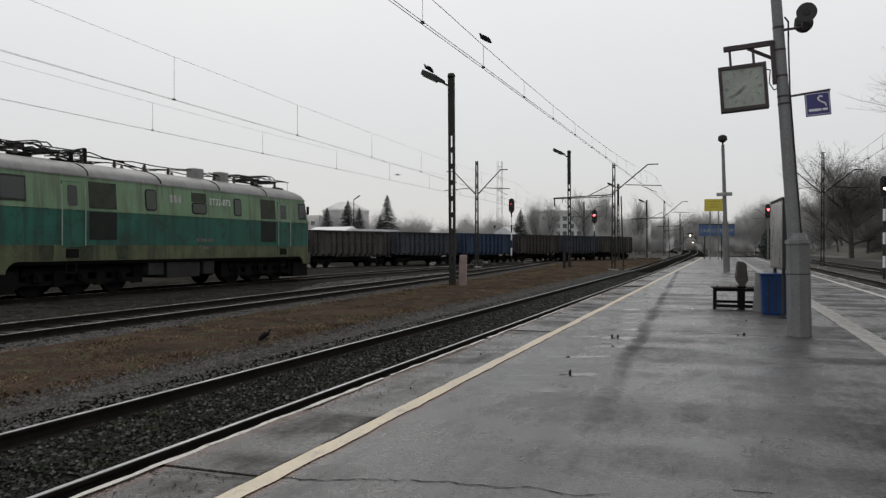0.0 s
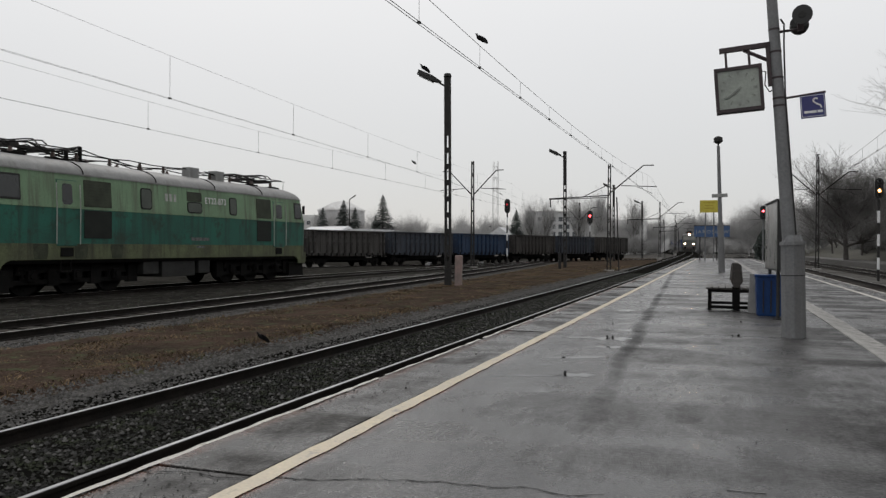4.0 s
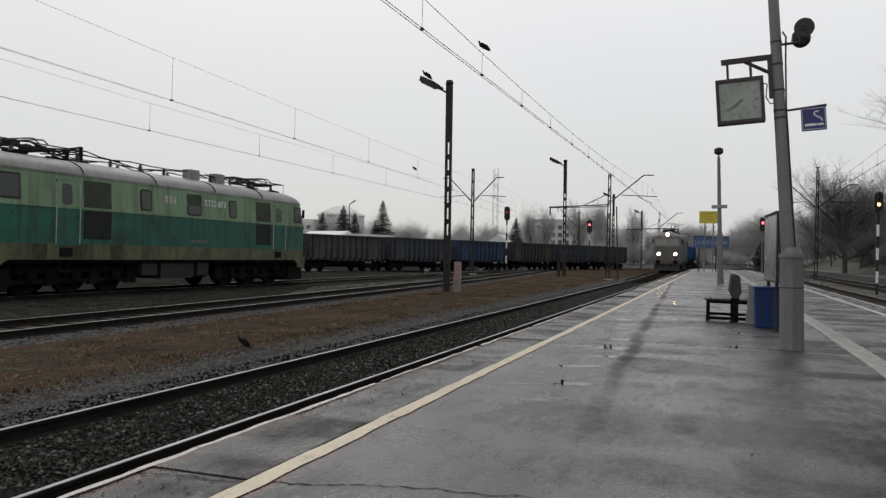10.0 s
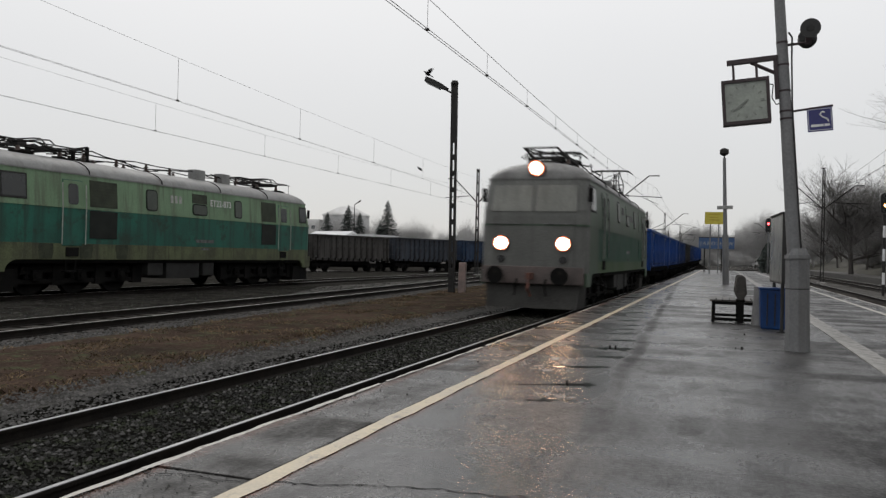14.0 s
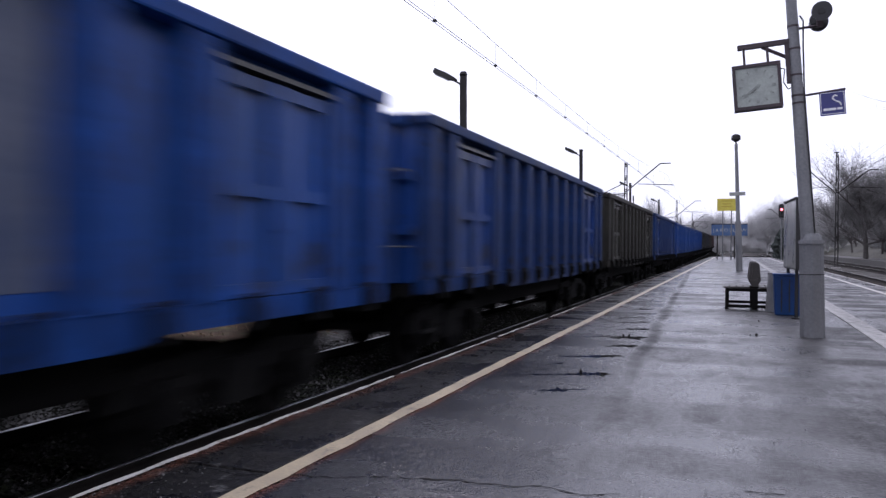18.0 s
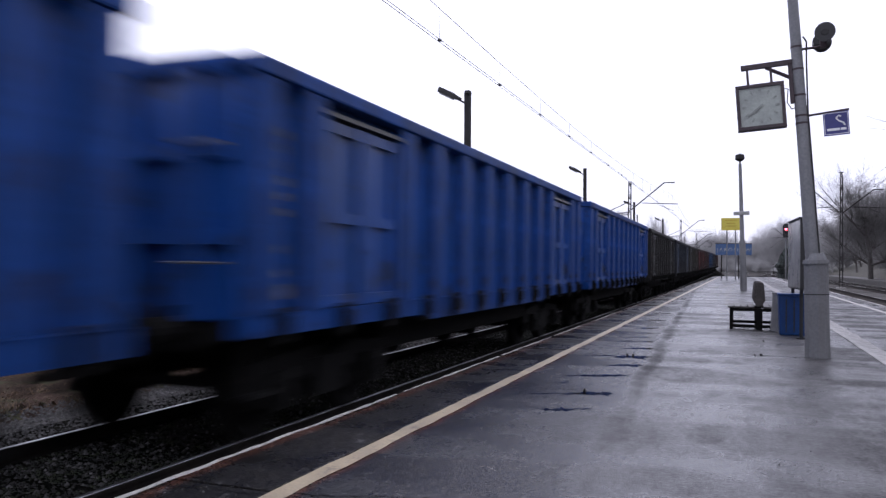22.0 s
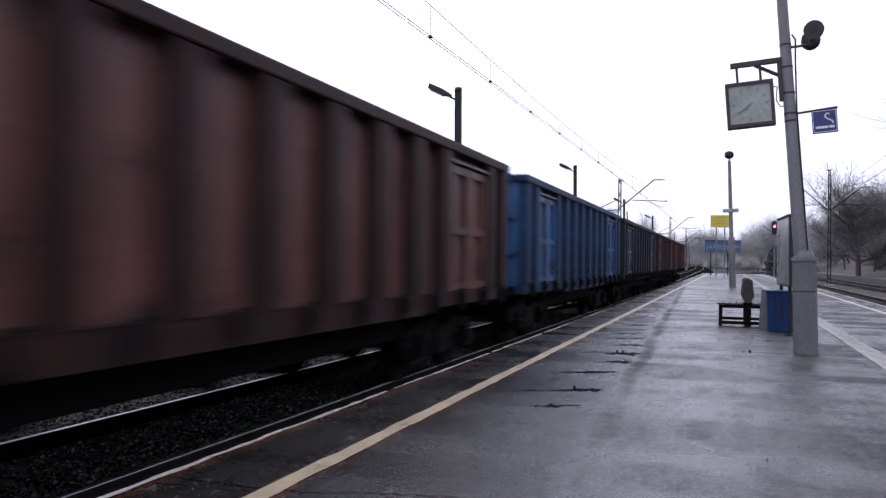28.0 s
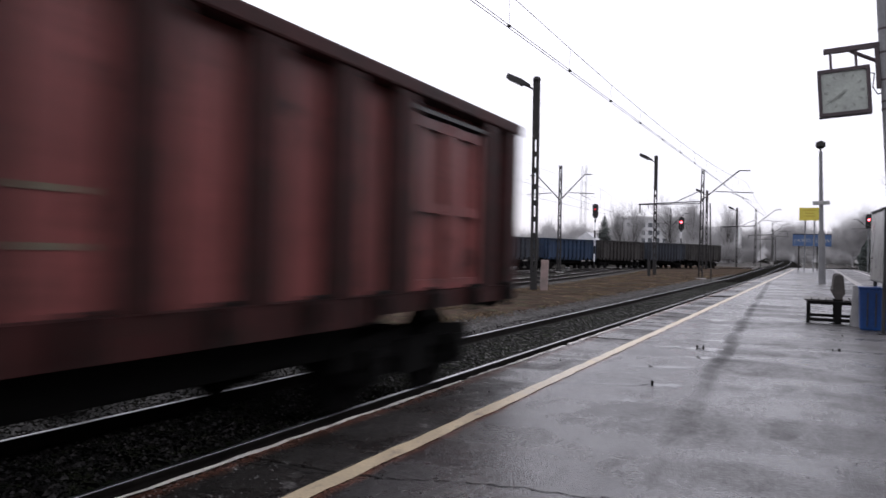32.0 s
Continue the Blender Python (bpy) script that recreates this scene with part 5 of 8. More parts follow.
def pantograph(parent, y, raised, head_z):
    """Lozenge-shaped current collector on the roof."""
    base_z = 4.56
    pa = part("pantograph", Geo().box(-0.6, 0.6, y - 0.85, y - 0.78, base_z, base_z + 0.07).box(-0.6, 0.6, y + 0.78, y + 0.85, base_z, base_z + 0.07).box(-0.62, -0.55, y - 0.85, y + 0.85, base_z, base_z + 0.07).box(0.55, 0.62, y - 0.85, y + 0.85, base_z, base_z + 0.07), DARKSTEEL, parent, "raised pantograph" if raised else "lowered pantograph")
    for x in (-0.58, 0.58):
        for d in (-0.8, 0.8):
            part("insulator", Geo().cyl((x, y + d, base_z - 0.2), (x, y + d, base_z), 0.09, 0.05, n=8), INSUL, pa)

    def arm(p0, p1, r, n=6):
        part("arm", Geo().cyl(p0, p1, r, n=n), DARKSTEEL, pa)
    mid_z = base_z + 0.2 if not raised else base_z + (head_z - base_z) * 0.52
    head = base_z + 0.3 if not raised else head_z
    reach = 1.95 if not raised else 1.0
    for x in (-0.5, 0.5):
        for s in (-1, 1):
            arm((x, y + 0.5 * s, base_z + 0.08), (x * 0.95, y + reach * s, mid_z), 0.03, n=6)
            arm((x * 0.95, y + reach * s, mid_z), (x * 0.8, y + 0.08 * s, head - 0.1), 0.022, n=6)
    for s in (-1, 1):
        arm((-0.48, y + reach * s, mid_z), (0.48, y + reach * s, mid_z), 0.025, n=6)
        arm((-0.48, y + reach * s, mid_z), (0.4, y + 0.08 * s, head - 0.1), 0.014, n=5)
        arm((0.5, y + 0.5 * s, base_z + 0.08), (-0.48, y + reach * s, mid_z), 0.014, n=5)
    arm((-0.55, y - 0.5, base_z + 0.1), (0.55, y - 0.5, base_z + 0.1), 0.05, n=8)
    arm((-0.55, y + 0.5, base_z + 0.1), (0.55, y + 0.5, base_z + 0.1), 0.05, n=8)
    bow = Geo()
    for d in (-0.18, 0.18):
        pts = [(-0.98, y + d, head - 0.16), (-0.8, y + d, head - 0.02), (-0.55, y + d, head), (0.55, y + d, head), (0.8, y + d, head - 0.02), (0.98, y + d, head - 0.16)]
        bow.tube(pts, 0.022, 6)
    bow.box(-0.42, -0.38, y - 0.2, y + 0.2, head - 0.1, head - 0.06).box(0.38, 0.42, y - 0.2, y + 0.2, head - 0.1, head - 0.06)
    part("contact_bow", bow, DARKSTEEL, pa)
    return pa


def electric_engine(name, label, m, lit, raised, lettered):
    e = thing(name, label, "locomotive", m)
    SILL, LOWER, UPPER = (ENGINE_SILL, ENGINE_GREEN, ENGINE_DUSTY) if lit else (OLIVE, MIDGREEN, LIGHTGREEN)
    zs, zb = (1.47, 2.47) if lit else (1.62, 2.75)          # tops of the sill band and of the lower colour
    part("sill_band", band(1.12, zs, 0.0, 1), SILL, e, "dirt-streaked light green sill band")
    part("lower_body", band(zs, zb), LOWER, e, "dark teal-green body sides")
    part("upper_body", band(zb, 3.82), UPPER, e, "pale green upper body sides")
    roof = Geo().loft([hull_ring(3.82 + 0.56 * math.sin(radians(90 * i / 7))) for i in range(8)])
    part("roof", roof, ROOF_SOOTY if lit else ROOF, e, "grey curved roof", smooth=True)
    part("gutter", band(3.80, 3.85, 0.035, 1), ROOF_SOOTY if lit else ROOF, e)
    part("body_floor", Geo().loft([hull_ring(1.0, -0.1), hull_ring(1.13, -0.02)]), BLACKIRON, e)
    for y in (-5.2, -1.75, 1.75, 5.2):
        seam = Geo()
        pts = [(math.cos(radians(a)) * 1.44, y, 3.83 + 0.56 * math.sin(radians(a)) ** 0.9 if 0 < a < 180 else 3.83) for a in range(0, 181, 15)]
        seam.tube(pts, 0.018, 5)
        part("roof_seam", seam, BLACKIRON, e)
    for s in (-1, 1):
        for k in (-1, 1):
            dy = (6.05, 6.95) if k > 0 else (-6.3, -5.5)
            dc = (dy[0] + dy[1]) / 2
            d = part("cab_door", side_panel(*dy, 1.55, 3.62, s, 0.022), ENGINE_DUSTY if lit else LOWER, e, "dusty cab door with a small window" if lit else "dark green cab door with a small window", bevel=0.01)
            part("door_top", side_panel(dy[0] + 0.02, dy[1] - 0.02, zb + 0.01, 3.6, s, 0.027), UPPER, d, "pale green upper half of the door")
            part("door_window", round_panel(dy[0] + 0.2, dy[1] - 0.2, 2.85, 3.5, s, 0.034, 0.1), GLASS_DARK, d, "dark door window")
            for yy in (dy[0] - 0.07, dy[1] + 0.07):
                w0, w1 = hull(1.7)[0], hull(3.4)[0]
                rail = Geo().tube([(s * (w0 + 0.08), yy, 1.6), (s * (w0 + 0.08), yy, 2.75), (s * (w1 + 0.08), yy, 3.5)], 0.017, 6)
                part("handrail", rail, PALE_MARK if not lit else STENCIL, e, "pale grey upright handrail")
            part("step", Geo().box(*sorted((s * 1.38, s * 1.52)), dc - 0.25, dc + 0.25, 1.22, 1.5), BLACKIRON, e, "dark step recess")
            part("step", Geo().box(*sorted((s * 1.3, s * 1.5)), dc - 0.22, dc + 0.22, 0.72, 0.76).box(*sorted((s * 1.44, s * 1.47)), dc - 0.22, dc - 0.18, 0.72, 1.13).box(*sorted((s * 1.44, s * 1.47)), dc + 0.18, dc + 0.22, 0.72, 1.13), BLACKIRON, e)
            gy = (4.7, 5.85) if k > 0 else (-5.2, -4.0)
            for z0, z1, mt in ((2.82, 3.68, UPPER if lit else GRILLE_PALE), (1.8, 2.7, LOWER if lit else GRILLE)):
                if lit and z0 < 2:
                    z0, z1 = 1.56, 2.38
                fr = part("grille", side_panel(*gy, z0, z1, s, 0.015), mt, e, "painted ventilation grille" if lit else "dark ventilation grille" if mt == GRILLE else "faded green ventilation grille")
                sl = Geo()
                for i in range(0 if lit else 9):
                    z = z0 + (z1 - z0) * (i + 0.5) / 9
                    sl.box(*sorted((s * hull(z)[0], s * (hull(z)[0] + 0.021))), gy[0] + 0.05, gy[1] - 0.05, z - 0.018, z + 0.018)
                if not lit:
                    part("slats", sl, mt, fr)
            cab = part("cab_window", side_panel(*sorted((k * (7.9 if k > 0 else 7.62), k * 8.55)), 2.9, 3.66, s, 0.02), GREYBOX, e, "cab side window in a dark frame", bevel=0.008)
            part("pane", side_panel(*sorted((k * (7.96 if k > 0 else 7.68), k * 8.49)), 2.96, 3.6, s, 0.026), GLASS_DARK, cab)
        for y0, y1, z0, z1 in ((-2.6, -2.02, 2.86, 3.62), (2.68, 3.2, 2.86, 3.6), (-0.05, 0.85, 2.84, 3.28)):
            win = part("side_window", round_panel(y0, y1, z0, z1, s, 0.02, 0.13), GREYBOX if lit else GRILLE, e, "dusty side window in a dark rounded frame")
            part("pane", round_panel(y0 + 0.045, y1 - 0.045, z0 + 0.045, z1 - 0.045, s, 0.026, 0.1), DUSTY_PANE, win)
        part("hatch", side_panel(-0.05, 0.85, 3.3, 3.66, s, 0.014), UPPER if lit else GRILLE_PALE, e, "" if lit else "faded olive hatch over the window")
        for y in () if lit else (-6.9, -5.32, -3.75):
            part("rain_stain", soot_run(y, 1.14, 1.61, s), SOOT_RUN, e, "dark soot run on the sill")
        if lit:
            part("data_panel", side_panel(7.3, 7.75, 2.0, 2.25, s, 0.016), PALE_MARK, e, "pale worn data panel")
        for k in (-1, 1) if lit else ():
            part("cab_side", side_panel(*sorted((k * 7.05, k * 8.68)), 1.13, zb - 0.02, s, 0.008), ENGINE_DUSTY, e, "dust-grey cab side")
    # ends
    for k in (-1, 1):
        le = hull(3.3)[1]
        for x in (-0.62, 0.62):
            ws = Geo()
            z0, z1 = 2.86, 3.62
            vs = [(x + a * 0.56, k * (hull(z)[1] + t), z) for t in (-0.02, 0.02) for a, z in ((-1, z0), (1, z0), (0.97, z1), (-0.97, z1))]
            ws.add(vs, [(0, 1, 2, 3), (7, 6, 5, 4), (0, 4, 5, 1), (1, 5, 6, 2), (2, 6, 7, 3), (3, 7, 4, 0)])
            fr = part("windscreen", ws, GREYFRONT, e, "windscreen in a grey frame", bevel=0.006)
            gl = Geo()
            vs = [(x + a * 0.5, k * (hull(z)[1] + t), z) for t in (0.0, 0.026) for a, z in ((-1, z0 + .06), (1, z0 + .06), (0.97, z1 - .06), (-0.97, z1 - .06))]
            gl.add(vs, [(0, 1, 2, 3), (7, 6, 5, 4), (0, 4, 5, 1), (1, 5, 6, 2), (2, 6, 7, 3), (3, 7, 4, 0)])
            # lit engine's panes are painted grey, as if veiled by mist
            part("pane", gl, GLASS_DARK if not lit else GREYFRONT, fr)
        part("belt_moulding", band(zb - 0.02, zb + 0.03, 0.02, 1), UPPER, e) if k == 1 else None
        face = Geo().box(-1.12, 1.12, *sorted((k * (L_HALF - 0.04), k * (L_HALF + 0.012))), 1.3 if lit else 1.62, 2.72)
        part("nose_panel", face, NOSE if lit else LOWER, e, "mist-grey nose panel" if lit else "dark green nose panel")
        # one grey shell over the front stands for mist and spray
        if lit:
            rings = [[q for q in hull_ring(1.14 + (3.81 - 1.14) * i / 6, 0.006) if q[1] * k > L_HALF - 1.0] for i in range(7)]
            part("front_shell", Geo().loft([sorted(r) for r in rings], closed=False, caps=False), NOSE, e, "mist-grey wrapped cab front")
        lx = 0.86 if lit else 0.72
        for x in (-lx, lx):
            hous = part("headlight", Geo().cyl((x, k * (L_HALF - 0.05), 1.92), (x, k * (L_HALF + 0.1), 1.92), 0.22, 0.21, n=16), BLACKIRON, e, "round headlamp")
            # glowing ring that stands for the bloom round the lamp
            if lit and k == -1:
                part("reflector", Geo().cyl((x, k * (L_HALF + 0.09), 1.92), (x, k * (L_HALF + 0.106), 1.92), 0.2, n=16), LAMP_HALO, hous, "orange lit reflector rim")
            part("lens", Geo().cyl((x, k * (L_HALF + 0.09), 1.92), (x, k * (L_HALF + 0.112), 1.92), 0.165 if lit else 0.155, n=16), LAMP_ON if lit and k == -1 else LAMP_OFF, hous, "glowing lamp glass" if lit and k == -1 else "unlit lamp glass")
            part("tail_lamp", Geo().cyl((x, k * (L_HALF - 0.05), 1.5), (x, k * (L_HALF + 0.07), 1.5), 0.1, n=12), DARK_LENS, e)
        top = part("headlight", Geo().cyl((0, k * 8.25, 4.0), (0, k * 8.86, 4.0), 0.21, 0.23, n=16).box(-0.25, 0.25, *sorted((k * 8.0, k * 8.7)), 3.8, 3.95), RUST if lit else ROOF, e, "round roof headlamp")
        # same bloom ring for the roof lamp
        if lit and k == -1:
            part("reflector", Geo().cyl((0, k * 8.85, 4.0), (0, k * 8.868, 4.0), 0.21, n=16), LAMP_HALO, top, "orange lit reflector rim")
        part("lens", Geo().cyl((0, k * 8.85, 4.0), (0, k * 8.875, 4.0), 0.165 if lit else 0.18, n=16), LAMP_ON if lit and k == -1 else LAMP_OFF, top, "glowing lamp glass" if lit and k == -1 else "unlit lamp glass")
        beam = Geo().box(-1.4, 1.4, *sorted((k * (L_HALF - 0.2), k * (L_HALF + 0.06))), 0.82, 1.3)
        part("buffer_beam", beam, BUFFER_RED if lit else SILL, e, "greyed red buffer beam" if lit else "dirty green buffer beam", bevel=0.02)
        plough = Geo().add([(-1.3, k * (L_HALF - 0.1), 0.82), (1.3, k * (L_HALF - 0.1), 0.82), (1.25, k * (L_HALF + 0.05), 0.16), (-1.25, k * (L_HALF + 0.05), 0.16), (-1.3, k * (L_HALF - 1.3), 0.82), (1.3, k * (L_HALF - 1.3), 0.82), (1.25, k * (L_HALF - 1.3), 0.16), (-1.25, k * (L_HALF - 1.3), 0.16)], [(0, 1, 2, 3), (7, 6, 5, 4), (0, 4, 5, 1), (1, 5, 6, 2), (2, 6, 7, 3), (3, 7, 4, 0)])
        part("plough", plough, NOSE_LOW if lit else BLACKIRON, e)
        for x in (-0.875, 0.875):
            part("buffer", BUFFER, BLACKIRON, e, at=pose(x, k * L_HALF, 1.05, 0, 0, 0 if k < 0 else 180))
        part("coupling", Geo().box(-0.06, 0.06, *sorted((k * L_HALF, k * (L_HALF + 0.45))), 0.95, 1.12).tube([(0, k * (L_HALF + 0.4), 1.0), (0, k * (L_HALF + 0.5), 0.7), (0.05, k * (L_HALF + 0.35), 0.5)], 0.035), RUST if lit else BLACKIRON, e)
        for x in (-0.4, 0.4):
            hose = Geo().tube([(x, k * (L_HALF + 0.04), 0.95), (x, k * (L_HALF + 0.22), 0.8), (x * 1.1, k * (L_HALF + 0.16), 0.5)], 0.028, 6)
            part("brake_hose", hose, BLACKIRON, e)
        for x0, x1 in ((-1.2, -0.3), (0.3, 1.2)):
            part("handrail", Geo().tube([(x0, k * (L_HALF + 0.07), 2.5), (x1, k * (L_HALF + 0.07), 2.5)], 0.015, 6), STENCIL, e)
        for x in (-1.5, 1.5):
            part("mirror", Geo().box(x - 0.06, x + 0.06, k * 8.72 - 0.02, k * 8.72 + 0.02, 3.15, 3.55), BLACKIRON, e)
        bogie(e, 5.15 * k, "black three-axle bogie", True)
        # wheel cut-outs hang down over the outer axles
        for s in (-1, 1):
            part("end_skirt", corner_skirt(s, k), ENGINE_DUSTY if lit else SILL, e, "dirty grey-green corner skirt")
    for y0, y1, z0, w in ((-1.3, 0.6, 0.42, 1.35), (0.8, 1.5, 0.5, 1.38), (-2.3, -1.5, 0.55, 1.36)):
        part("battery_box", Geo().box(-w, w, y0, y1, z0, 1.04), GREYBOX, e, "grey underfloor box", bevel=0.02)
    # roof gear
    for y in (-6.4, 6.4):
        pantograph(e, y, raised and y > 0, 5.7)
    for x, y0, y1 in ((0.55, -5.2, 5.2), (-0.5, -5.0, 5.0)):
        pts = [(x + 0.06 * math.sin(i * 1.7), y0 + (y1 - y0) * i / 10, 4.62 + 0.04 * math.cos(i * 2.1)) for i in range(11)]
        part("roof_bus_bar", smooth_tube(pts, 0.022), BLACKIRON, e, "black roof conductor bar")
    for j in range(8):
        x, y0, y1 = (0.8, -0.75, 0.2, 0.7, -0.3, 0.0, 0.45, -0.6)[j], (-7.6, -5.0, -8.0, 2.0, 4.6, -5.5, -8.2, -7.5)[j], (-3.0, 0.5, -4.6, 7.8, 8.0, 3.5, -5.0, -3.5)[j]
        part("roof_bus_bar", smooth_tube([(x + 0.1 * math.sin(i * 2.3 + j), y0 + (y1 - y0) * i / 6, 4.62 + 0.1 * math.sin(i * 1.9 + j)) for i in range(7)], 0.022), BLACKIRON, e, "black roof conductor bar")
    for y in (-4.6, -3.1, -1.6, -0.3, 1.2, 2.6, 4.0):
        for x in (0.55, -0.5):
            g = Geo().cyl((x, y, 4.2), (x, y, 4.6), 0.05, n=8)
            for z in (4.33, 4.42, 4.51):
                g.cyl((x, y, z - 0.015), (x, y, z + 0.015), 0.085, n=8)
            part("insulator", g, INSUL, e)
    part("roof_box", Geo().box(0.3, 0.7, 1.1, 1.7, 4.2, 4.74), ROOF_SOOTY if lit else ROOF, e, "grey roof box among the conductor bars", bevel=0.03)
    part("roof_box", Geo().box(0.3, 0.7, 2.8, 3.4, 4.2, 4.74), ROOF_SOOTY if lit else ROOF, e, "grey roof box among the conductor bars", bevel=0.03)
    sw = Geo().box(-0.4, 0.4, -4.4, -4.0, 4.3, 4.45).cyl((-0.3, -4.2, 4.45), (-0.3, -4.2, 4.85), 0.07, n=8).cyl((0.3, -4.2, 4.45), (0.3, -4.2, 4.9), 0.07, n=8).tube([(-0.3, -4.2, 4.85), (0.3, -4.2, 4.9), (0.55, -4.8, 4.75)], 0.03)
    part("main_switch", sw, BLACKIRON, e, "black roof switch on insulators")
    horn = Geo().cyl((0.8, 8.0, 4.15), (0.8, 8.35, 4.15), 0.03, 0.09, n=8).cyl((-0.8, -8.0, 4.15), (-0.8, -8.35, 4.15), 0.03, 0.09, n=8)
    for y in (-7.2, -5.6, 5.5, 7.3):
        part("roof_frame", Geo().box(-0.75, 0.75, y - 0.05, y + 0.05, 4.28, 4.4).box(-0.75, -0.65, y - 0.4, y + 0.4, 4.28, 4.38).box(0.65, 0.75, y - 0.4, y + 0.4, 4.28, 4.38), BLACKIRON, e, "black pantograph footing")
    part("aerial", Geo().cyl((0.6, 8.3, 4.1), (0.6, 8.3, 4.75), 0.012, n=5).cyl((0.6, 7.7, 4.7), (0.6, 8.45, 4.72), 0.012, n=5), BLACKIRON, e)
    part("horns", horn, BLACKIRON, e)
    # painted marks on the sides
    for s in (-1, 1):
        if lettered and s == 1:
            lettering("running_number", "ET22-873", 0.36, SIGN_WHITE, e, pose(s * (hull(3.36)[0] + 0.035), 1.72, 3.36, 90, 0, 90) @ pose(0, 0, 0, -3.7), "white painted running number")
        else:
            part("marking", side_panel(*sorted((s * 1.0, s * 2.4)), 3.08, 3.32, s, 0.006), STENCIL, e, "white unreadable painted mark")
        for i in range(3):
            y0 = -1.3 + i * 0.24
            part("emblem", side_panel(y0, y0 + 0.15, 3.22, 3.5, s, 0.008), PALE_MARK if not lit else STENCIL, e, "pale painted emblem")
        part("data_panel", side_panel(0.2, 1.3, 1.78, 1.9, s, 0.006), STENCIL, e, "worn white data writing")
        part("data_panel", side_panel(0.5, 1.0, 1.5, 1.58, s, 0.006), STENCIL, e, "worn white data writing")
    if lit:
        # this engine has lower sides under a flatter roof
        for o in e.children_recursive:
            if o.data.users > 1 or o.name.startswith(("headlight", "lens", "reflector", "bogie")):
                continue
            for v in o.data.vertices:
                z = v.co.z
                if z > 4.38:
                    v.co.z = z - 0.13
                elif z > 3.82:
                    v.co.z = 3.72 + (z - 3.82) * 0.95
                elif z > 1.12:
                    v.co.z = 1.12 + (z - 1.12) * 0.963
    return e


# parked engine, with the end that shows towards +y
parked = electric_engine("electric_locomotive", "parked two-tone green six-axle electric engine, dirty, pantographs down", pose(LOCO_P.x, LOCO_P.y, RAIL_Z - 0.03, 0, 0, -0.5), False, False, True)
train_engine = electric_engine("freight_locomotive", "green and grey six-axle electric engine with lit headlamps", pose(TRACK_X, 238, RAIL_Z), True, True, False)

proto = wagon_prototype()
CONSIST = [(WAGON_BLUE, "bright blue open gondola wagon"), (WAGON_BLUE, "bright blue open gondola wagon, streaked with dirt"), (WAGON_BLUE_MID, "worn dark blue open gondola wagon"),
           (WAGON_GREY, "grimy olive-grey open gondola wagon"), (WAGON_BLUE_MID, "worn blue open gondola wagon"), (WAGON_BLUE, "bright blue open gondola wagon"),
           (WAGON_BLUE, "bright blue open gondola wagon"), (WAGON_BLUE, "blue open gondola wagon with worn writing"), (WAGON_BLACK, "sooty dark grey open gondola wagon"),
           (WAGON_SLATE, "sooty slate-blue open gondola wagon"), (WAGON_GREY, "grimy olive-grey open gondola wagon"), (WAGON_RED, "oxide-red open gondola wagon"),
           (WAGON_RED_DARK, "sooty dark red open gondola wagon"), (WAGON_BLUE_PALE, "sky-blue open gondola wagon"), (WAGON_SLATE, "sooty slate-blue open gondola wagon"),
           (WAGON_BROWN, "sooty brown open gondola wagon"), (WAGON_RED, "oxide-red open gondola wagon at the train's end")]
TRAIN = []
for paint, label in CONSIST:
    TRAIN.append(wagon_copy(proto, pose(TRACK_X, 260 + 14.04 * len(TRAIN), RAIL_Z), paint, label, "wagons of the passing freight train", clean=not TRAIN))


def stencil_rows(w, y, top, wide, rows, pitch, tall, mat, seed):
    """Rows of worn writing on the wagon's platform side, too worn to read."""
    rnd = random.Random(seed)
    for i in range(rows):
        a, b = y - wide / 2 + rnd.uniform(0, 0.1) * wide, y + wide / 2 - rnd.uniform(0, 0.3) * wide
        z = top - i * pitch
        part("stencil", Geo().box(W_HALF, W_HALF + 0.006, a, b, z - tall * rnd.uniform(0.75, 0.95), z), mat, w, "row of worn unreadable stencil writing")


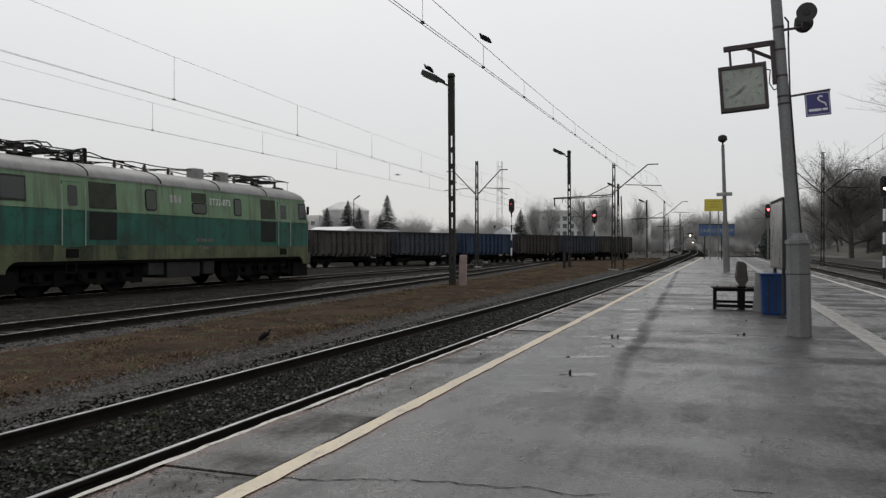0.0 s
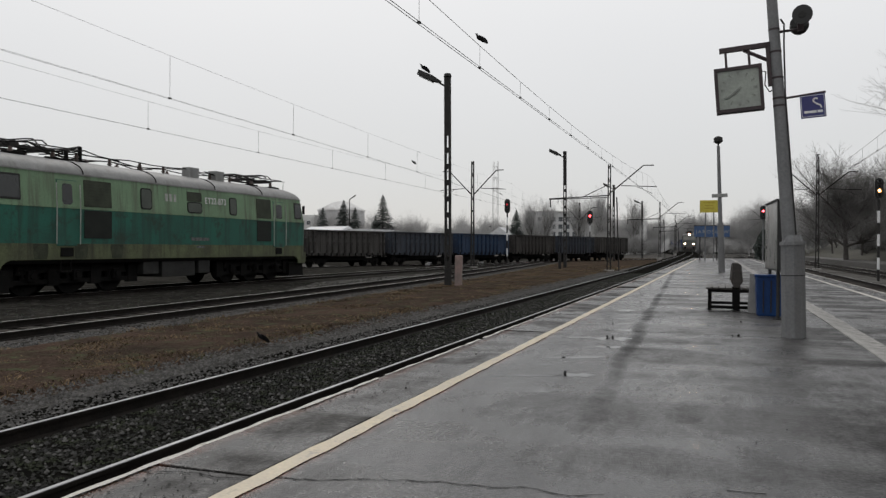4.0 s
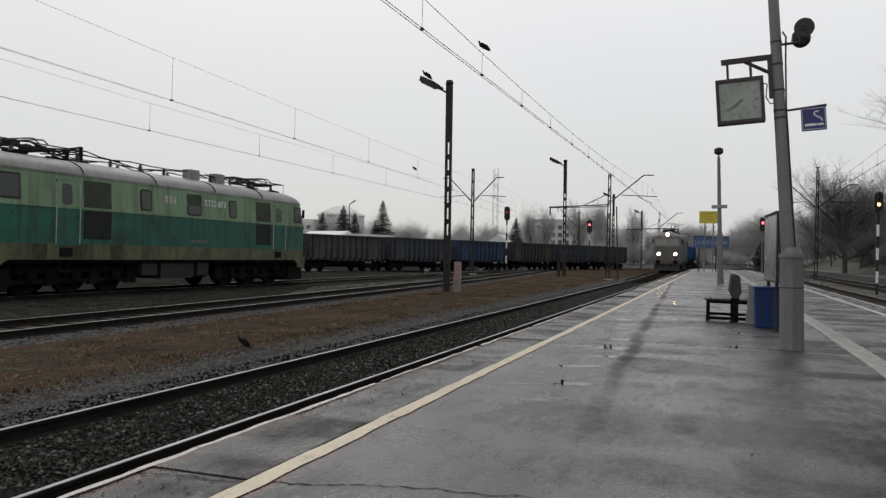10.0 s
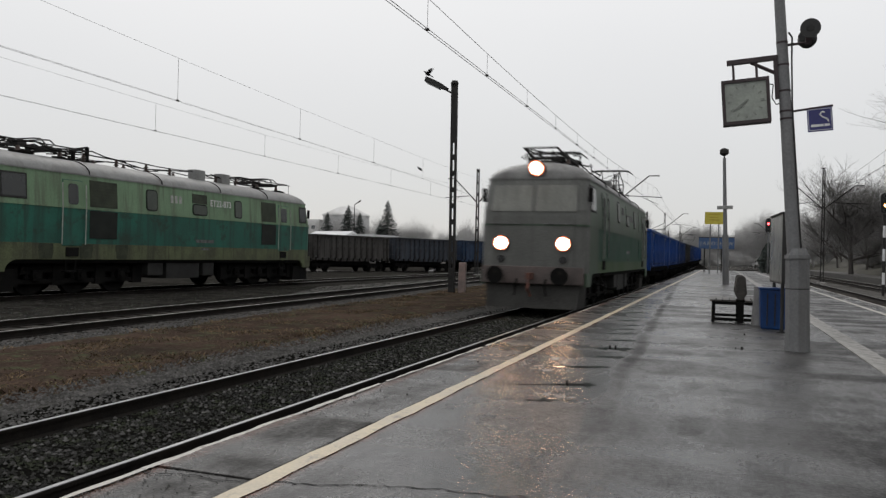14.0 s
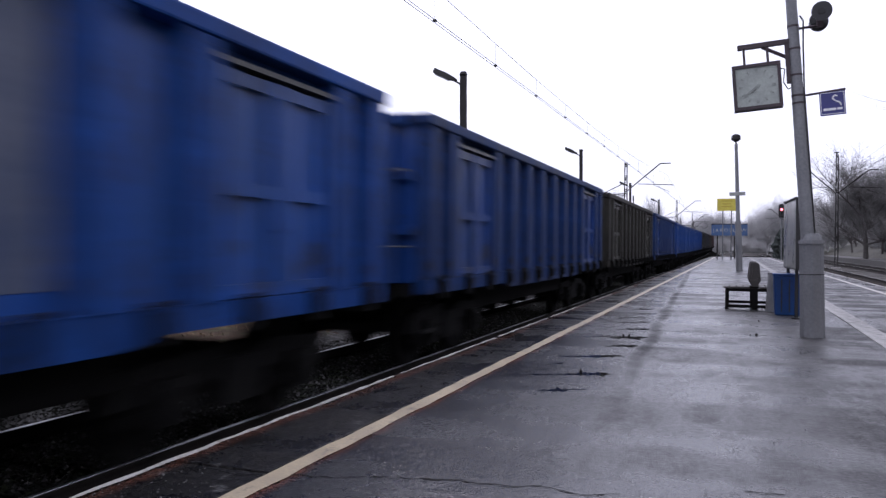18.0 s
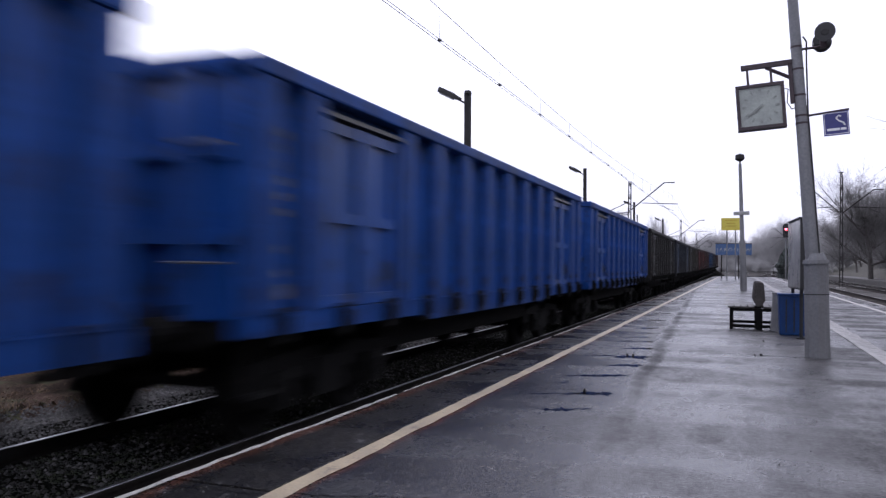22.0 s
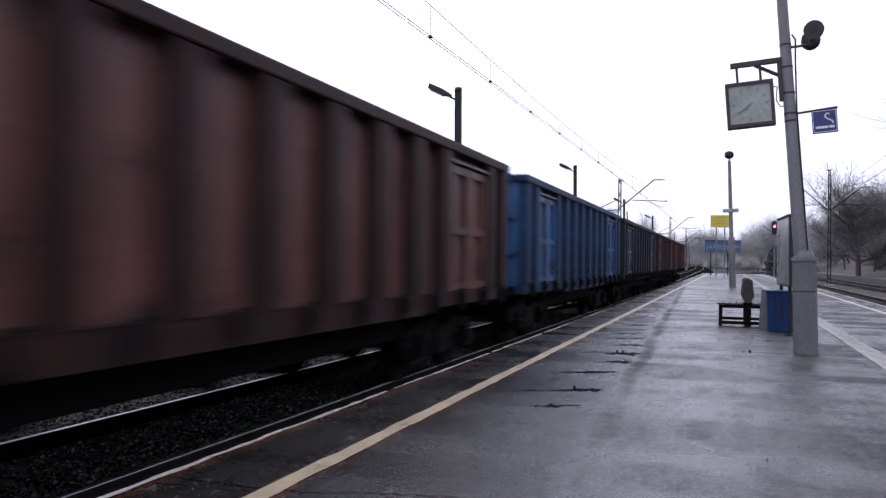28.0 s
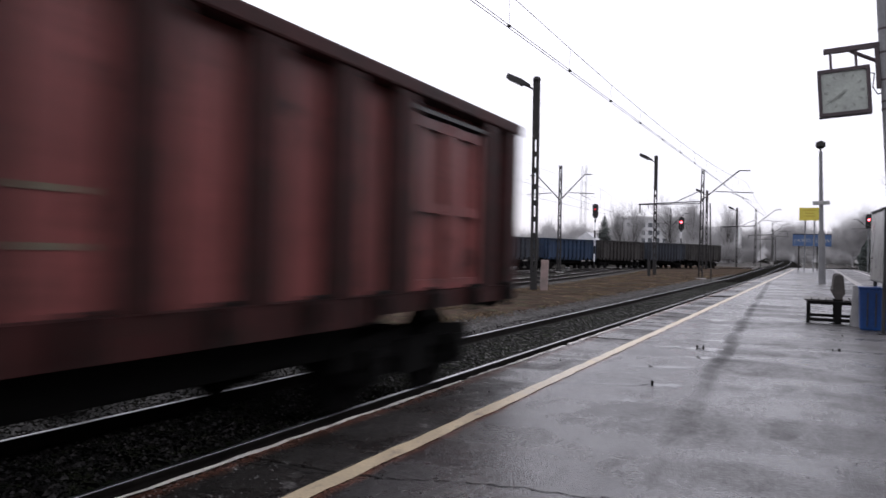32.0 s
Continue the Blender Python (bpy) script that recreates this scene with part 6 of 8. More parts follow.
BLOCKS = {0: ((1.04, 2.74, 0.6, 1, 0.2, 0.13, STENCIL), (1.04, 2.45, 0.62, 1, 0.2, 0.12, STENCIL), (-5.86, 2.3, 0.3, 4, 0.15, 0.06, STENCIL)),
          1: ((1.04, 2.72, 0.6, 2, 0.26, 0.1, STENCIL_OCHRE), (-5.86, 2.3, 0.3, 5, 0.15, 0.06, STENCIL), (-5.86, 1.5, 0.3, 2, 0.12, 0.06, STENCIL_OCHRE)),
          2: ((-5.86, 2.35, 0.3, 3, 0.14, 0.06, STENCIL_OCHRE), (2.05, 1.7, 0.5, 2, 0.14, 0.06, STENCIL)),
          3: ((-5.86, 2.0, 0.3, 2, 0.16, 0.07, STENCIL), (0.0, 1.9, 0.5, 3, 0.15, 0.07, STENCIL)),
          4: ((-5.86, 2.3, 0.3, 4, 0.15, 0.06, STENCIL_OCHRE), (-2.05, 2.3, 0.5, 3, 0.15, 0.07, STENCIL)),
          5: ((-5.86, 2.55, 0.32, 5, 0.13, 0.07, STENCIL), (-5.86, 1.6, 0.3, 3, 0.12, 0.06, STENCIL_OCHRE)),
          6: ((-5.86, 2.65, 0.34, 6, 0.13, 0.08, STENCIL), (-5.86, 1.7, 0.3, 2, 0.2, 0.07, STENCIL)),
          7: ((-5.86, 2.5, 0.34, 4, 0.13, 0.08, STENCIL_OCHRE), (-5.86, 1.8, 0.3, 2, 0.4, 0.08, STENCIL), (-3.02, 2.68, 0.5, 2, 0.14, 0.06, STENCIL_OCHRE)),
          8: ((-5.86, 2.3, 0.3, 4, 0.15, 0.05, STENCIL_OCHRE),),
          9: ((-1.04, 2.0, 0.6, 4, 0.17, 0.07, STENCIL), (1.04, 2.5, 0.5, 2, 0.14, 0.06, STENCIL_OCHRE)),
          10: ((0.0, 2.0, 0.55, 3, 0.16, 0.07, STENCIL_OCHRE),),
          11: ((-1.04, 1.95, 0.5, 4, 0.15, 0.07, STENCIL_OCHRE),),
          12: ((-5.86, 2.0, 0.3, 3, 0.16, 0.06, STENCIL_OCHRE),),
          13: ((-1.3, 2.1, 0.64, 5, 0.19, 0.1, STENCIL_OCHRE), (2.05, 2.62, 0.5, 2, 0.15, 0.09, STENCIL_OCHRE), (1.04, 1.55, 0.4, 2, 0.12, 0.06, STENCIL)),
          14: ((-1.04, 2.1, 0.64, 5, 0.19, 0.1, STENCIL_OCHRE), (2.05, 2.62, 0.5, 2, 0.15, 0.09, STENCIL_OCHRE), (0.0, 1.7, 0.45, 4, 0.12, 0.07, STENCIL)),
          15: ((0.0, 2.1, 0.6, 3, 0.19, 0.12, STENCIL_OCHRE), (1.04, 2.0, 0.5, 4, 0.13, 0.06, STENCIL_OCHRE)),
          16: ((-1.04, 2.1, 0.55, 2, 0.2, 0.08, STENCIL_OCHRE), (0.0, 1.85, 0.55, 2, 0.3, 0.04, STENCIL_OCHRE))}
for k, blocks in BLOCKS.items():
    for n, block in enumerate(blocks):
        stencil_rows(TRAIN[k], *block, 100 * k + n)
part("wall_patch", Geo().box(W_HALF, W_HALF + 0.005, 1.75, 2.35, 1.3, 2.95), DUSTED, TRAIN[1], "dust-greyed wall panel")
gon_u = Vector((GON_B.x - GON_A.x, GON_B.y - GON_A.y, 0)).normalized()
gon_yaw = -math.degrees(math.atan2(gon_u.x, gon_u.y))
PARKED = [PARKED_GREY, PARKED_DARK, PARKED_GREY, PARKED_SLATE, PARKED_BLUE, PARKED_DARK, PARKED_SLATE, PARKED_GREY]
for i, paint in enumerate(PARKED):
    d = -16.2 + 10.0 * i
    c = Vector((GON_A.x, GON_A.y, 0)) + gon_u * d
    lab = {PARKED_BLUE: "parked short blue open gondola wagon", PARKED_SLATE: "parked short slate-blue open gondola wagon", PARKED_GREY: "parked short grey-brown open gondola wagon", PARKED_DARK: "parked short dark grey open gondola wagon"}[paint]
    wagon_copy(proto, pose(c.x, c.y, far_z(c.y), 0, 0, gon_yaw) @ Matrix.Diagonal((1, 0.71, 1, 1)), paint, lab, "wagons parked in the yard")
for o in [proto, *proto.children_recursive]:
    bpy.data.objects.remove(o)


# ---- on the platform ----
S = 1.275


def enlarge(ob, s):
    """Makes a thing larger about its foot, with its parts."""
    done = set()
    for o in ob.children_recursive:
        if o.data and o.data.name not in done:
            o.data.transform(Matrix.Scale(s, 4))
            done.add(o.data.name)
        o.matrix_basis = Matrix.Translation(o.matrix_basis.translation * (s - 1)) @ o.matrix_basis
    return ob


def clock_pole():
    foot_m = pose(1.005, 11.6, 0, 0, -1.2, 0)
    m = pose(1.0755, 11.6, 0, 0, -4.2, 0)
    pole = thing("clock_pole", "grey steel platform pole, leaning a little, with a wider foot", "pole", foot_m)
    part("foot", Geo().cyl((0, 0, -0.02), (0, 0, 1.0), 0.122, 0.118, n=8).cyl((0, 0, 0.98), (0, 0, 1.02), 0.13, 0.126, n=8).cyl((0, 0, 1.02), (0, 0, 1.09), 0.108, 0.085, n=8), GALV, pole, "octagonal grey pole foot")
    part("foot_joint", Geo().cyl((0, 0, 0.655), (0, 0, 0.665), 0.1215, n=8), DARKSTEEL, pole, "dark joint round the foot")
    arm_up = foot_m.inverted() @ m
    up = arm_up @ pose(-0.045, 0, 0)
    arm_up.translation /= S
    up.translation /= S
    part("shaft", Geo().cyl((0, 0, 0.98), (0, 0, 8.5), 0.068, 0.03, n=24), GALV, pole, smooth=True, at=up)
    for z in (2.48, 2.56, 2.78, 3.06, 3.3):
        part("clamp", Geo().cyl((0, 0, z - 0.011), (0, 0, z + 0.011), 0.071 - 0.005 * (z - 1), n=20), BROWNSTEEL, pole, at=up)
    part("cable", Geo().tube([(0.07, -0.02, 3.4), (0.1, -0.03, 3.34), (0.085, -0.02, 3.1), (0.065, -0.02, 2.6), (0.07, -0.02, 1.06)], 0.009, 6), BLACKPAINT, pole, at=up)
    br = Geo().box(-0.53, -0.07, -0.03, 0.03, 3.05, 3.1).box(-0.13, -0.09, -0.03, 0.03, 2.63, 3.06).box(-0.48, -0.455, -0.02, 0.02, 2.885, 3.06).box(-0.245, -0.22, -0.02, 0.02, 2.885, 3.06)
    br.cyl((-0.28, 0, 3.05), (-0.1, 0, 2.9), 0.02, n=6)
    br.v = [(x - (0.07 if x < -0.2 else 0.0), y, z + 0.075) for x, y, z in br.v]
    part("clock_bracket", br, BROWNSTEEL, pole, "dark brown clock bracket", at=arm_up)
    clock = thing("station_clock", "square station clock with a pale greenish face in a dark frame", "clock", m @ pose(-0.427 * S, 0, 2.705 * S))
    half, dep = 0.243, 0.075
    fr = Geo()
    for x0, x1, z0, z1 in ((-half, half, half - 0.035, half), (-half, half, -half, -half + 0.035), (-half, -half + 0.035, -half + 0.035, half - 0.035), (half - 0.035, half, -half + 0.035, half - 0.035)):
        fr.box(x0, x1, -dep, dep, z0, z1)
    part("frame", fr, BROWNSTEEL, clock, "dark brown square frame")
    part("face", Geo().box(-half + 0.034, half - 0.034, -dep + 0.018, dep - 0.018, -half + 0.034, half - 0.034), CLOCKFACE, clock, "pale greenish clock face")
    for i in range(12):
        a = radians(30 * i)
        c = Vector((0.165 * math.sin(a), -dep + 0.015, 0.165 * math.cos(a)))
        w = 0.013 if i % 3 == 0 else 0.008
        part("hour_mark", Geo().box(-w, w, -0.002, 0.004, -0.02, 0.02), CLOCKMARK, clock, at=Matrix.Translation(c) @ pose(0, 0, 0, 0, 30 * i))
    part("hour_pointer", Geo().box(-0.011, 0.011, -0.002, 0.004, -0.02, 0.09), CLOCKMARK, clock, at=pose(0.0, -dep + 0.011, 0, 0, 222))
    part("minute_pointer", Geo().box(-0.009, 0.009, -0.002, 0.004, -0.03, 0.165), CLOCKMARK, clock, at=pose(0.0, -dep + 0.007, 0, 0, 234))
    part("lead", Geo().tube([(half, 0, 0.17), (half + 0.04, 0, 0.16), (half + 0.02, 0, 0.02), (half + 0.06, 0, -0.06), (half + 0.12, 0, -0.04)], 0.006, 5), BLACKPAINT, clock, "thin black lead")
    sp = thing("loudspeaker", "pair of dark round horn loudspeakers on a bracket", "loudspeaker", m @ pose(0.235 * S, 0, 3.37 * S))
    part("bracket", Geo().cyl((-0.27, 0, -0.1), (-0.02, 0, -0.1), 0.014, n=6).box(-0.04, 0.02, -0.03, 0.03, -0.12, 0.0), BROWNSTEEL, sp)
    for x, y, z, t in ((0.026, -0.06, -0.008, -12), (-0.055, 0.06, -0.008, 160)):
        h = part("horn", Geo().cyl((0, 0, 0), (0, -0.1, 0), 0.05, 0.075, n=18).cyl((0, -0.1, 0), (0, -0.16, 0), 0.075, 0.098, n=18).cyl((0, -0.16, 0), (0, -0.175, 0), 0.1, 0.1, n=18), BLACKPAINT, sp, at=pose(x, y, z, 0, 0, t))
        part("cone", Geo().cyl((0, -0.17, 0), (0, -0.178, 0), 0.06, 0.03, n=16), GREYBOX, h, "grey inner cone")
    sign = thing("smoking_area_sign", "small blue smoking area sign on an arm", "sign", m @ pose(0.29 * S, 0, 2.44 * S))
    part("arm", Geo().cyl((-0.31, 0, 0.112), (0.13, 0, 0.135), 0.012, n=6), BROWNSTEEL, sign)
    part("plate", Geo().box(-0.122, 0.122, -0.008, 0.008, -0.125, 0.125), BLUE_SIGN, sign, "deep blue square plate", bevel=0.004)
    bars = Geo().box(-0.09, 0.03, -0.012, -0.008, -0.075, -0.05).box(0.04, 0.09, -0.012, -0.008, -0.075, -0.05)
    part("cigarette", bars, SIGN_WHITE, sign, "white cigarette pictogram")
    smoke = Geo().tube([(0.08, -0.01, -0.03), (0.07, -0.01, 0.0), (0.03, -0.01, 0.02), (0.0, -0.01, 0.05), (0.02, -0.01, 0.08), (0.05, -0.01, 0.07)], 0.008, 6)
    part("smoke_mark", smoke, SIGN_WHITE, sign, "white smoke pictogram")
    part("rim", Geo().box(-0.11, 0.11, -0.0105, -0.008, 0.108, 0.113).box(-0.11, 0.11, -0.0105, -0.008, -0.113, -0.108).box(-0.113, -0.108, -0.0105, -0.008, -0.113, 0.113).box(0.108, 0.113, -0.0105, -0.008, -0.113, 0.113), SIGN_WHITE, sign)


def bench():
    """Two seats back to back along the platform, seen from the end."""
    b = thing("platform_bench", "dark weathered double-sided wooden bench with a leaning back", "bench", pose(0.385, 16.2, 0))
    long = 1.45
    for s in (-1, 1):
        for i in range(4):
            x = s * (0.14 + 0.125 * i)
            part("slat", Geo().box(x - 0.055, x + 0.055, 0, long, 0.405, 0.44), WOOD_DARK, b, bevel=0.008)
        for z, x in ((0.61, 0.075), (0.71, 0.063), (0.81, 0.051)):
            part("back_board", Geo().box(-0.018, 0.018, 0.02, long - 0.02, -0.045, 0.045), WOOD_DARK, b, "dark leaning back board", at=pose(s * x, 0, z, 0, -7 * s, 0), bevel=0.008)
    for y in (0.06, long - 0.06):
        for x in (-0.5, 0.0, 0.5):
            part("leg", Geo().box(x - (0.06 if x == 0 else 0.032), x + (0.06 if x == 0 else 0.032), y - 0.035, y + 0.035, 0, 0.405), BLACKIRON, b, bevel=0.006)
        part("cross_bar", Geo().box(-0.53, 0.53, y - 0.032, y + 0.032, 0.345, 0.403).box(-0.47, 0.47, y - 0.028, y + 0.028, 0.03, 0.085), BLACKIRON, b)
        g = Geo().loft([[(-0.06, y - 0.03, 0.44), (0.06, y - 0.03, 0.44), (0.06, y + 0.03, 0.44), (-0.06, y + 0.03, 0.44)], [(-0.07, y - 0.03, 0.5), (0.07, y - 0.03, 0.5), (0.07, y + 0.03, 0.5), (-0.07, y + 0.03, 0.5)], [(-0.115, y - 0.03, 0.56), (0.115, y - 0.03, 0.56), (0.115, y + 0.03, 0.56), (-0.115, y + 0.03, 0.56)],
                        [(-0.08, y - 0.03, 0.88), (0.08, y - 0.03, 0.88), (0.08, y + 0.03, 0.88), (-0.08, y + 0.03, 0.88)], [(-0.05, y - 0.03, 0.91), (0.05, y - 0.03, 0.91), (0.05, y + 0.03, 0.91), (-0.05, y + 0.03, 0.91)]])
        part("end_post", g, WOOD_DARK, b, "dark rounded end piece of the back", bevel=0.01)


def bins_and_board():
    b = thing("litter_bin", "blue square litter bin", "bin", pose(0.93, 15.3, 0))
    part("body", Geo().loft([[(-.18, -.15, .0), (.18, -.15, .0), (.18, .15, .0), (-.18, .15, .0)], [(-.2, -.17, .55), (.2, -.17, .55), (.2, .17, .55), (-.2, .17, .55)]]), BIN_BLUE, b, bevel=0.02)
    part("rim", Geo().box(-.21, .21, -.18, .18, .54, .58), BIN_BLUE, b, bevel=0.015)
    for x in (-0.1, 0.0, 0.1):
        part("groove", Geo().box(x - .008, x + .008, -.172, -.12, .05, .5), BLACKPAINT, b)
    g = thing("grey_litter_bin", "grey tapered steel litter bin beside the blue one", "bin", pose(0.74, 15.95, 0))
    part("body", Geo().cyl((0, 0, 0), (0, 0, 0.55), 0.135, 0.1, n=16), BIN_GREY, g, smooth=True)
    part("rim", Geo().cyl((0, 0, 0.54), (0, 0, 0.57), 0.108, n=16), BIN_GREY, g)


def notice_board():
    """Long flat case along the platform on two posts."""
    n = thing("timetable_cabinet", "long grey timetable cabinet with a black end on posts", "notice board", pose(0.965, 14.2, 0, 0, 0, 3.4))
    for y in (0.25, 1.35):
        part("post", Geo().cyl((0.05, y, 0), (0.05, y, 0.86), 0.03, n=10).cyl((0.05, y, 0.0), (0.05, y, 0.02), 0.08, n=12), BLACKPAINT, n)
    part("case", Geo().box(0.0, 0.1, 0, 1.6, 0.83, 2.02), BLACKPAINT, n, "black cabinet case", bevel=0.008)
    for x0, x1 in ((-0.008, 0.002), (0.098, 0.108)):
        part("front", Geo().box(x0, x1, 0.03, 1.57, 0.86, 1.985), BOARD_GREY, n, "pale grey glazed front", bevel=0.003)
    part("hood", Geo().box(-0.02, 0.12, -0.01, 1.61, 2.02, 2.04), BLACKPAINT, n)


def far_signs():
    p = thing("platform_lamp", "slim grey platform lamp post with a round head", "lamp post", pose(0.28, 42.8, 0, 0, -1.9, 0))
    part("pole", Geo().cyl((0, 0, -0.02), (0, 0, 2.0), 0.13, 0.12, n=14).cyl((0, 0, 2.0), (0, 0, 5.1), 0.085, 0.06, n=14), GALV, p, smooth=True)
    part("neck", Geo().cyl((0, 0, 5.1), (0, 0, 5.25), 0.03, n=8), DARKSTEEL, p)
    part("head", Geo().cyl((0, 0, 5.2), (0, 0, 5.28), 0.08, 0.18, n=14).cyl((0, 0, 5.28), (0, 0, 5.44), 0.18, 0.17, n=14).cyl((0, 0, 5.44), (0, 0, 5.5), 0.17, 0.06, n=14), DARKSTEEL, p, "dark round lamp head")
    part("plate", Geo().box(-0.3, 0.3, -0.14, -0.1, 3.02, 3.17), BOARD_GREY, p, "small pale number plate", bevel=0.02)
    for x in (-0.16, 0.12):
        part("mark", Geo().box(x - 0.05, x + 0.05, -0.15, -0.142, 3.06, 3.13), CLOCKMARK, p)
    s = thing("station_name_sign", "blue station name sign with white letters on two posts", "sign", pose(-0.44, 86.5, 0))
    for x in (-0.92, 0.4):
        part("post", Geo().cyl((x, 0.06, 0), (x, 0.06, 2.8), 0.05, n=8), DARKSTEEL, s)
    part("panel", Geo().box(-1.38, 1.38, -0.03, 0.03, 1.92, 2.82), BLUE_STATION, s, "blue enamel panel", bevel=0.01)
    # white letters in a duller colour that carries the haze
    lettering("name", "JAROSŁAW", 0.4, PALE_MARK, s, pose(0.02, -0.035, 2.34, 90, 0, 0), "white station name", 1.4)
    part("frame", Geo().box(-1.4, 1.4, -0.05, 0.05, 2.82, 2.88), DARKSTEEL, s, "dark top rail")
    y = thing("yellow_sign", "yellow platform sign with faded markings on two posts", "sign", pose(-0.68, 79.2, 0))
    for x in (-0.25, 0.35):
        part("post", Geo().cyl((x, 0.05, 0), (x, 0.05, 4.6), 0.045, n=8), GALV, y)
    part("panel", Geo().box(-0.66, 0.64, -0.025, 0.025, 3.68, 4.6), YELLOW_SIGN, y, "yellow enamel panel", bevel=0.01)
    for z, w in ((4.42, 0.4), (4.2, 0.3), (4.0, 0.35)):
        part("mark", Geo().box(-w, w, -0.03, -0.025, z - 0.04, z + 0.04), FADED_YELLOW, y, "faded unreadable writing")


# ---- lamps, masts, signals along the tracks ----
def lattice(g, h, w0, w1, d0=None, step=0.7, leg=0.045, z0=0.0):
    """A lattice post of four corner angles with slanting bars."""
    d0 = d0 or w0
    n = max(2, int(h / step))

    def corner(k, sx, sy):
        f = 1 - (1 - w1 / w0) * k / n
        return Vector((sx * w0 / 2 * f, sy * d0 / 2 * f, z0 + h * k / n))
    for sx in (-1, 1):
        for sy in (-1, 1):
            a, b = corner(0, sx, sy), corner(n, sx, sy)
            g.cyl(a, b, leg, leg * 0.9, n=4)
    for k in range(n):
        for (a, b), (c, d) in ((((-1, -1), (1, -1)), ((1, 1), (-1, 1))), (((-1, -1), (-1, 1)), ((1, 1), (1, -1)))):
            g.cyl(corner(k, *a), corner(k + 1, *b) if k % 2 else corner(k, *b), leg * 0.55, n=4)
            g.cyl(corner(k, *c), corner(k + 1, *d) if k % 2 else corner(k, *d), leg * 0.55, n=4)
    return g


def yard_lamp(name, m, h, group):
    p = thing(name, "tall dark ladder-type concrete lamp post with a slanting lamp head", "lamp post", m, group)
    g = Geo()
    w = 0.085
    for s in (-1, 1):
        g.box(s * w - 0.035, s * w + 0.035, -0.07, 0.07, -0.3, h)
    z = 0.9
    while z < h * 0.72:
        g.box(-w, w, -0.06, 0.06, z - 0.1, z + 0.1)
        z += 0.62
    g.box(-w, w, -0.065, 0.065, h * 0.72, h - 0.02)
    g.box(-w, w, -0.065, 0.065, -0.3, 0.75)
    part("post", g, DARKSTEEL, p, "dark openwork concrete post", bevel=0.0)
    part("cap", Geo().cyl((0, 0, h), (0, 0, h + 0.12), 0.16, 0.12, n=10), DARKSTEEL, p)
    part("arm", Geo().cyl((-0.1, 0, h - 0.35), (-0.35, 0, h - 0.2), 0.035, n=8), DARKSTEEL, p)
    head = Geo().loft([[(-0.3, -0.08, h - 0.24), (-0.3, 0.08, h - 0.24), (-0.26, 0.08, h - 0.14), (-0.26, -0.08, h - 0.14)],
                       [(-0.65, -0.16, h - 0.12), (-0.65, 0.16, h - 0.12), (-0.6, 0.13, h + 0.1), (-0.6, -0.13, h + 0.1)],
                       [(-1.2, -0.16, h + 0.16), (-1.2, 0.16, h + 0.16), (-1.15, 0.11, h + 0.36), (-1.15, -0.11, h + 0.36)]])
    hd = part("lamp_head", head, GREYBOX, p, "grey street lamp head", bevel=0.015)
    part("lens", Geo().loft([[(-0.6, -0.12, h - 0.145), (-0.6, 0.12, h - 0.145), (-0.62, 0.12, h - 0.18), (-0.62, -0.12, h - 0.18)], [(-1.12, -0.12, h + 0.118), (-1.12, 0.12, h + 0.118), (-1.13, 0.12, h + 0.08), (-1.13, -0.12, h + 0.08)]]), LAMP_OFF, hd, "unlit lamp glass")
    return p


def catenary_mast(m, h, arms, group, label="dark lattice catenary mast with slanting cantilever arms"):
    """arms: (sign, reach, wire height) of each cantilever."""
    p = thing("catenary_mast", label, "catenary mast", m, group)
    part("post", lattice(Geo(), h, 0.24, 0.16, 0.22, 0.5), DARKSTEEL, p)
    part("footing", Geo().box(-0.35, 0.35, -0.35, 0.35, -0.5, 0.12), CONCRETE, p, "concrete footing", bevel=0.03)
    for s, reach, wz in arms:
        a = Geo()
        a.cyl((0.1 * s, 0, wz + 0.2), (reach * s * 0.86, 0, wz + 2.2), 0.045, n=6)
        a.cyl((reach * s * 0.86, 0, wz + 2.2), (reach * s * 1.12, 0, wz + 2.2), 0.04, n=6)
        a.cyl((reach * s * 0.3, 0, wz + 0.72), (reach * s * 1.2, 0, wz + 0.6), 0.03, n=6)
        a.cyl((reach * s * 0.7, 0, wz + 0.6), (reach * s * 1.1, 0, wz + 0.1), 0.016, n=5)
        arm = part("cantilever", a, DARKSTEEL, p)
        ins = Geo()
        for i in range(5):
            ins.cyl((s * (0.2 + i * 0.06), 0, wz + 0.28 + 0.07 * i), (s * (0.23 + i * 0.06), 0, wz + 0.31 + 0.07 * i), 0.07, n=8)
        part("insulator", ins, INSUL, arm)
    return p


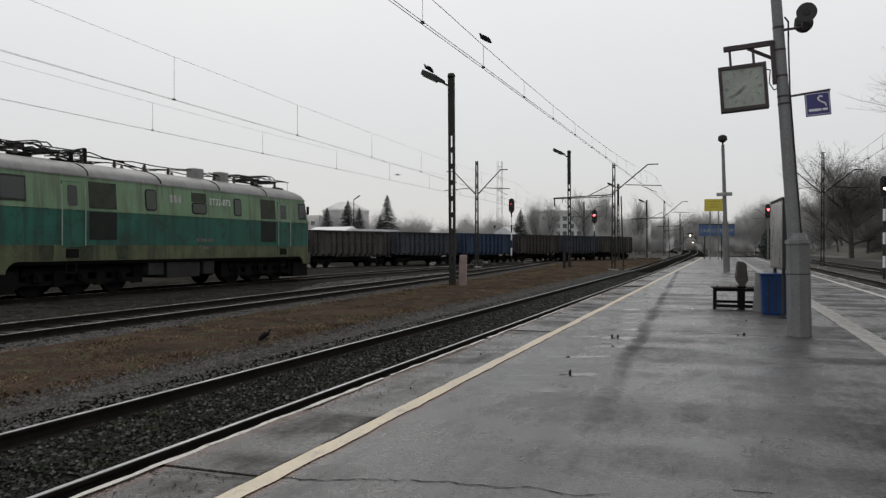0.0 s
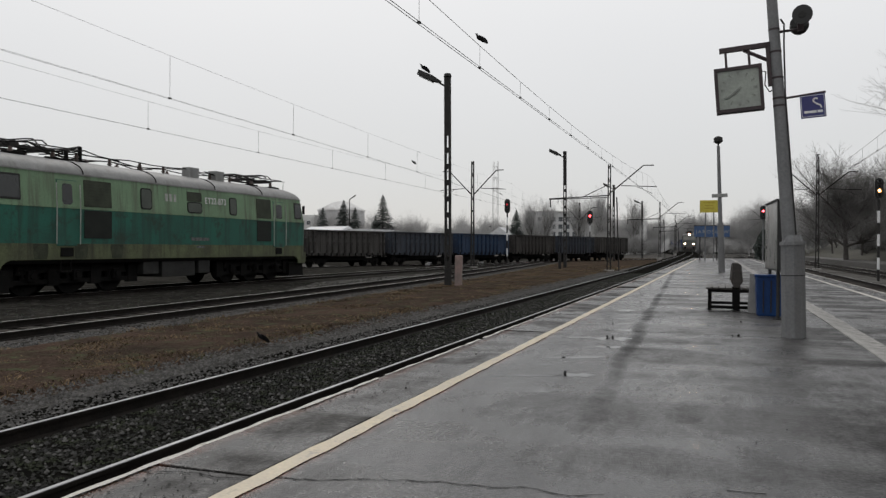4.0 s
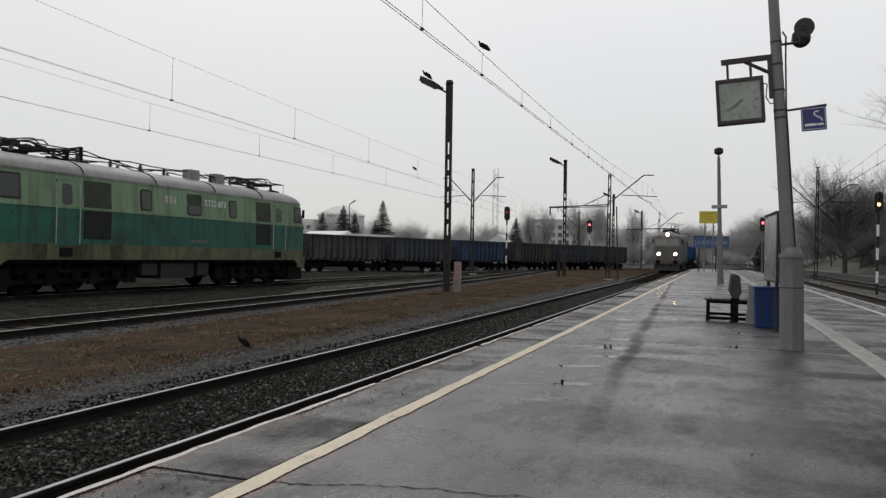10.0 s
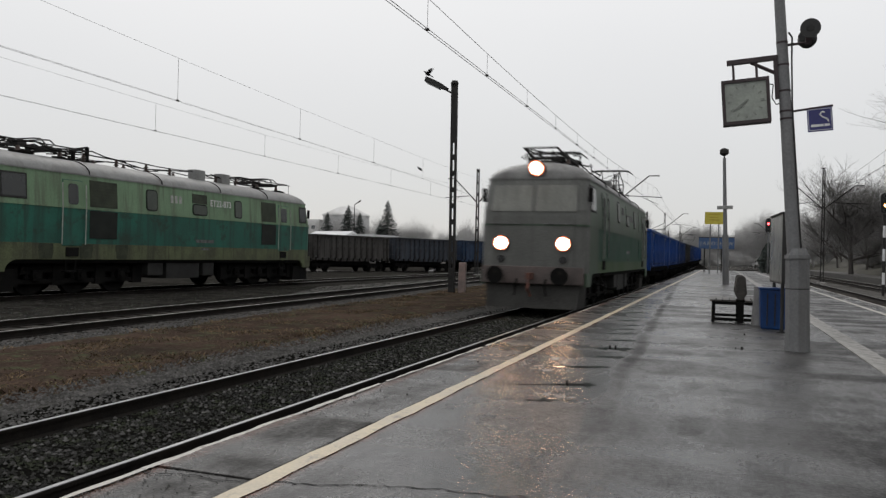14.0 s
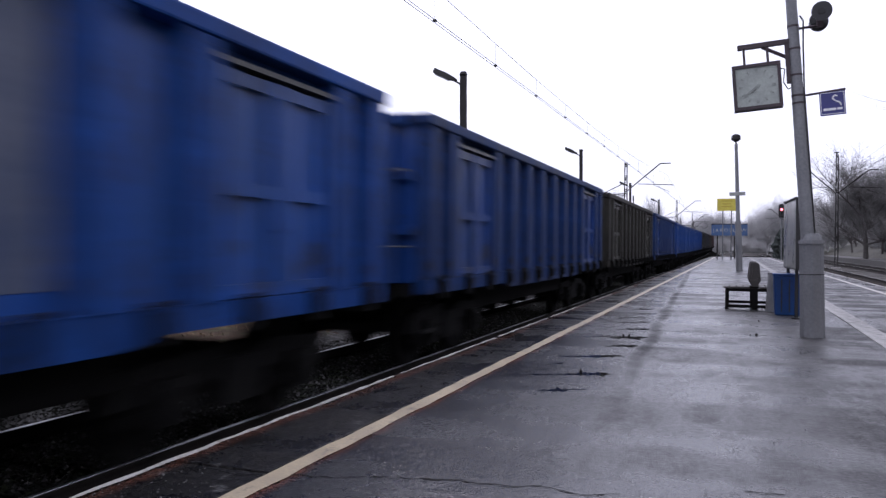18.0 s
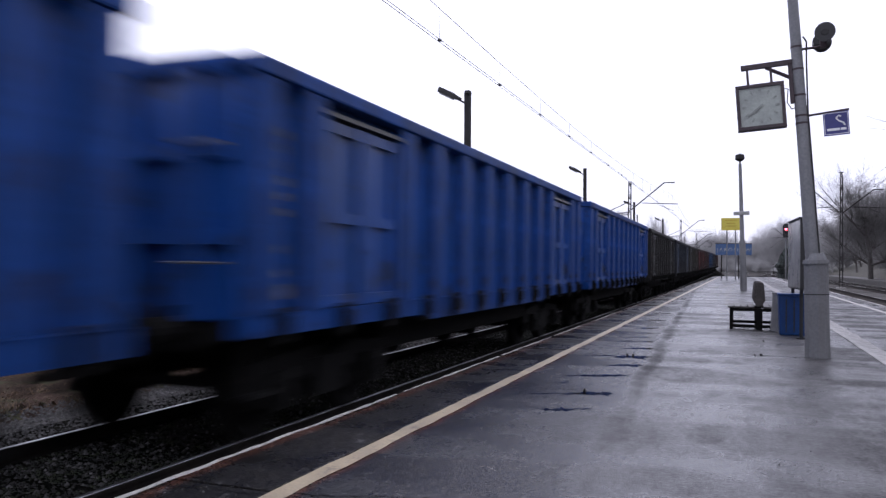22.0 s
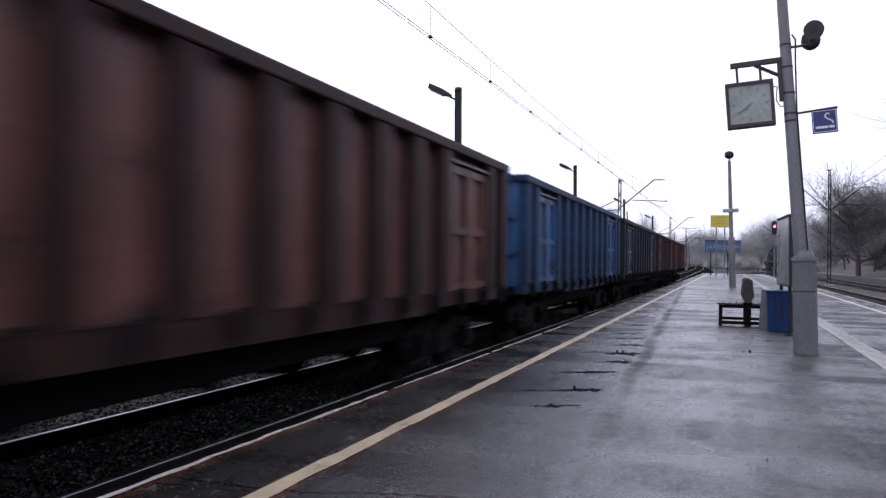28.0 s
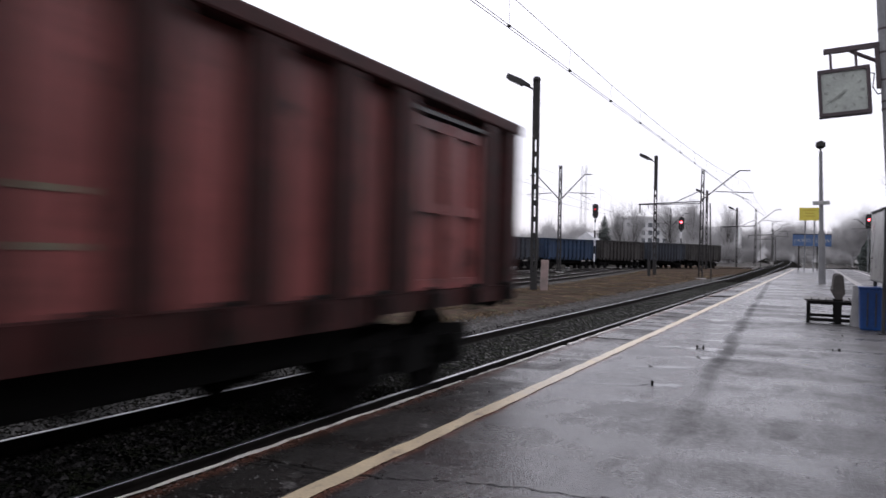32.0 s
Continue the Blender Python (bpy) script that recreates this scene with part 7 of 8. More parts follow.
def light_signal(name, m, h, lit, stripes, label, at_lamp=0, f=1.0):
    """f: size of the signal head."""
    p = thing(name, label, "signal", m)
    n = 7
    for i in range(n):
        z0, z1 = (h - 1.2) * i / n, (h - 1.2) * (i + 1) / n
        part("mast_band", Geo().cyl((0, 0, z0 - (0.4 if i == 0 else 0)), (0, 0, z1), 0.075, n=10), (SIGN_WHITE if i % 2 else DARKSTEEL) if stripes else GALV, p)
    out = []
    for i in range(9):
        a = math.pi * i / 8
        out.append((0.3 * f * math.cos(a), h + (-0.3 + 0.3 * math.sin(a)) * f))
    for i in range(9):
        a = math.pi + math.pi * i / 8
        out.append((0.3 * f * math.cos(a), h + (-1.25 + 0.3 * math.sin(a)) * f))
    part("head", Geo().prism(out, -0.06, 0.1), BLACKPAINT, p, "black rounded signal head")
    for i in range(4):
        z = h - (0.25 + i * 0.36) * f
        v = part("hood", Geo().cyl((0, -0.3, z), (0, -0.06, z), 0.13 * f, 0.13 * f, n=12, caps=False), BLACKPAINT, p)
        mt = lit if i == at_lamp else DARK_LENS
        part("lens", Geo().cyl((0, -0.1, z), (0, -0.07, z), 0.11 * f, n=12), mt, v, "lit lamp" if mt == lit else "dark lamp")
    return p


def wire(g, pts, r):
    t = smooth_tube(pts, r, 5)
    g.add(t.v, t.f)


def catenary(name, x0, xs, contact_z, y0, y1, span, sag, group, twin=True, drop=3.7, flip=False, high=1.45, r=0.0065):
    """Contact and carrying wire with droppers along a track; xs(y) gives the track's x."""
    t = thing(name, "overhead line: contact wire, carrying wire and droppers", "overhead wire", None, group)
    cw, mw, dr = Geo(), Geo(), Geo()
    y = y0
    supports = []
    while y <= y1 + 0.1:
        supports.append(y)
        y += span

    def stag(y):
        k = (y - y0) / span
        i = int(math.floor(k))
        f = k - i
        a, b = (0.3, -0.3) if (i % 2 == 0) != flip else (-0.3, 0.3)
        return a + (b - a) * f

    def mz(y):
        f = ((y - y0) / span) % 1.0
        return contact_z(y) + high - sag * 4 * f * (1 - f)
    ys = [y0 + i * drop for i in range(int((y1 - y0) / drop) + 1)]
    for off in ((-0.035, 0.035) if twin else (0,)):
        cw = Geo()
        wire(cw, [(xs(y) + stag(y) + off, y, contact_z(y)) for y in ys], r)
        part("contact_wire", cw, WIRE, t)
    wire(mw, [(xs(y) + stag(y), y, mz(y)) for y in ys], r)
    for y in ys:
        x = xs(y) + stag(y)
        dr.cyl((x, y, contact_z(y)), (x, y, mz(y)), 0.0045, n=4)
        dr.box(x - 0.03, x + 0.03, y - 0.03, y + 0.03, contact_z(y) - 0.01, contact_z(y) + 0.03)
    part("carrying_wire", mw, WIRE, t)
    part("dropper", dr, WIRE, t, kind="stuff")
    return t



before = set(scene.objects)
clock_pole()
bins_and_board()
far_signs()
for o in set(scene.objects) - before:
    if not o.parent:
        enlarge(o, S)
bench()
notice_board()
G_YL = "lamp posts between the tracks"
for x, y in ((-11.02, 32.3), (-12.22, 66.9), (-12.6, 104), (-12.2, 141)):
    enlarge(yard_lamp("yard_lamp", pose(x, y, GROUND_Z, 0, -0.6, 0), 8.05 if y < 40 else 8.7, G_YL), 1.14)
stub = thing("concrete_stub", "short rough concrete post beside the lamp post", "post", pose(-10.62, 32.5, GROUND_Z - 0.05, 0, 1.0, 8))
part("post", Geo().box(-0.15, 0.15, -0.15, 0.15, 0, 1.45), PINK_STONE, stub, bevel=0.04)
stub2 = thing("concrete_stub", "short dark weathered concrete post in the grass", "post", pose(-11.75, 62, GROUND_Z - 0.05, 0, -1.0, 8))
part("post", Geo().box(-0.11, 0.11, -0.11, 0.11, 0, 1.35), DARKSTEEL, stub2, bevel=0.04)
G_M = "catenary masts"
catenary_mast(pose(-19.4, 63.2, GROUND_Z, 0, -0.3, 0), 9.0, ((-1, 2.4, 6.0), (1, 2.4, 6.0)), G_M, "dark catenary mast with two raised arms")
catenary_mast(pose(-20.6, 125, GROUND_Z), 9.0, ((-1, 2.4, 6.0), (1, 2.4, 6.0)), G_M, "dark catenary mast with two raised arms")
for y in (60, 116, 172, 228):
    x = main_x(y) - 2.8
    mast = catenary_mast(pose(x, y, GROUND_Z + main_rise(y)), 8.1, ((1, 2.9, 5.75),), G_M)
    boom = Geo().cyl((0, 0, 5.75), (-4.6, 0, 5.55), 0.04, n=6).cyl((0, 0, 5.6), (-4.6, 0, 5.5), 0.03, n=6).cyl((0, 0, 6.6), (-1.9, 0, 5.7), 0.03, n=6).cyl((-4.5, 0, 5.5), (-4.5, 0, 4.9), 0.05, n=6).cyl((-3.9, 0, 5.5), (-3.9, 0, 5.2), 0.03, n=6)
    part("boom", boom, DARKSTEEL, mast, "dark horizontal wire boom")
    part("stay", Geo().cyl((0.75, 0, -0.1), (0.55, 0, 5.6), 0.05, n=6), DARKSTEEL, mast, "slim stay beside the post")
for y in (76, 150, 215):
    catenary_mast(pose(8.4, y, GROUND_Z), 10.0, ((-1, 2.6, 6.4), (1, 2.9, 6.4)), G_M)
light_signal("light_signal", pose(-21.5, 82.8, GROUND_Z), 7.05, RED_DIM, True, "tall signal with a black head on a striped mast", 1)
light_signal("light_signal", pose(-15.9, 105, GROUND_Z), 6.75, RED_ON, True, "signal showing red on a black and white mast", 1, 1.15)
light_signal("light_signal", pose(4.66, 89, GROUND_Z), 6.4, RED_ON, False, "signal showing red beyond the platform edge", 1)
light_signal("light_signal", pose(8.68, 50.0, GROUND_Z), 5.85, ORANGE_ON, True, "signal showing an orange light on a striped mast", 2, 0.75)
catenary("overhead_line", 0, lambda y: main_x(y) - 0.08, lambda y: 5.2 + main_rise(y), -72, 258, 66, 0.98, "overhead lines", high=1.38)
catenary("overhead_line", 0, lambda y: RIGHT_TRACKS[0], lambda y: 5.3, -56, 274, 66, 0.9, "overhead lines")
catenary("overhead_line", 0, lambda y: RIGHT_TRACKS[1], lambda y: 5.3, -56, 274, 66, 0.9, "overhead lines")
catenary("overhead_line", 0, yard_near, lambda y: 4.9, -69.35, 194.65, 66, 0.55, "overhead lines", high=1.55, drop=6.6, r=0.0036)
catenary("overhead_line", 0, yard_mid, lambda y: 4.92, -70.3, 193.7, 66, 0.55, "overhead lines", high=1.41, drop=6.5, r=0.0036)


# ---- trees ----
def grow_tree(seed, height, spread=0.55, levels=5, forks=3, upright=0.5, trunk=0.025):
    """Two meshes: trunk with limbs, and the fine twigs of a bare crown."""
    rnd = random.Random(seed)
    wood, twigs = Geo(), Geo()

    def branch(p, d, length, r, level):
        n = 3 if level < 3 else 2
        for i in range(n):
            q = p + d * (length / n)
            r2 = r * 0.86
            (wood if level < 3 else twigs).cyl(p, q, r, r2, n=6 if level < 2 else 3, caps=False)
            p, r = q, r2
            d = (d + Vector((rnd.uniform(-1, 1), rnd.uniform(-1, 1), rnd.uniform(-0.5, 0.9))) * 0.14).normalized()
            if level + 1 < levels:
                for _ in range(forks if level < 3 else 2):
                    side = Vector((rnd.uniform(-1, 1), rnd.uniform(-1, 1), rnd.uniform(-0.2, 0.6)))
                    nd = (d * (1 - spread) + side.normalized() * spread + Vector((0, 0, upright * 0.4))).normalized()
                    branch(p, nd, length * rnd.uniform(0.5, 0.78), r * rnd.uniform(0.45, 0.65), level + 1)
        if level + 1 < levels:
            branch(p, d, length * 0.72, r * 0.8, level + 1)
    branch(Vector((0, 0, -0.3)), Vector((rnd.uniform(-.06, .06), rnd.uniform(-.06, .06), 1)).normalized(), height * 0.32, height * trunk, 0)
    return wood.mesh("trunk", BARK), twigs.mesh("crown", TWIG)


def tree_at(meshes, x, y, z, turn, label, group="", tilt=0.0):
    t = thing("bare_tree", label, "tree", pose(x, y, z, tilt, 0, turn), group)
    part("trunk", meshes[0], BARK, t)
    part("crown", meshes[1], TWIG, t, "bare grey-brown winter twigs")
    return t


def fir_meshes(seed, h):
    rnd = random.Random(seed)
    trunk = Geo().cyl((0, 0, -0.3), (0, 0, h), h * 0.016, 0.02, n=7)
    vs, fs = [], []
    z = h * 0.1
    while z < h * 0.985:
        f = 1 - z / h
        reach = h * 0.36 * f ** 0.85 * rnd.uniform(0.75, 1.15)
        for _ in range(15):
            a = rnd.uniform(0, 6.28)
            ca, sa = math.cos(a), math.sin(a)
            droop = rnd.uniform(-0.35, 0.1)
            for k in range(5):
                u0, u1 = k / 5, (k + 1.4) / 5
                w = reach * 0.3 * (1.15 - u0) * rnd.uniform(0.6, 1.3)
                j = rnd.uniform(-0.06, 0.06) * reach
                b = len(vs)
                for u, s in ((u0, 0), (u1 * 0.8, 1), (u1 * 0.8, -1), (u1, 0)):
                    vs.append((ca * reach * u - sa * (w * s + j), sa * reach * u + ca * (w * s + j), z + droop * reach * u * u - (0.12 * w if s else 0) + rnd.uniform(-.03, .03) * h * .2))
                fs += [(b, b + 1, b + 3), (b, b + 3, b + 2)]
        z += h * 0.024 * (0.5 + f)
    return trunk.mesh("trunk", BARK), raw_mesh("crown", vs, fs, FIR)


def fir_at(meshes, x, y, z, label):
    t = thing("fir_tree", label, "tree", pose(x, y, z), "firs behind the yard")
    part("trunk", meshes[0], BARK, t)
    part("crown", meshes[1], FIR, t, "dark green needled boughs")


def build_trees():
    rnd = random.Random(21)
    bank_trees, beyond = "bare trees on the bank", "bare trees beyond the yard"
    big = grow_tree(4, 15.5, 0.66, 6, 3, 0.35, 0.02)
    tree_at(big, 14.9, 106, 0.3, 0, "large bare spreading tree on the grass bank", bank_trees)
    big[1].materials[0] = TWIG
    big2 = grow_tree(9, 19, 0.62, 6, 3, 0.3, 0.016)
    tree_at(big2, 24.5, 70, 1.2, 70, "tall bare tree leaning over the bank", bank_trees)
    tree_at(big2, 24, 122, 0.8, 200, "tall bare tree on the grass bank", bank_trees)
    edge_tree = grow_tree(18, 27, 0.66, 6, 3, 0.25, 0.017)
    edge_tree[1].materials[0] = BARK
    tree_at(edge_tree, 23.8, 83, 0.6, 40, "very tall bare tree at the edge of the bank", bank_trees)
    mids = [grow_tree(30 + i, 13.5, 0.6, 5, 4, 0.45, 0.013) for i in range(4)]
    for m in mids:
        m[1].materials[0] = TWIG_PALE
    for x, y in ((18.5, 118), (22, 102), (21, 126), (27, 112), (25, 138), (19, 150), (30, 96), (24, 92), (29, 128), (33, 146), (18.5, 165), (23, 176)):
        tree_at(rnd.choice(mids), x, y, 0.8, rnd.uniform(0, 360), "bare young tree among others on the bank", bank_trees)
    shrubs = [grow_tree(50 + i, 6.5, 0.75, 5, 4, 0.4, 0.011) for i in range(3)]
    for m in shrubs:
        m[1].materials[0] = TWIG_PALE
    for i in range(24):
        y = rnd.uniform(80, 165)
        tree_at(rnd.choice(shrubs), rnd.uniform(18, 27) + 0.02 * (y - 80), y, rnd.uniform(0.1, 0.9), rnd.uniform(0, 360), "bare tangled shrub on the grass bank", "shrubs on the bank")
    for i in range(8):
        y = rnd.uniform(68, 112)
        tree_at(rnd.choice(shrubs), rnd.uniform(19, 24) + 0.03 * (y - 68), y, rnd.uniform(0.3, 0.9), rnd.uniform(0, 360), "bare tangled shrub on the grass bank", "shrubs on the bank")
    # unseen trees and shrubs added behind the camera to dim the low sky
    for i in range(16):
        tree_at(rnd.choice(mids), rnd.uniform(22, 30), -70 + 7.5 * i + rnd.uniform(-3, 3), 3.6, rnd.uniform(0, 360), "bare young tree among others on the bank", bank_trees)
    for i in range(34):
        tree_at(rnd.choice(shrubs), rnd.uniform(18.5, 23), -75 + 3.8 * i + rnd.uniform(-2, 2), 1.4, rnd.uniform(0, 360), "bare tangled shrub on the grass bank", "shrubs on the bank")
    # beyond the parked wagons, with distance haze put into their twig colour
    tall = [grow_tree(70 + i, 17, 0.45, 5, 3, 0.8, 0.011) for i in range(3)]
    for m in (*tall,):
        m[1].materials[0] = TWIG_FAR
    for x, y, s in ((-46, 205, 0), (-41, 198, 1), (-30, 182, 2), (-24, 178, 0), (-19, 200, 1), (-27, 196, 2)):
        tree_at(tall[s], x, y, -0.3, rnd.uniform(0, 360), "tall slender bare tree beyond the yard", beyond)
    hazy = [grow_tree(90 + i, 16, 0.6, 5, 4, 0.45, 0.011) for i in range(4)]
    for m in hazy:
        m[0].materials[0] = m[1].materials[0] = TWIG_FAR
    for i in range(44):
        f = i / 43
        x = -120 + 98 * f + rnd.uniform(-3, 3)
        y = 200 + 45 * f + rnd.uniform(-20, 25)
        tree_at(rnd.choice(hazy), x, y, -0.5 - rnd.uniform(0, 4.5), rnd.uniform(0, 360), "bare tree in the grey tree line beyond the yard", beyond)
    for i in range(18):
        tree_at(rnd.choice(shrubs), -21 + rnd.uniform(-4, 4), 150 + rnd.uniform(-8, 50), -0.4, rnd.uniform(0, 360), "bare trackside shrub near the line's bend", "shrubs beside the line")
    for i in range(22):
        tree_at(rnd.choice(hazy), 4 + rnd.uniform(-22, 30), 265 + rnd.uniform(-25, 45), -0.5, rnd.uniform(0, 360), "bare grey tree at the line's end", "bare trees at the line's end")
    for i in range(9):
        tree_at(rnd.choice(hazy), 7 + 1.9 * i + rnd.uniform(-1, 1), 190 + rnd.uniform(-10, 18), -0.5, rnd.uniform(0, 360), "bare grey tree at the line's end", "bare trees at the line's end")
    # horizon wood takes the same haze-pale colour
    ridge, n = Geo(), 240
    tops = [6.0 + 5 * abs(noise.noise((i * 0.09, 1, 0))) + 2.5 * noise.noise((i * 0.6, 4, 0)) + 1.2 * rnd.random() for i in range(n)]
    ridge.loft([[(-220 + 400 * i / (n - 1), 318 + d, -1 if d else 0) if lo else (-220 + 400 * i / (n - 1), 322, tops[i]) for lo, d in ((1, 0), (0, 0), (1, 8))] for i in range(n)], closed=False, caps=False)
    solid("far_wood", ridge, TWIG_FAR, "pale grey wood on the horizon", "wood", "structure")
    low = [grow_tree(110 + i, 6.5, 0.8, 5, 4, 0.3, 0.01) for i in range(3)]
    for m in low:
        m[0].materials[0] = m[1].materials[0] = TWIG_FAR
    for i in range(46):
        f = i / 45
        tree_at(rnd.choice(low), -60 + 105 * f + rnd.uniform(-2, 2), 225 + rnd.uniform(-8, 8), -0.6, rnd.uniform(0, 360), "low thicket in haze-pale grey", "thicket in the distance")
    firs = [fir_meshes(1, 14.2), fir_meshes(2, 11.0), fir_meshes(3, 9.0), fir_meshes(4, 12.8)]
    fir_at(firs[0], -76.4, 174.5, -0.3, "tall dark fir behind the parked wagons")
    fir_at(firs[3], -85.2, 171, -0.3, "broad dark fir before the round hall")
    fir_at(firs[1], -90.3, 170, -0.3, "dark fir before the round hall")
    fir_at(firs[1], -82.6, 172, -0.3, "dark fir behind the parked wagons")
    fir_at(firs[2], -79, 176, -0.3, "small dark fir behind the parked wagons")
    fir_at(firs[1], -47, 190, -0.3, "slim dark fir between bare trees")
    thuja = thing("thuja", "small dense dark conifer beside the station tracks", "tree", pose(5.9, 112, GROUND_Z))
    part("trunk", Geo().cyl((0, 0, 0), (0, 0, 3.6), 0.09, 0.03, n=7), BARK, thuja)
    vs, fs = [], []
    for _ in range(2600):
        z = 0.25 + 4.1 * rnd.random()
        k = (z - 0.25) / 4.2
        a = rnd.uniform(0, 6.28)
        reach = 1.25 * math.sin(math.pi * min(1, 0.22 + 0.8 * k)) ** 0.7 * (0.85 + 0.3 * noise.noise((math.cos(a) * 1.5, math.sin(a) * 1.5, z * 1.2))) * rnd.uniform(0.75, 1.05)
        c = Vector((reach * math.cos(a), reach * math.sin(a), z))
        u = Vector((rnd.uniform(-1, 1), rnd.uniform(-1, 1), rnd.uniform(-0.3, 1))).normalized() * 0.15
        v = u.cross(Vector((rnd.uniform(-1, 1), rnd.uniform(-1, 1), 0.3))).normalized() * 0.09
        b = len(vs)
        vs += [tuple(c - u), tuple(c + v), tuple(c + u), tuple(c - v)]
        fs.append((b, b + 1, b + 2, b + 3))
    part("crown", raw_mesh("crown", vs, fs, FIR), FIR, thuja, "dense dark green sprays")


# ---- far buildings ----
def far_windows(parent, x0, x1, y, z0, z1, nx, nz, w, h):
    me = Geo().box(-w / 2, w / 2, -0.05, 0.05, -h / 2, h / 2).mesh("window", WINDOW_FAR)
    for i in range(nx):
        for j in range(nz):
            part("window", me, WINDOW_FAR, parent, at=pose(x0 + (x1 - x0) * (i + 0.5) / nx, y, z0 + (z1 - z0) * (j + 0.5) / nz))


def build_far_buildings():
    hall = thing("round_hall", "many-sided grey industrial hall with a shallow peaked roof", "building", pose(-120.4, 240, -0.5))
    part("drum", Geo().cyl((0, 0, 0), (0, 0, 13.6), 8.0, n=12), WALL_GREY, hall)
    part("dome", Geo().loft([[(8.3 * math.cos(a) * c, 8.3 * math.sin(a) * c, 13.6 + 3.4 * s) for a in [2 * math.pi * i / 12 for i in range(12)]] for c, s in ((1, 0), (0.97, 0.15), (0.3, 0.94), (0.05, 1.0))]), WALL_PALE, hall)
    part("annex", Geo().box(-21, -7, -6, 6, 0, 12.2), WALL_PALE, hall)
    far_windows(hall, -20, -8, -6.02, 5, 11, 5, 2, 1.4, 1.3)
    blk = thing("office_block", "grey flat-roofed block behind bare trees", "building", pose(-44, 235, -0.5))
    part("wall", Geo().box(-11, 8, 0, 14, 0, 12.4), WALL_GREY, blk)
    part("roof", Geo().box(-11.4, 8.4, -0.4, 14.4, 12.4, 12.9), WALL_PALE, blk)
    part("wing", Geo().box(8, 24, 2, 14, 0, 10.2), WALL_PALE, blk)
    far_windows(blk, -10, 7, -0.02, 2.5, 11.5, 8, 4, 1.2, 1.3)
    shed = thing("long_shed", "long low shed with a pale sheet roof", "building", pose(-57, 118, -0.4))
    part("wall", Geo().box(-10, 3, 0, 9, 0, 3.7), WALL_GREY, shed)
    part("roof", Geo().loft([[(-10.4, -0.5, 3.7), (-10.4, 4.5, 5.0), (-10.4, 9.5, 3.7)], [(-3, -0.5, 3.75), (-3, 4.5, 5.1), (-3, 9.5, 3.75)]]), ROOF_PALE, shed, "pale corrugated sheet roof")
    part("low_roof", Geo().box(-2.98, -0.9, -0.5, 9.5, 3.72, 4.1).box(-0.8, 3.4, -0.5, 9.5, 3.72, 4.5), ROOF_PALE, shed, "lower pale sheet roof")
    hut = thing("small_house", "small pale house behind the parked wagons", "building", pose(-50, 185, -0.4))
    part("wall", Geo().box(-3, 3, 0, 6, 0, 4.2), WALL_PALE, hut)
    part("roof", Geo().loft([[(-3.4, -0.4, 4.2), (0, -0.4, 6.6), (3.4, -0.4, 4.2)], [(-3.4, 6.4, 4.2), (0, 6.4, 6.6), (3.4, 6.4, 4.2)]]), ROOF_PALE, hut)
    far_windows(hut, -2.4, 2.4, -0.02, 1.2, 3.4, 2, 1, 0.9, 1.2)
    tow = thing("lattice_tower", "tall pale lattice tower in the haze", "tower", pose(-88, 319, -0.5))
    part("frame", lattice(Geo(), 38, 2.2, 1.8, 2.2, 2.2, 0.1), WALL_PALE, tow)
    lamp2 = thing("street_lamp", "street lamp beyond the parked wagons", "lamp post", pose(-70.9, 145, -0.4))
    part("pole", Geo().cyl((0, 0, 0), (0, 0, 11.3), 0.12, 0.08, n=8), DARKSTEEL, lamp2)
    part("lamp_head", Geo().cyl((0, 0, 11.2), (1.3, 0, 12.0), 0.07, 0.16, n=8), DARKSTEEL, lamp2)
    # small trackside boxes
    for x, y in ((-24.5, 66), (-26.5, 72), (-23.0, 78)):
        b = thing("point_motor", "small pale trackside box", "trackside box", pose(x, y, GROUND_Z, 0, 0, rnd0.uniform(-20, 20)), "trackside boxes")
        part("case", Geo().box(-0.18, 0.18, -0.16, 0.16, 0, 0.2), STENCIL, b, bevel=0.05)
        part("lid", Geo().box(-0.2, 0.2, -0.18, 0.18, 0.2, 0.24), SIGN_WHITE, b, bevel=0.02)


rnd0 = random.Random(2)


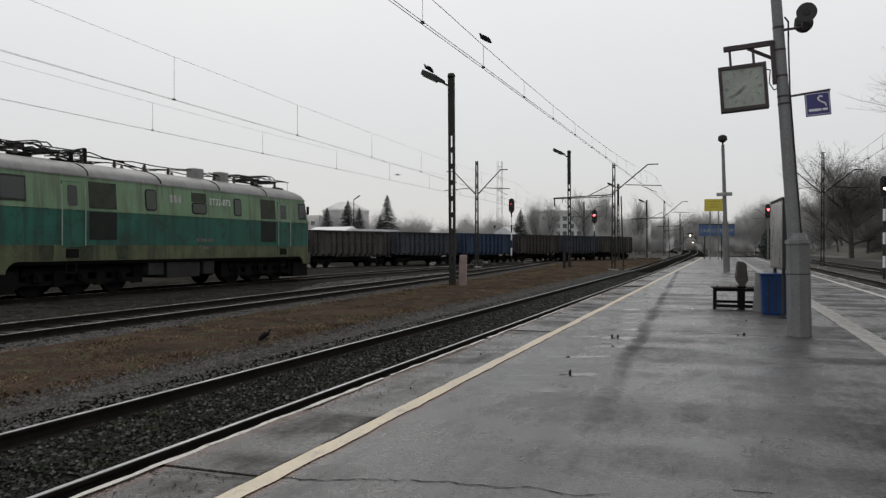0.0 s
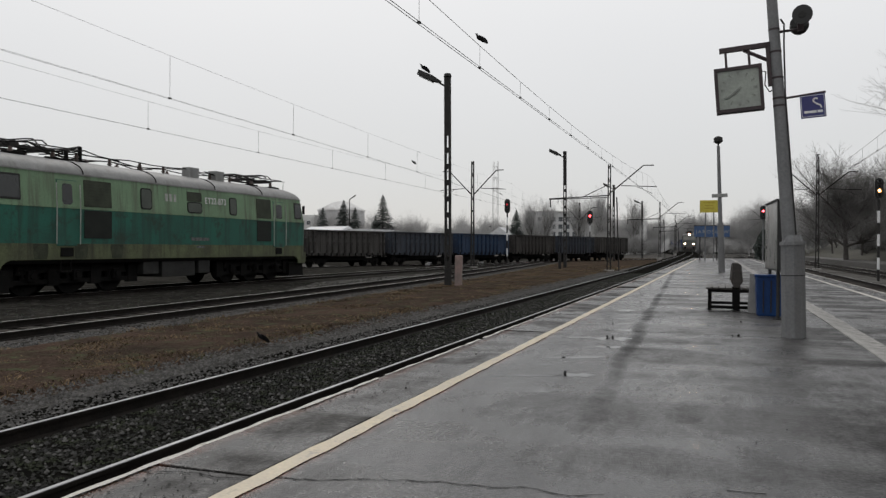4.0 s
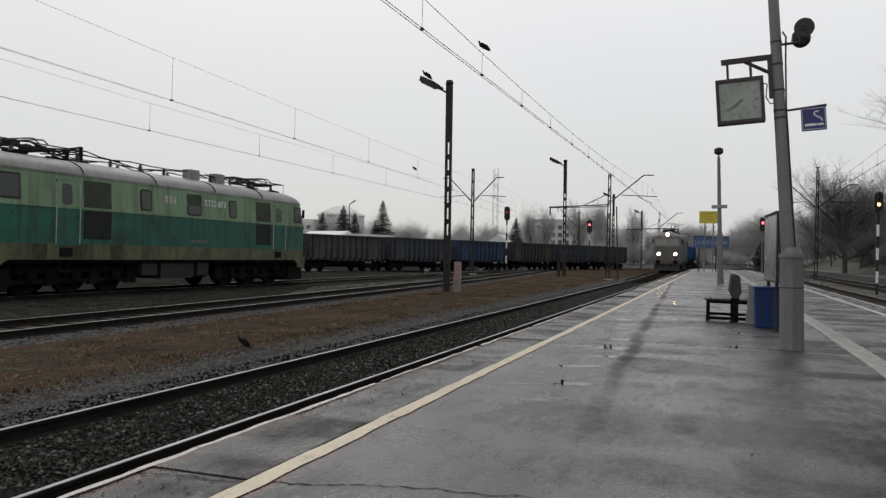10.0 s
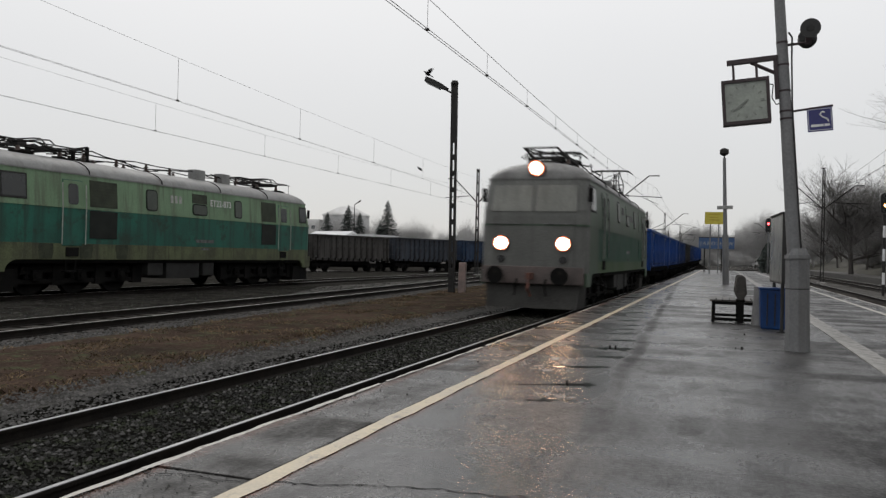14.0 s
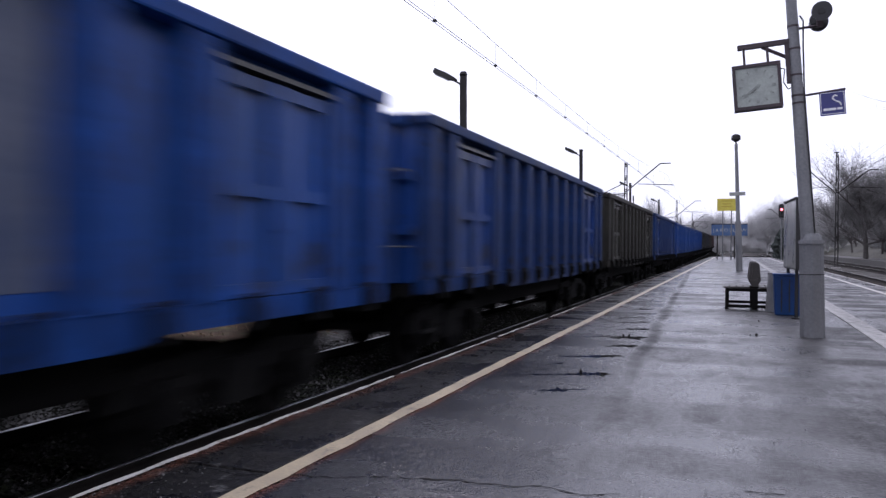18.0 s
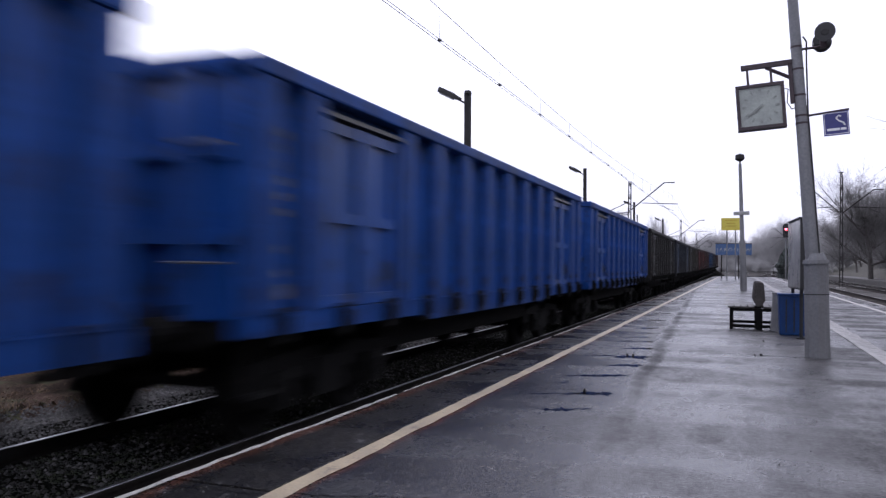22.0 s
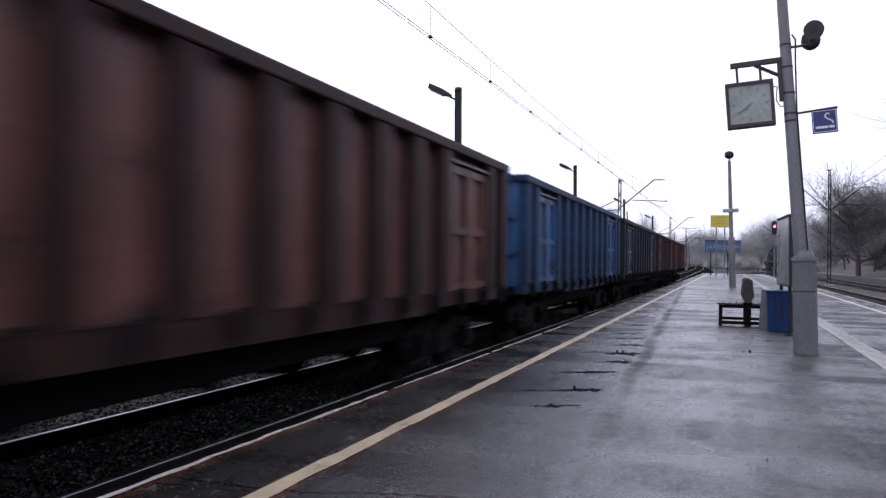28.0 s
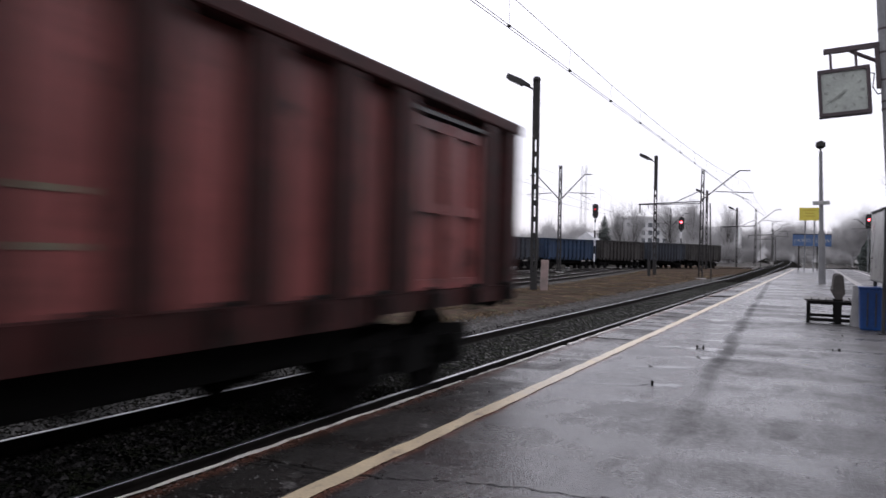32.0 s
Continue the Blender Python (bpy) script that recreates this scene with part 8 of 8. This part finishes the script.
# ---- crows ----
def crow(label, m, wings="folded", group="crows", s=1.0):
    c = thing("crow", label, "bird", m, group)
    prof = [(-0.20, 0.012, 0.0), (-0.15, 0.045, 0.0), (-0.07, 0.075, -0.005), (0.03, 0.08, 0.0), (0.1, 0.06, 0.02), (0.145, 0.03, 0.035)]
    rings = []
    for x, r, dz in prof:
        rings.append([(x * s, r * s * math.cos(a), (dz + r * 0.95 * math.sin(a)) * s) for a in [2 * math.pi * i / 12 for i in range(12)]])
    part("body", Geo().loft(rings), FEATHER_GREY if group != "crows" else FEATHER, c, smooth=True)
    part("head", Geo().ball((0.165 * s, 0, 0.06 * s), 0.045 * s, 10, 6), FEATHER, c, smooth=True)
    part("beak", Geo().cyl((0.2 * s, 0, 0.058 * s), (0.265 * s, 0, 0.05 * s), 0.014 * s, 0.003, n=6), BLACKPAINT, c)
    part("tail", Geo().loft([[(-0.17 * s, -0.025 * s, 0.015 * s), (-0.17 * s, 0.025 * s, 0.015 * s), (-0.17 * s, 0.025 * s, -0.01 * s), (-0.17 * s, -0.025 * s, -0.01 * s)], [(-0.36 * s, -0.055 * s, -0.01 * s), (-0.36 * s, 0.055 * s, -0.01 * s), (-0.36 * s, 0.055 * s, -0.018 * s), (-0.36 * s, -0.055 * s, -0.018 * s)]]), FEATHER, c)
    out = []
    for k in (-1, 1):
        if wings == "folded":
            g = Geo().loft([[(0.09 * s, 0.06 * k * s, 0.04 * s), (0.09 * s, 0.07 * k * s, 0.0), (0.07 * s, 0.065 * k * s, -0.03 * s)], [(-0.1 * s, 0.068 * k * s, 0.045 * s), (-0.1 * s, 0.085 * k * s, 0.01 * s), (-0.1 * s, 0.07 * k * s, -0.035 * s)], [(-0.3 * s, 0.02 * k * s, 0.015 * s), (-0.31 * s, 0.03 * k * s, 0.005 * s), (-0.3 * s, 0.02 * k * s, -0.005 * s)]])
            part("wing", g, FEATHER, c)
            part("leg", Geo().cyl((0.0, 0.03 * k * s, -0.06 * s), (0.02 * s, 0.03 * k * s, -0.135 * s), 0.006 * s, n=5).cyl((0.02 * s, 0.03 * k * s, -0.135 * s), (0.06 * s, 0.03 * k * s, -0.137 * s), 0.005 * s, n=5), BLACKPAINT, c)
        else:
            g = Geo()
            pts = [(0.09, 0, 0), (0.1, 0.2, 0.02), (0.06, 0.36, 0.0), (0.0, 0.46, -0.01), (-0.06, 0.42, -0.01), (-0.09, 0.3, 0), (-0.11, 0.15, 0), (-0.1, 0, 0)]
            vs = [(x * s, y * k * s, (z + t) * s) for t in (0.008, -0.004) for x, y, z in pts]
            n = len(pts)
            g.add(vs, [tuple(range(n)), tuple(range(2 * n - 1, n - 1, -1))] + [(i, (i + 1) % n, n + (i + 1) % n, n + i) for i in range(n)])
            w = part("wing", g, FEATHER, c, at=pose(0, 0.05 * k * s, 0.03 * s))
            out.append((w, k))
    return c, out


build_trees()
build_far_buildings()
lamp_crow, lamp_wings = crow("black crow perched on the lamp head, later flying off", pose(-12.27, 32.3, 9.1), "open", s=0.85)
crow("black crow perched on the mast top", pose(8.4, 76, 9.56, 0, 0, 20), s=0.95)
walker, walker_wings = crow("black crow on the dead grass, later flying off", pose(-7.4, 11.8, GROUND_Z), "open", s=0.42)
wire_crow, wire_wings = crow("black crow on the carrying wire, later flying off", pose(-4.9, 16.3, 5.7), "open", s=0.54)
lander, lander_wings = crow("black crow that lands on the yard's overhead wire", pose(-13.1, 33.6, 5.0), "open", s=0.45)
climber, climber_wings = crow("black crow on a wagon rim, later climbing away", pose(-26.4, 88, 3.4), "open", s=0.9)


# ---- what moves ----
def front_y(t):
    """Leading end of the engine body along the line."""
    knots = ((0, 240.0), (6, 151.0), (9, 103.2), (12, 53.4), (13.5, 28.7), (16, -9.6), (31, -233.8), (32, -248.25), (33, -262.7))
    for (t0, a), (t1, b) in zip(knots, knots[1:]):
        if t <= t1:
            return a + (b - a) * (t - t0) / (t1 - t0)


def rail_pose(y):
    slope = (main_x(y + 1) - main_x(y - 1)) / 2
    grade = (main_rise(y + 6) - main_rise(y - 6)) / 12
    return pose(main_x(y), y, RAIL_Z + main_rise(y), math.degrees(math.atan(grade)), 0, -math.degrees(math.atan(slope)))


TIMES = [0, 0.1, 2, 4, 6, 7.5, 9, 10.5, 12, 13.5, 14.7, 16, 18, 20, 22, 24, 26, 28, 30, 31, 31.9, 32]


def fly(bird, wings, rows, airborne):
    """rows: (t, x, y, z, heading); airborne: (start, end) spans in which the wings beat, else they lie folded."""
    flying = lambda t: any(a <= t <= b for a, b in airborne)
    walk(bird, [(t, pose(x, y, zz, 0, 0, h) @ pose(0, 0, 0, 0, 0 if flying(t) else -36, 0)) for t, x, y, zz, h in rows])
    for w, k in wings:
        base = w.matrix_basis.translation.copy()
        keys, t = [], 0.0
        while t <= 32.01:
            up = any(a <= t <= b for a, b in airborne)
            if up:
                beat = 38 * math.sin(2 * math.pi * 3.6 * t)
                keys.append((t, Matrix.Translation(base) @ pose(0, 0, 0, beat * k, 0, 0)))
                t = round(t + 1 / 15, 4)
            else:
                keys.append((t, Matrix.Translation(base) @ pose(0, 0, 0, 0, -62, 84 * k)))
                nxt = [a for a, b in airborne if a > t + 0.2]
                t = round(min([32.0] + [a - 0.1 for a in nxt if a - 0.1 > t + 0.05] + [a for a, b in airborne if a > t]) if t < 32 else 33, 4)
        walk(w, keys)


def motions():
    walk(train_engine, [(t, rail_pose(front_y(t) + L_HALF)) for t in TIMES])
    for k, w in enumerate(TRAIN):
        walk(w, [(t, rail_pose(front_y(t) + 19.95 + 14.04 * k + W_LEN / 2)) for t in TIMES])
    spin_wheels()
    g = GROUND_Z + 0.2
    fly(walker, walker_wings, [(0, -7.55, 12.0, g, 60), (1.5, -7.5, 11.9, g, 120), (2, -7.36, 11.7, g, 190), (3.5, -7.38, 11.68, g, 215), (6, -7.34, 11.4, g, 230), (9, -7.38, 11.15, g, 205), (10.5, -7.6, 11.5, g, 150),
        (11.0, -7.3, 11.0, g, 80), (11.2, -6.6, 10.2, -0.22, 20), (11.4, -6.26, 9.94, 0.01, 10), (11.6, -5.78, 10.12, 0.05, 8), (12.0, -4.71, 10.51, 0.12, 2), (12.4, -2.97, 10.09, 0.4, 0), (12.8, -0.69, 9.94, 0.55, 0),
        (13.3, 2.8, 10.0, 1.0, 2), (14.5, 12, 11, 3.0, 4), (18, 40, 14, 9, 4), (32, 160, 30, 30, 4)], [(11.0, 32)])
    fly(wire_crow, wire_wings, [(0, -4.9, 16.3, 5.74, 165), (11.9, -4.9, 16.3, 5.74, 165), (12.0, -4.92, 16.36, 5.74, 170), (12.2, -5.26, 16.42, 5.69, 178), (12.4, -5.9, 16.6, 5.55, 180), (12.6, -6.94, 16.83, 5.41, 180),
        (12.8, -8.27, 17.0, 5.28, 180), (13.0, -9.92, 17.16, 5.07, 180), (13.3, -13.0, 16.95, 4.6, 180), (13.5, -15.46, 16.8, 4.3, 180), (14.5, -30, 16.2, 4.5, 180), (20, -120, 12, 14, 180), (32, -320, 0, 40, 180)], [(11.95, 32)])
    fly(lamp_crow, lamp_wings, [(0, -12.27, 32.3, 9.1, 200), (11.7, -12.27, 32.3, 9.1, 200), (12.1, -12.27, 32.3, 9.1, 240), (13.9, -12.27, 32.3, 9.1, 240), (14.1, -12.7, 32.2, 9.15, 205), (14.6, -15.6, 31.6, 9.4, 190),
        (15.5, -24.0, 30.0, 10.2, 188), (20, -70, 24, 16, 187), (32, -190, 10, 32, 187)], [(13.95, 32)])
    fly(lander, lander_wings, [(0, -14.0, 33.2, 4.5, -30), (0.4, -12.95, 33.6, 4.95, -10), (0.8, -12.75, 33.7, 5.1, 120), (1.2, -13.1, 33.6, 5.14, 160), (1.5, -13.2, 33.55, 5.1, 165), (32, -13.2, 33.55, 5.1, 165)], [(0, 1.4)])
    fly(climber, climber_wings, [(0, -24.9, 88.2, 3.62, 100), (4.5, -24.9, 88.2, 3.62, 100), (4.9, -25.0, 86.5, 6.5, 60), (5.8, -25.1, 81.2, 16.4, 30), (6.0, -25.5, 81.0, 16.9, 20), (6.8, -23.3, 76.5, 19.9, 0), (7.5, -19.9, 73.3, 23.6, 0), (7.8, -18.3, 72.7, 25.7, 0),
        (9, -13.2, 69, 34.7, 0), (14, 20, 60, 45, 0), (32, 160, 40, 60, 0)], [(4.5, 32)])


def spin_wheels():
    """Wheelsets roll while their vehicle is within sight of the platform."""
    for veh, lead in [(train_engine, 0.0)] + [(w, 19.95 + 14.04 * k) for k, w in enumerate(TRAIN)]:
        r = 0.625 if veh is train_engine else 0.46
        t_near = next(t / 10 for t in range(0, 330) if front_y(t / 10) + lead < 55 or t == 329)
        t0, t1 = max(0.0, t_near), min(32.0, t_near + 5.2)
        step = 1 / 30
        for o in veh.children_recursive:
            if not o.name.startswith("wheelset"):
                continue
            base = o.matrix_basis.translation.copy()
            keys, t, a = [], t0, 0.0
            if t0 > 0:
                keys.append((0, pose(*base)))
            while t <= t1 + 1e-6:
                keys.append((t, pose(*base, a)))
                a += math.degrees(15.2 * step / r)
                t += step
            if t1 < 32:
                keys.append((32, pose(*base, a)))
            walk(o, keys)


motions()
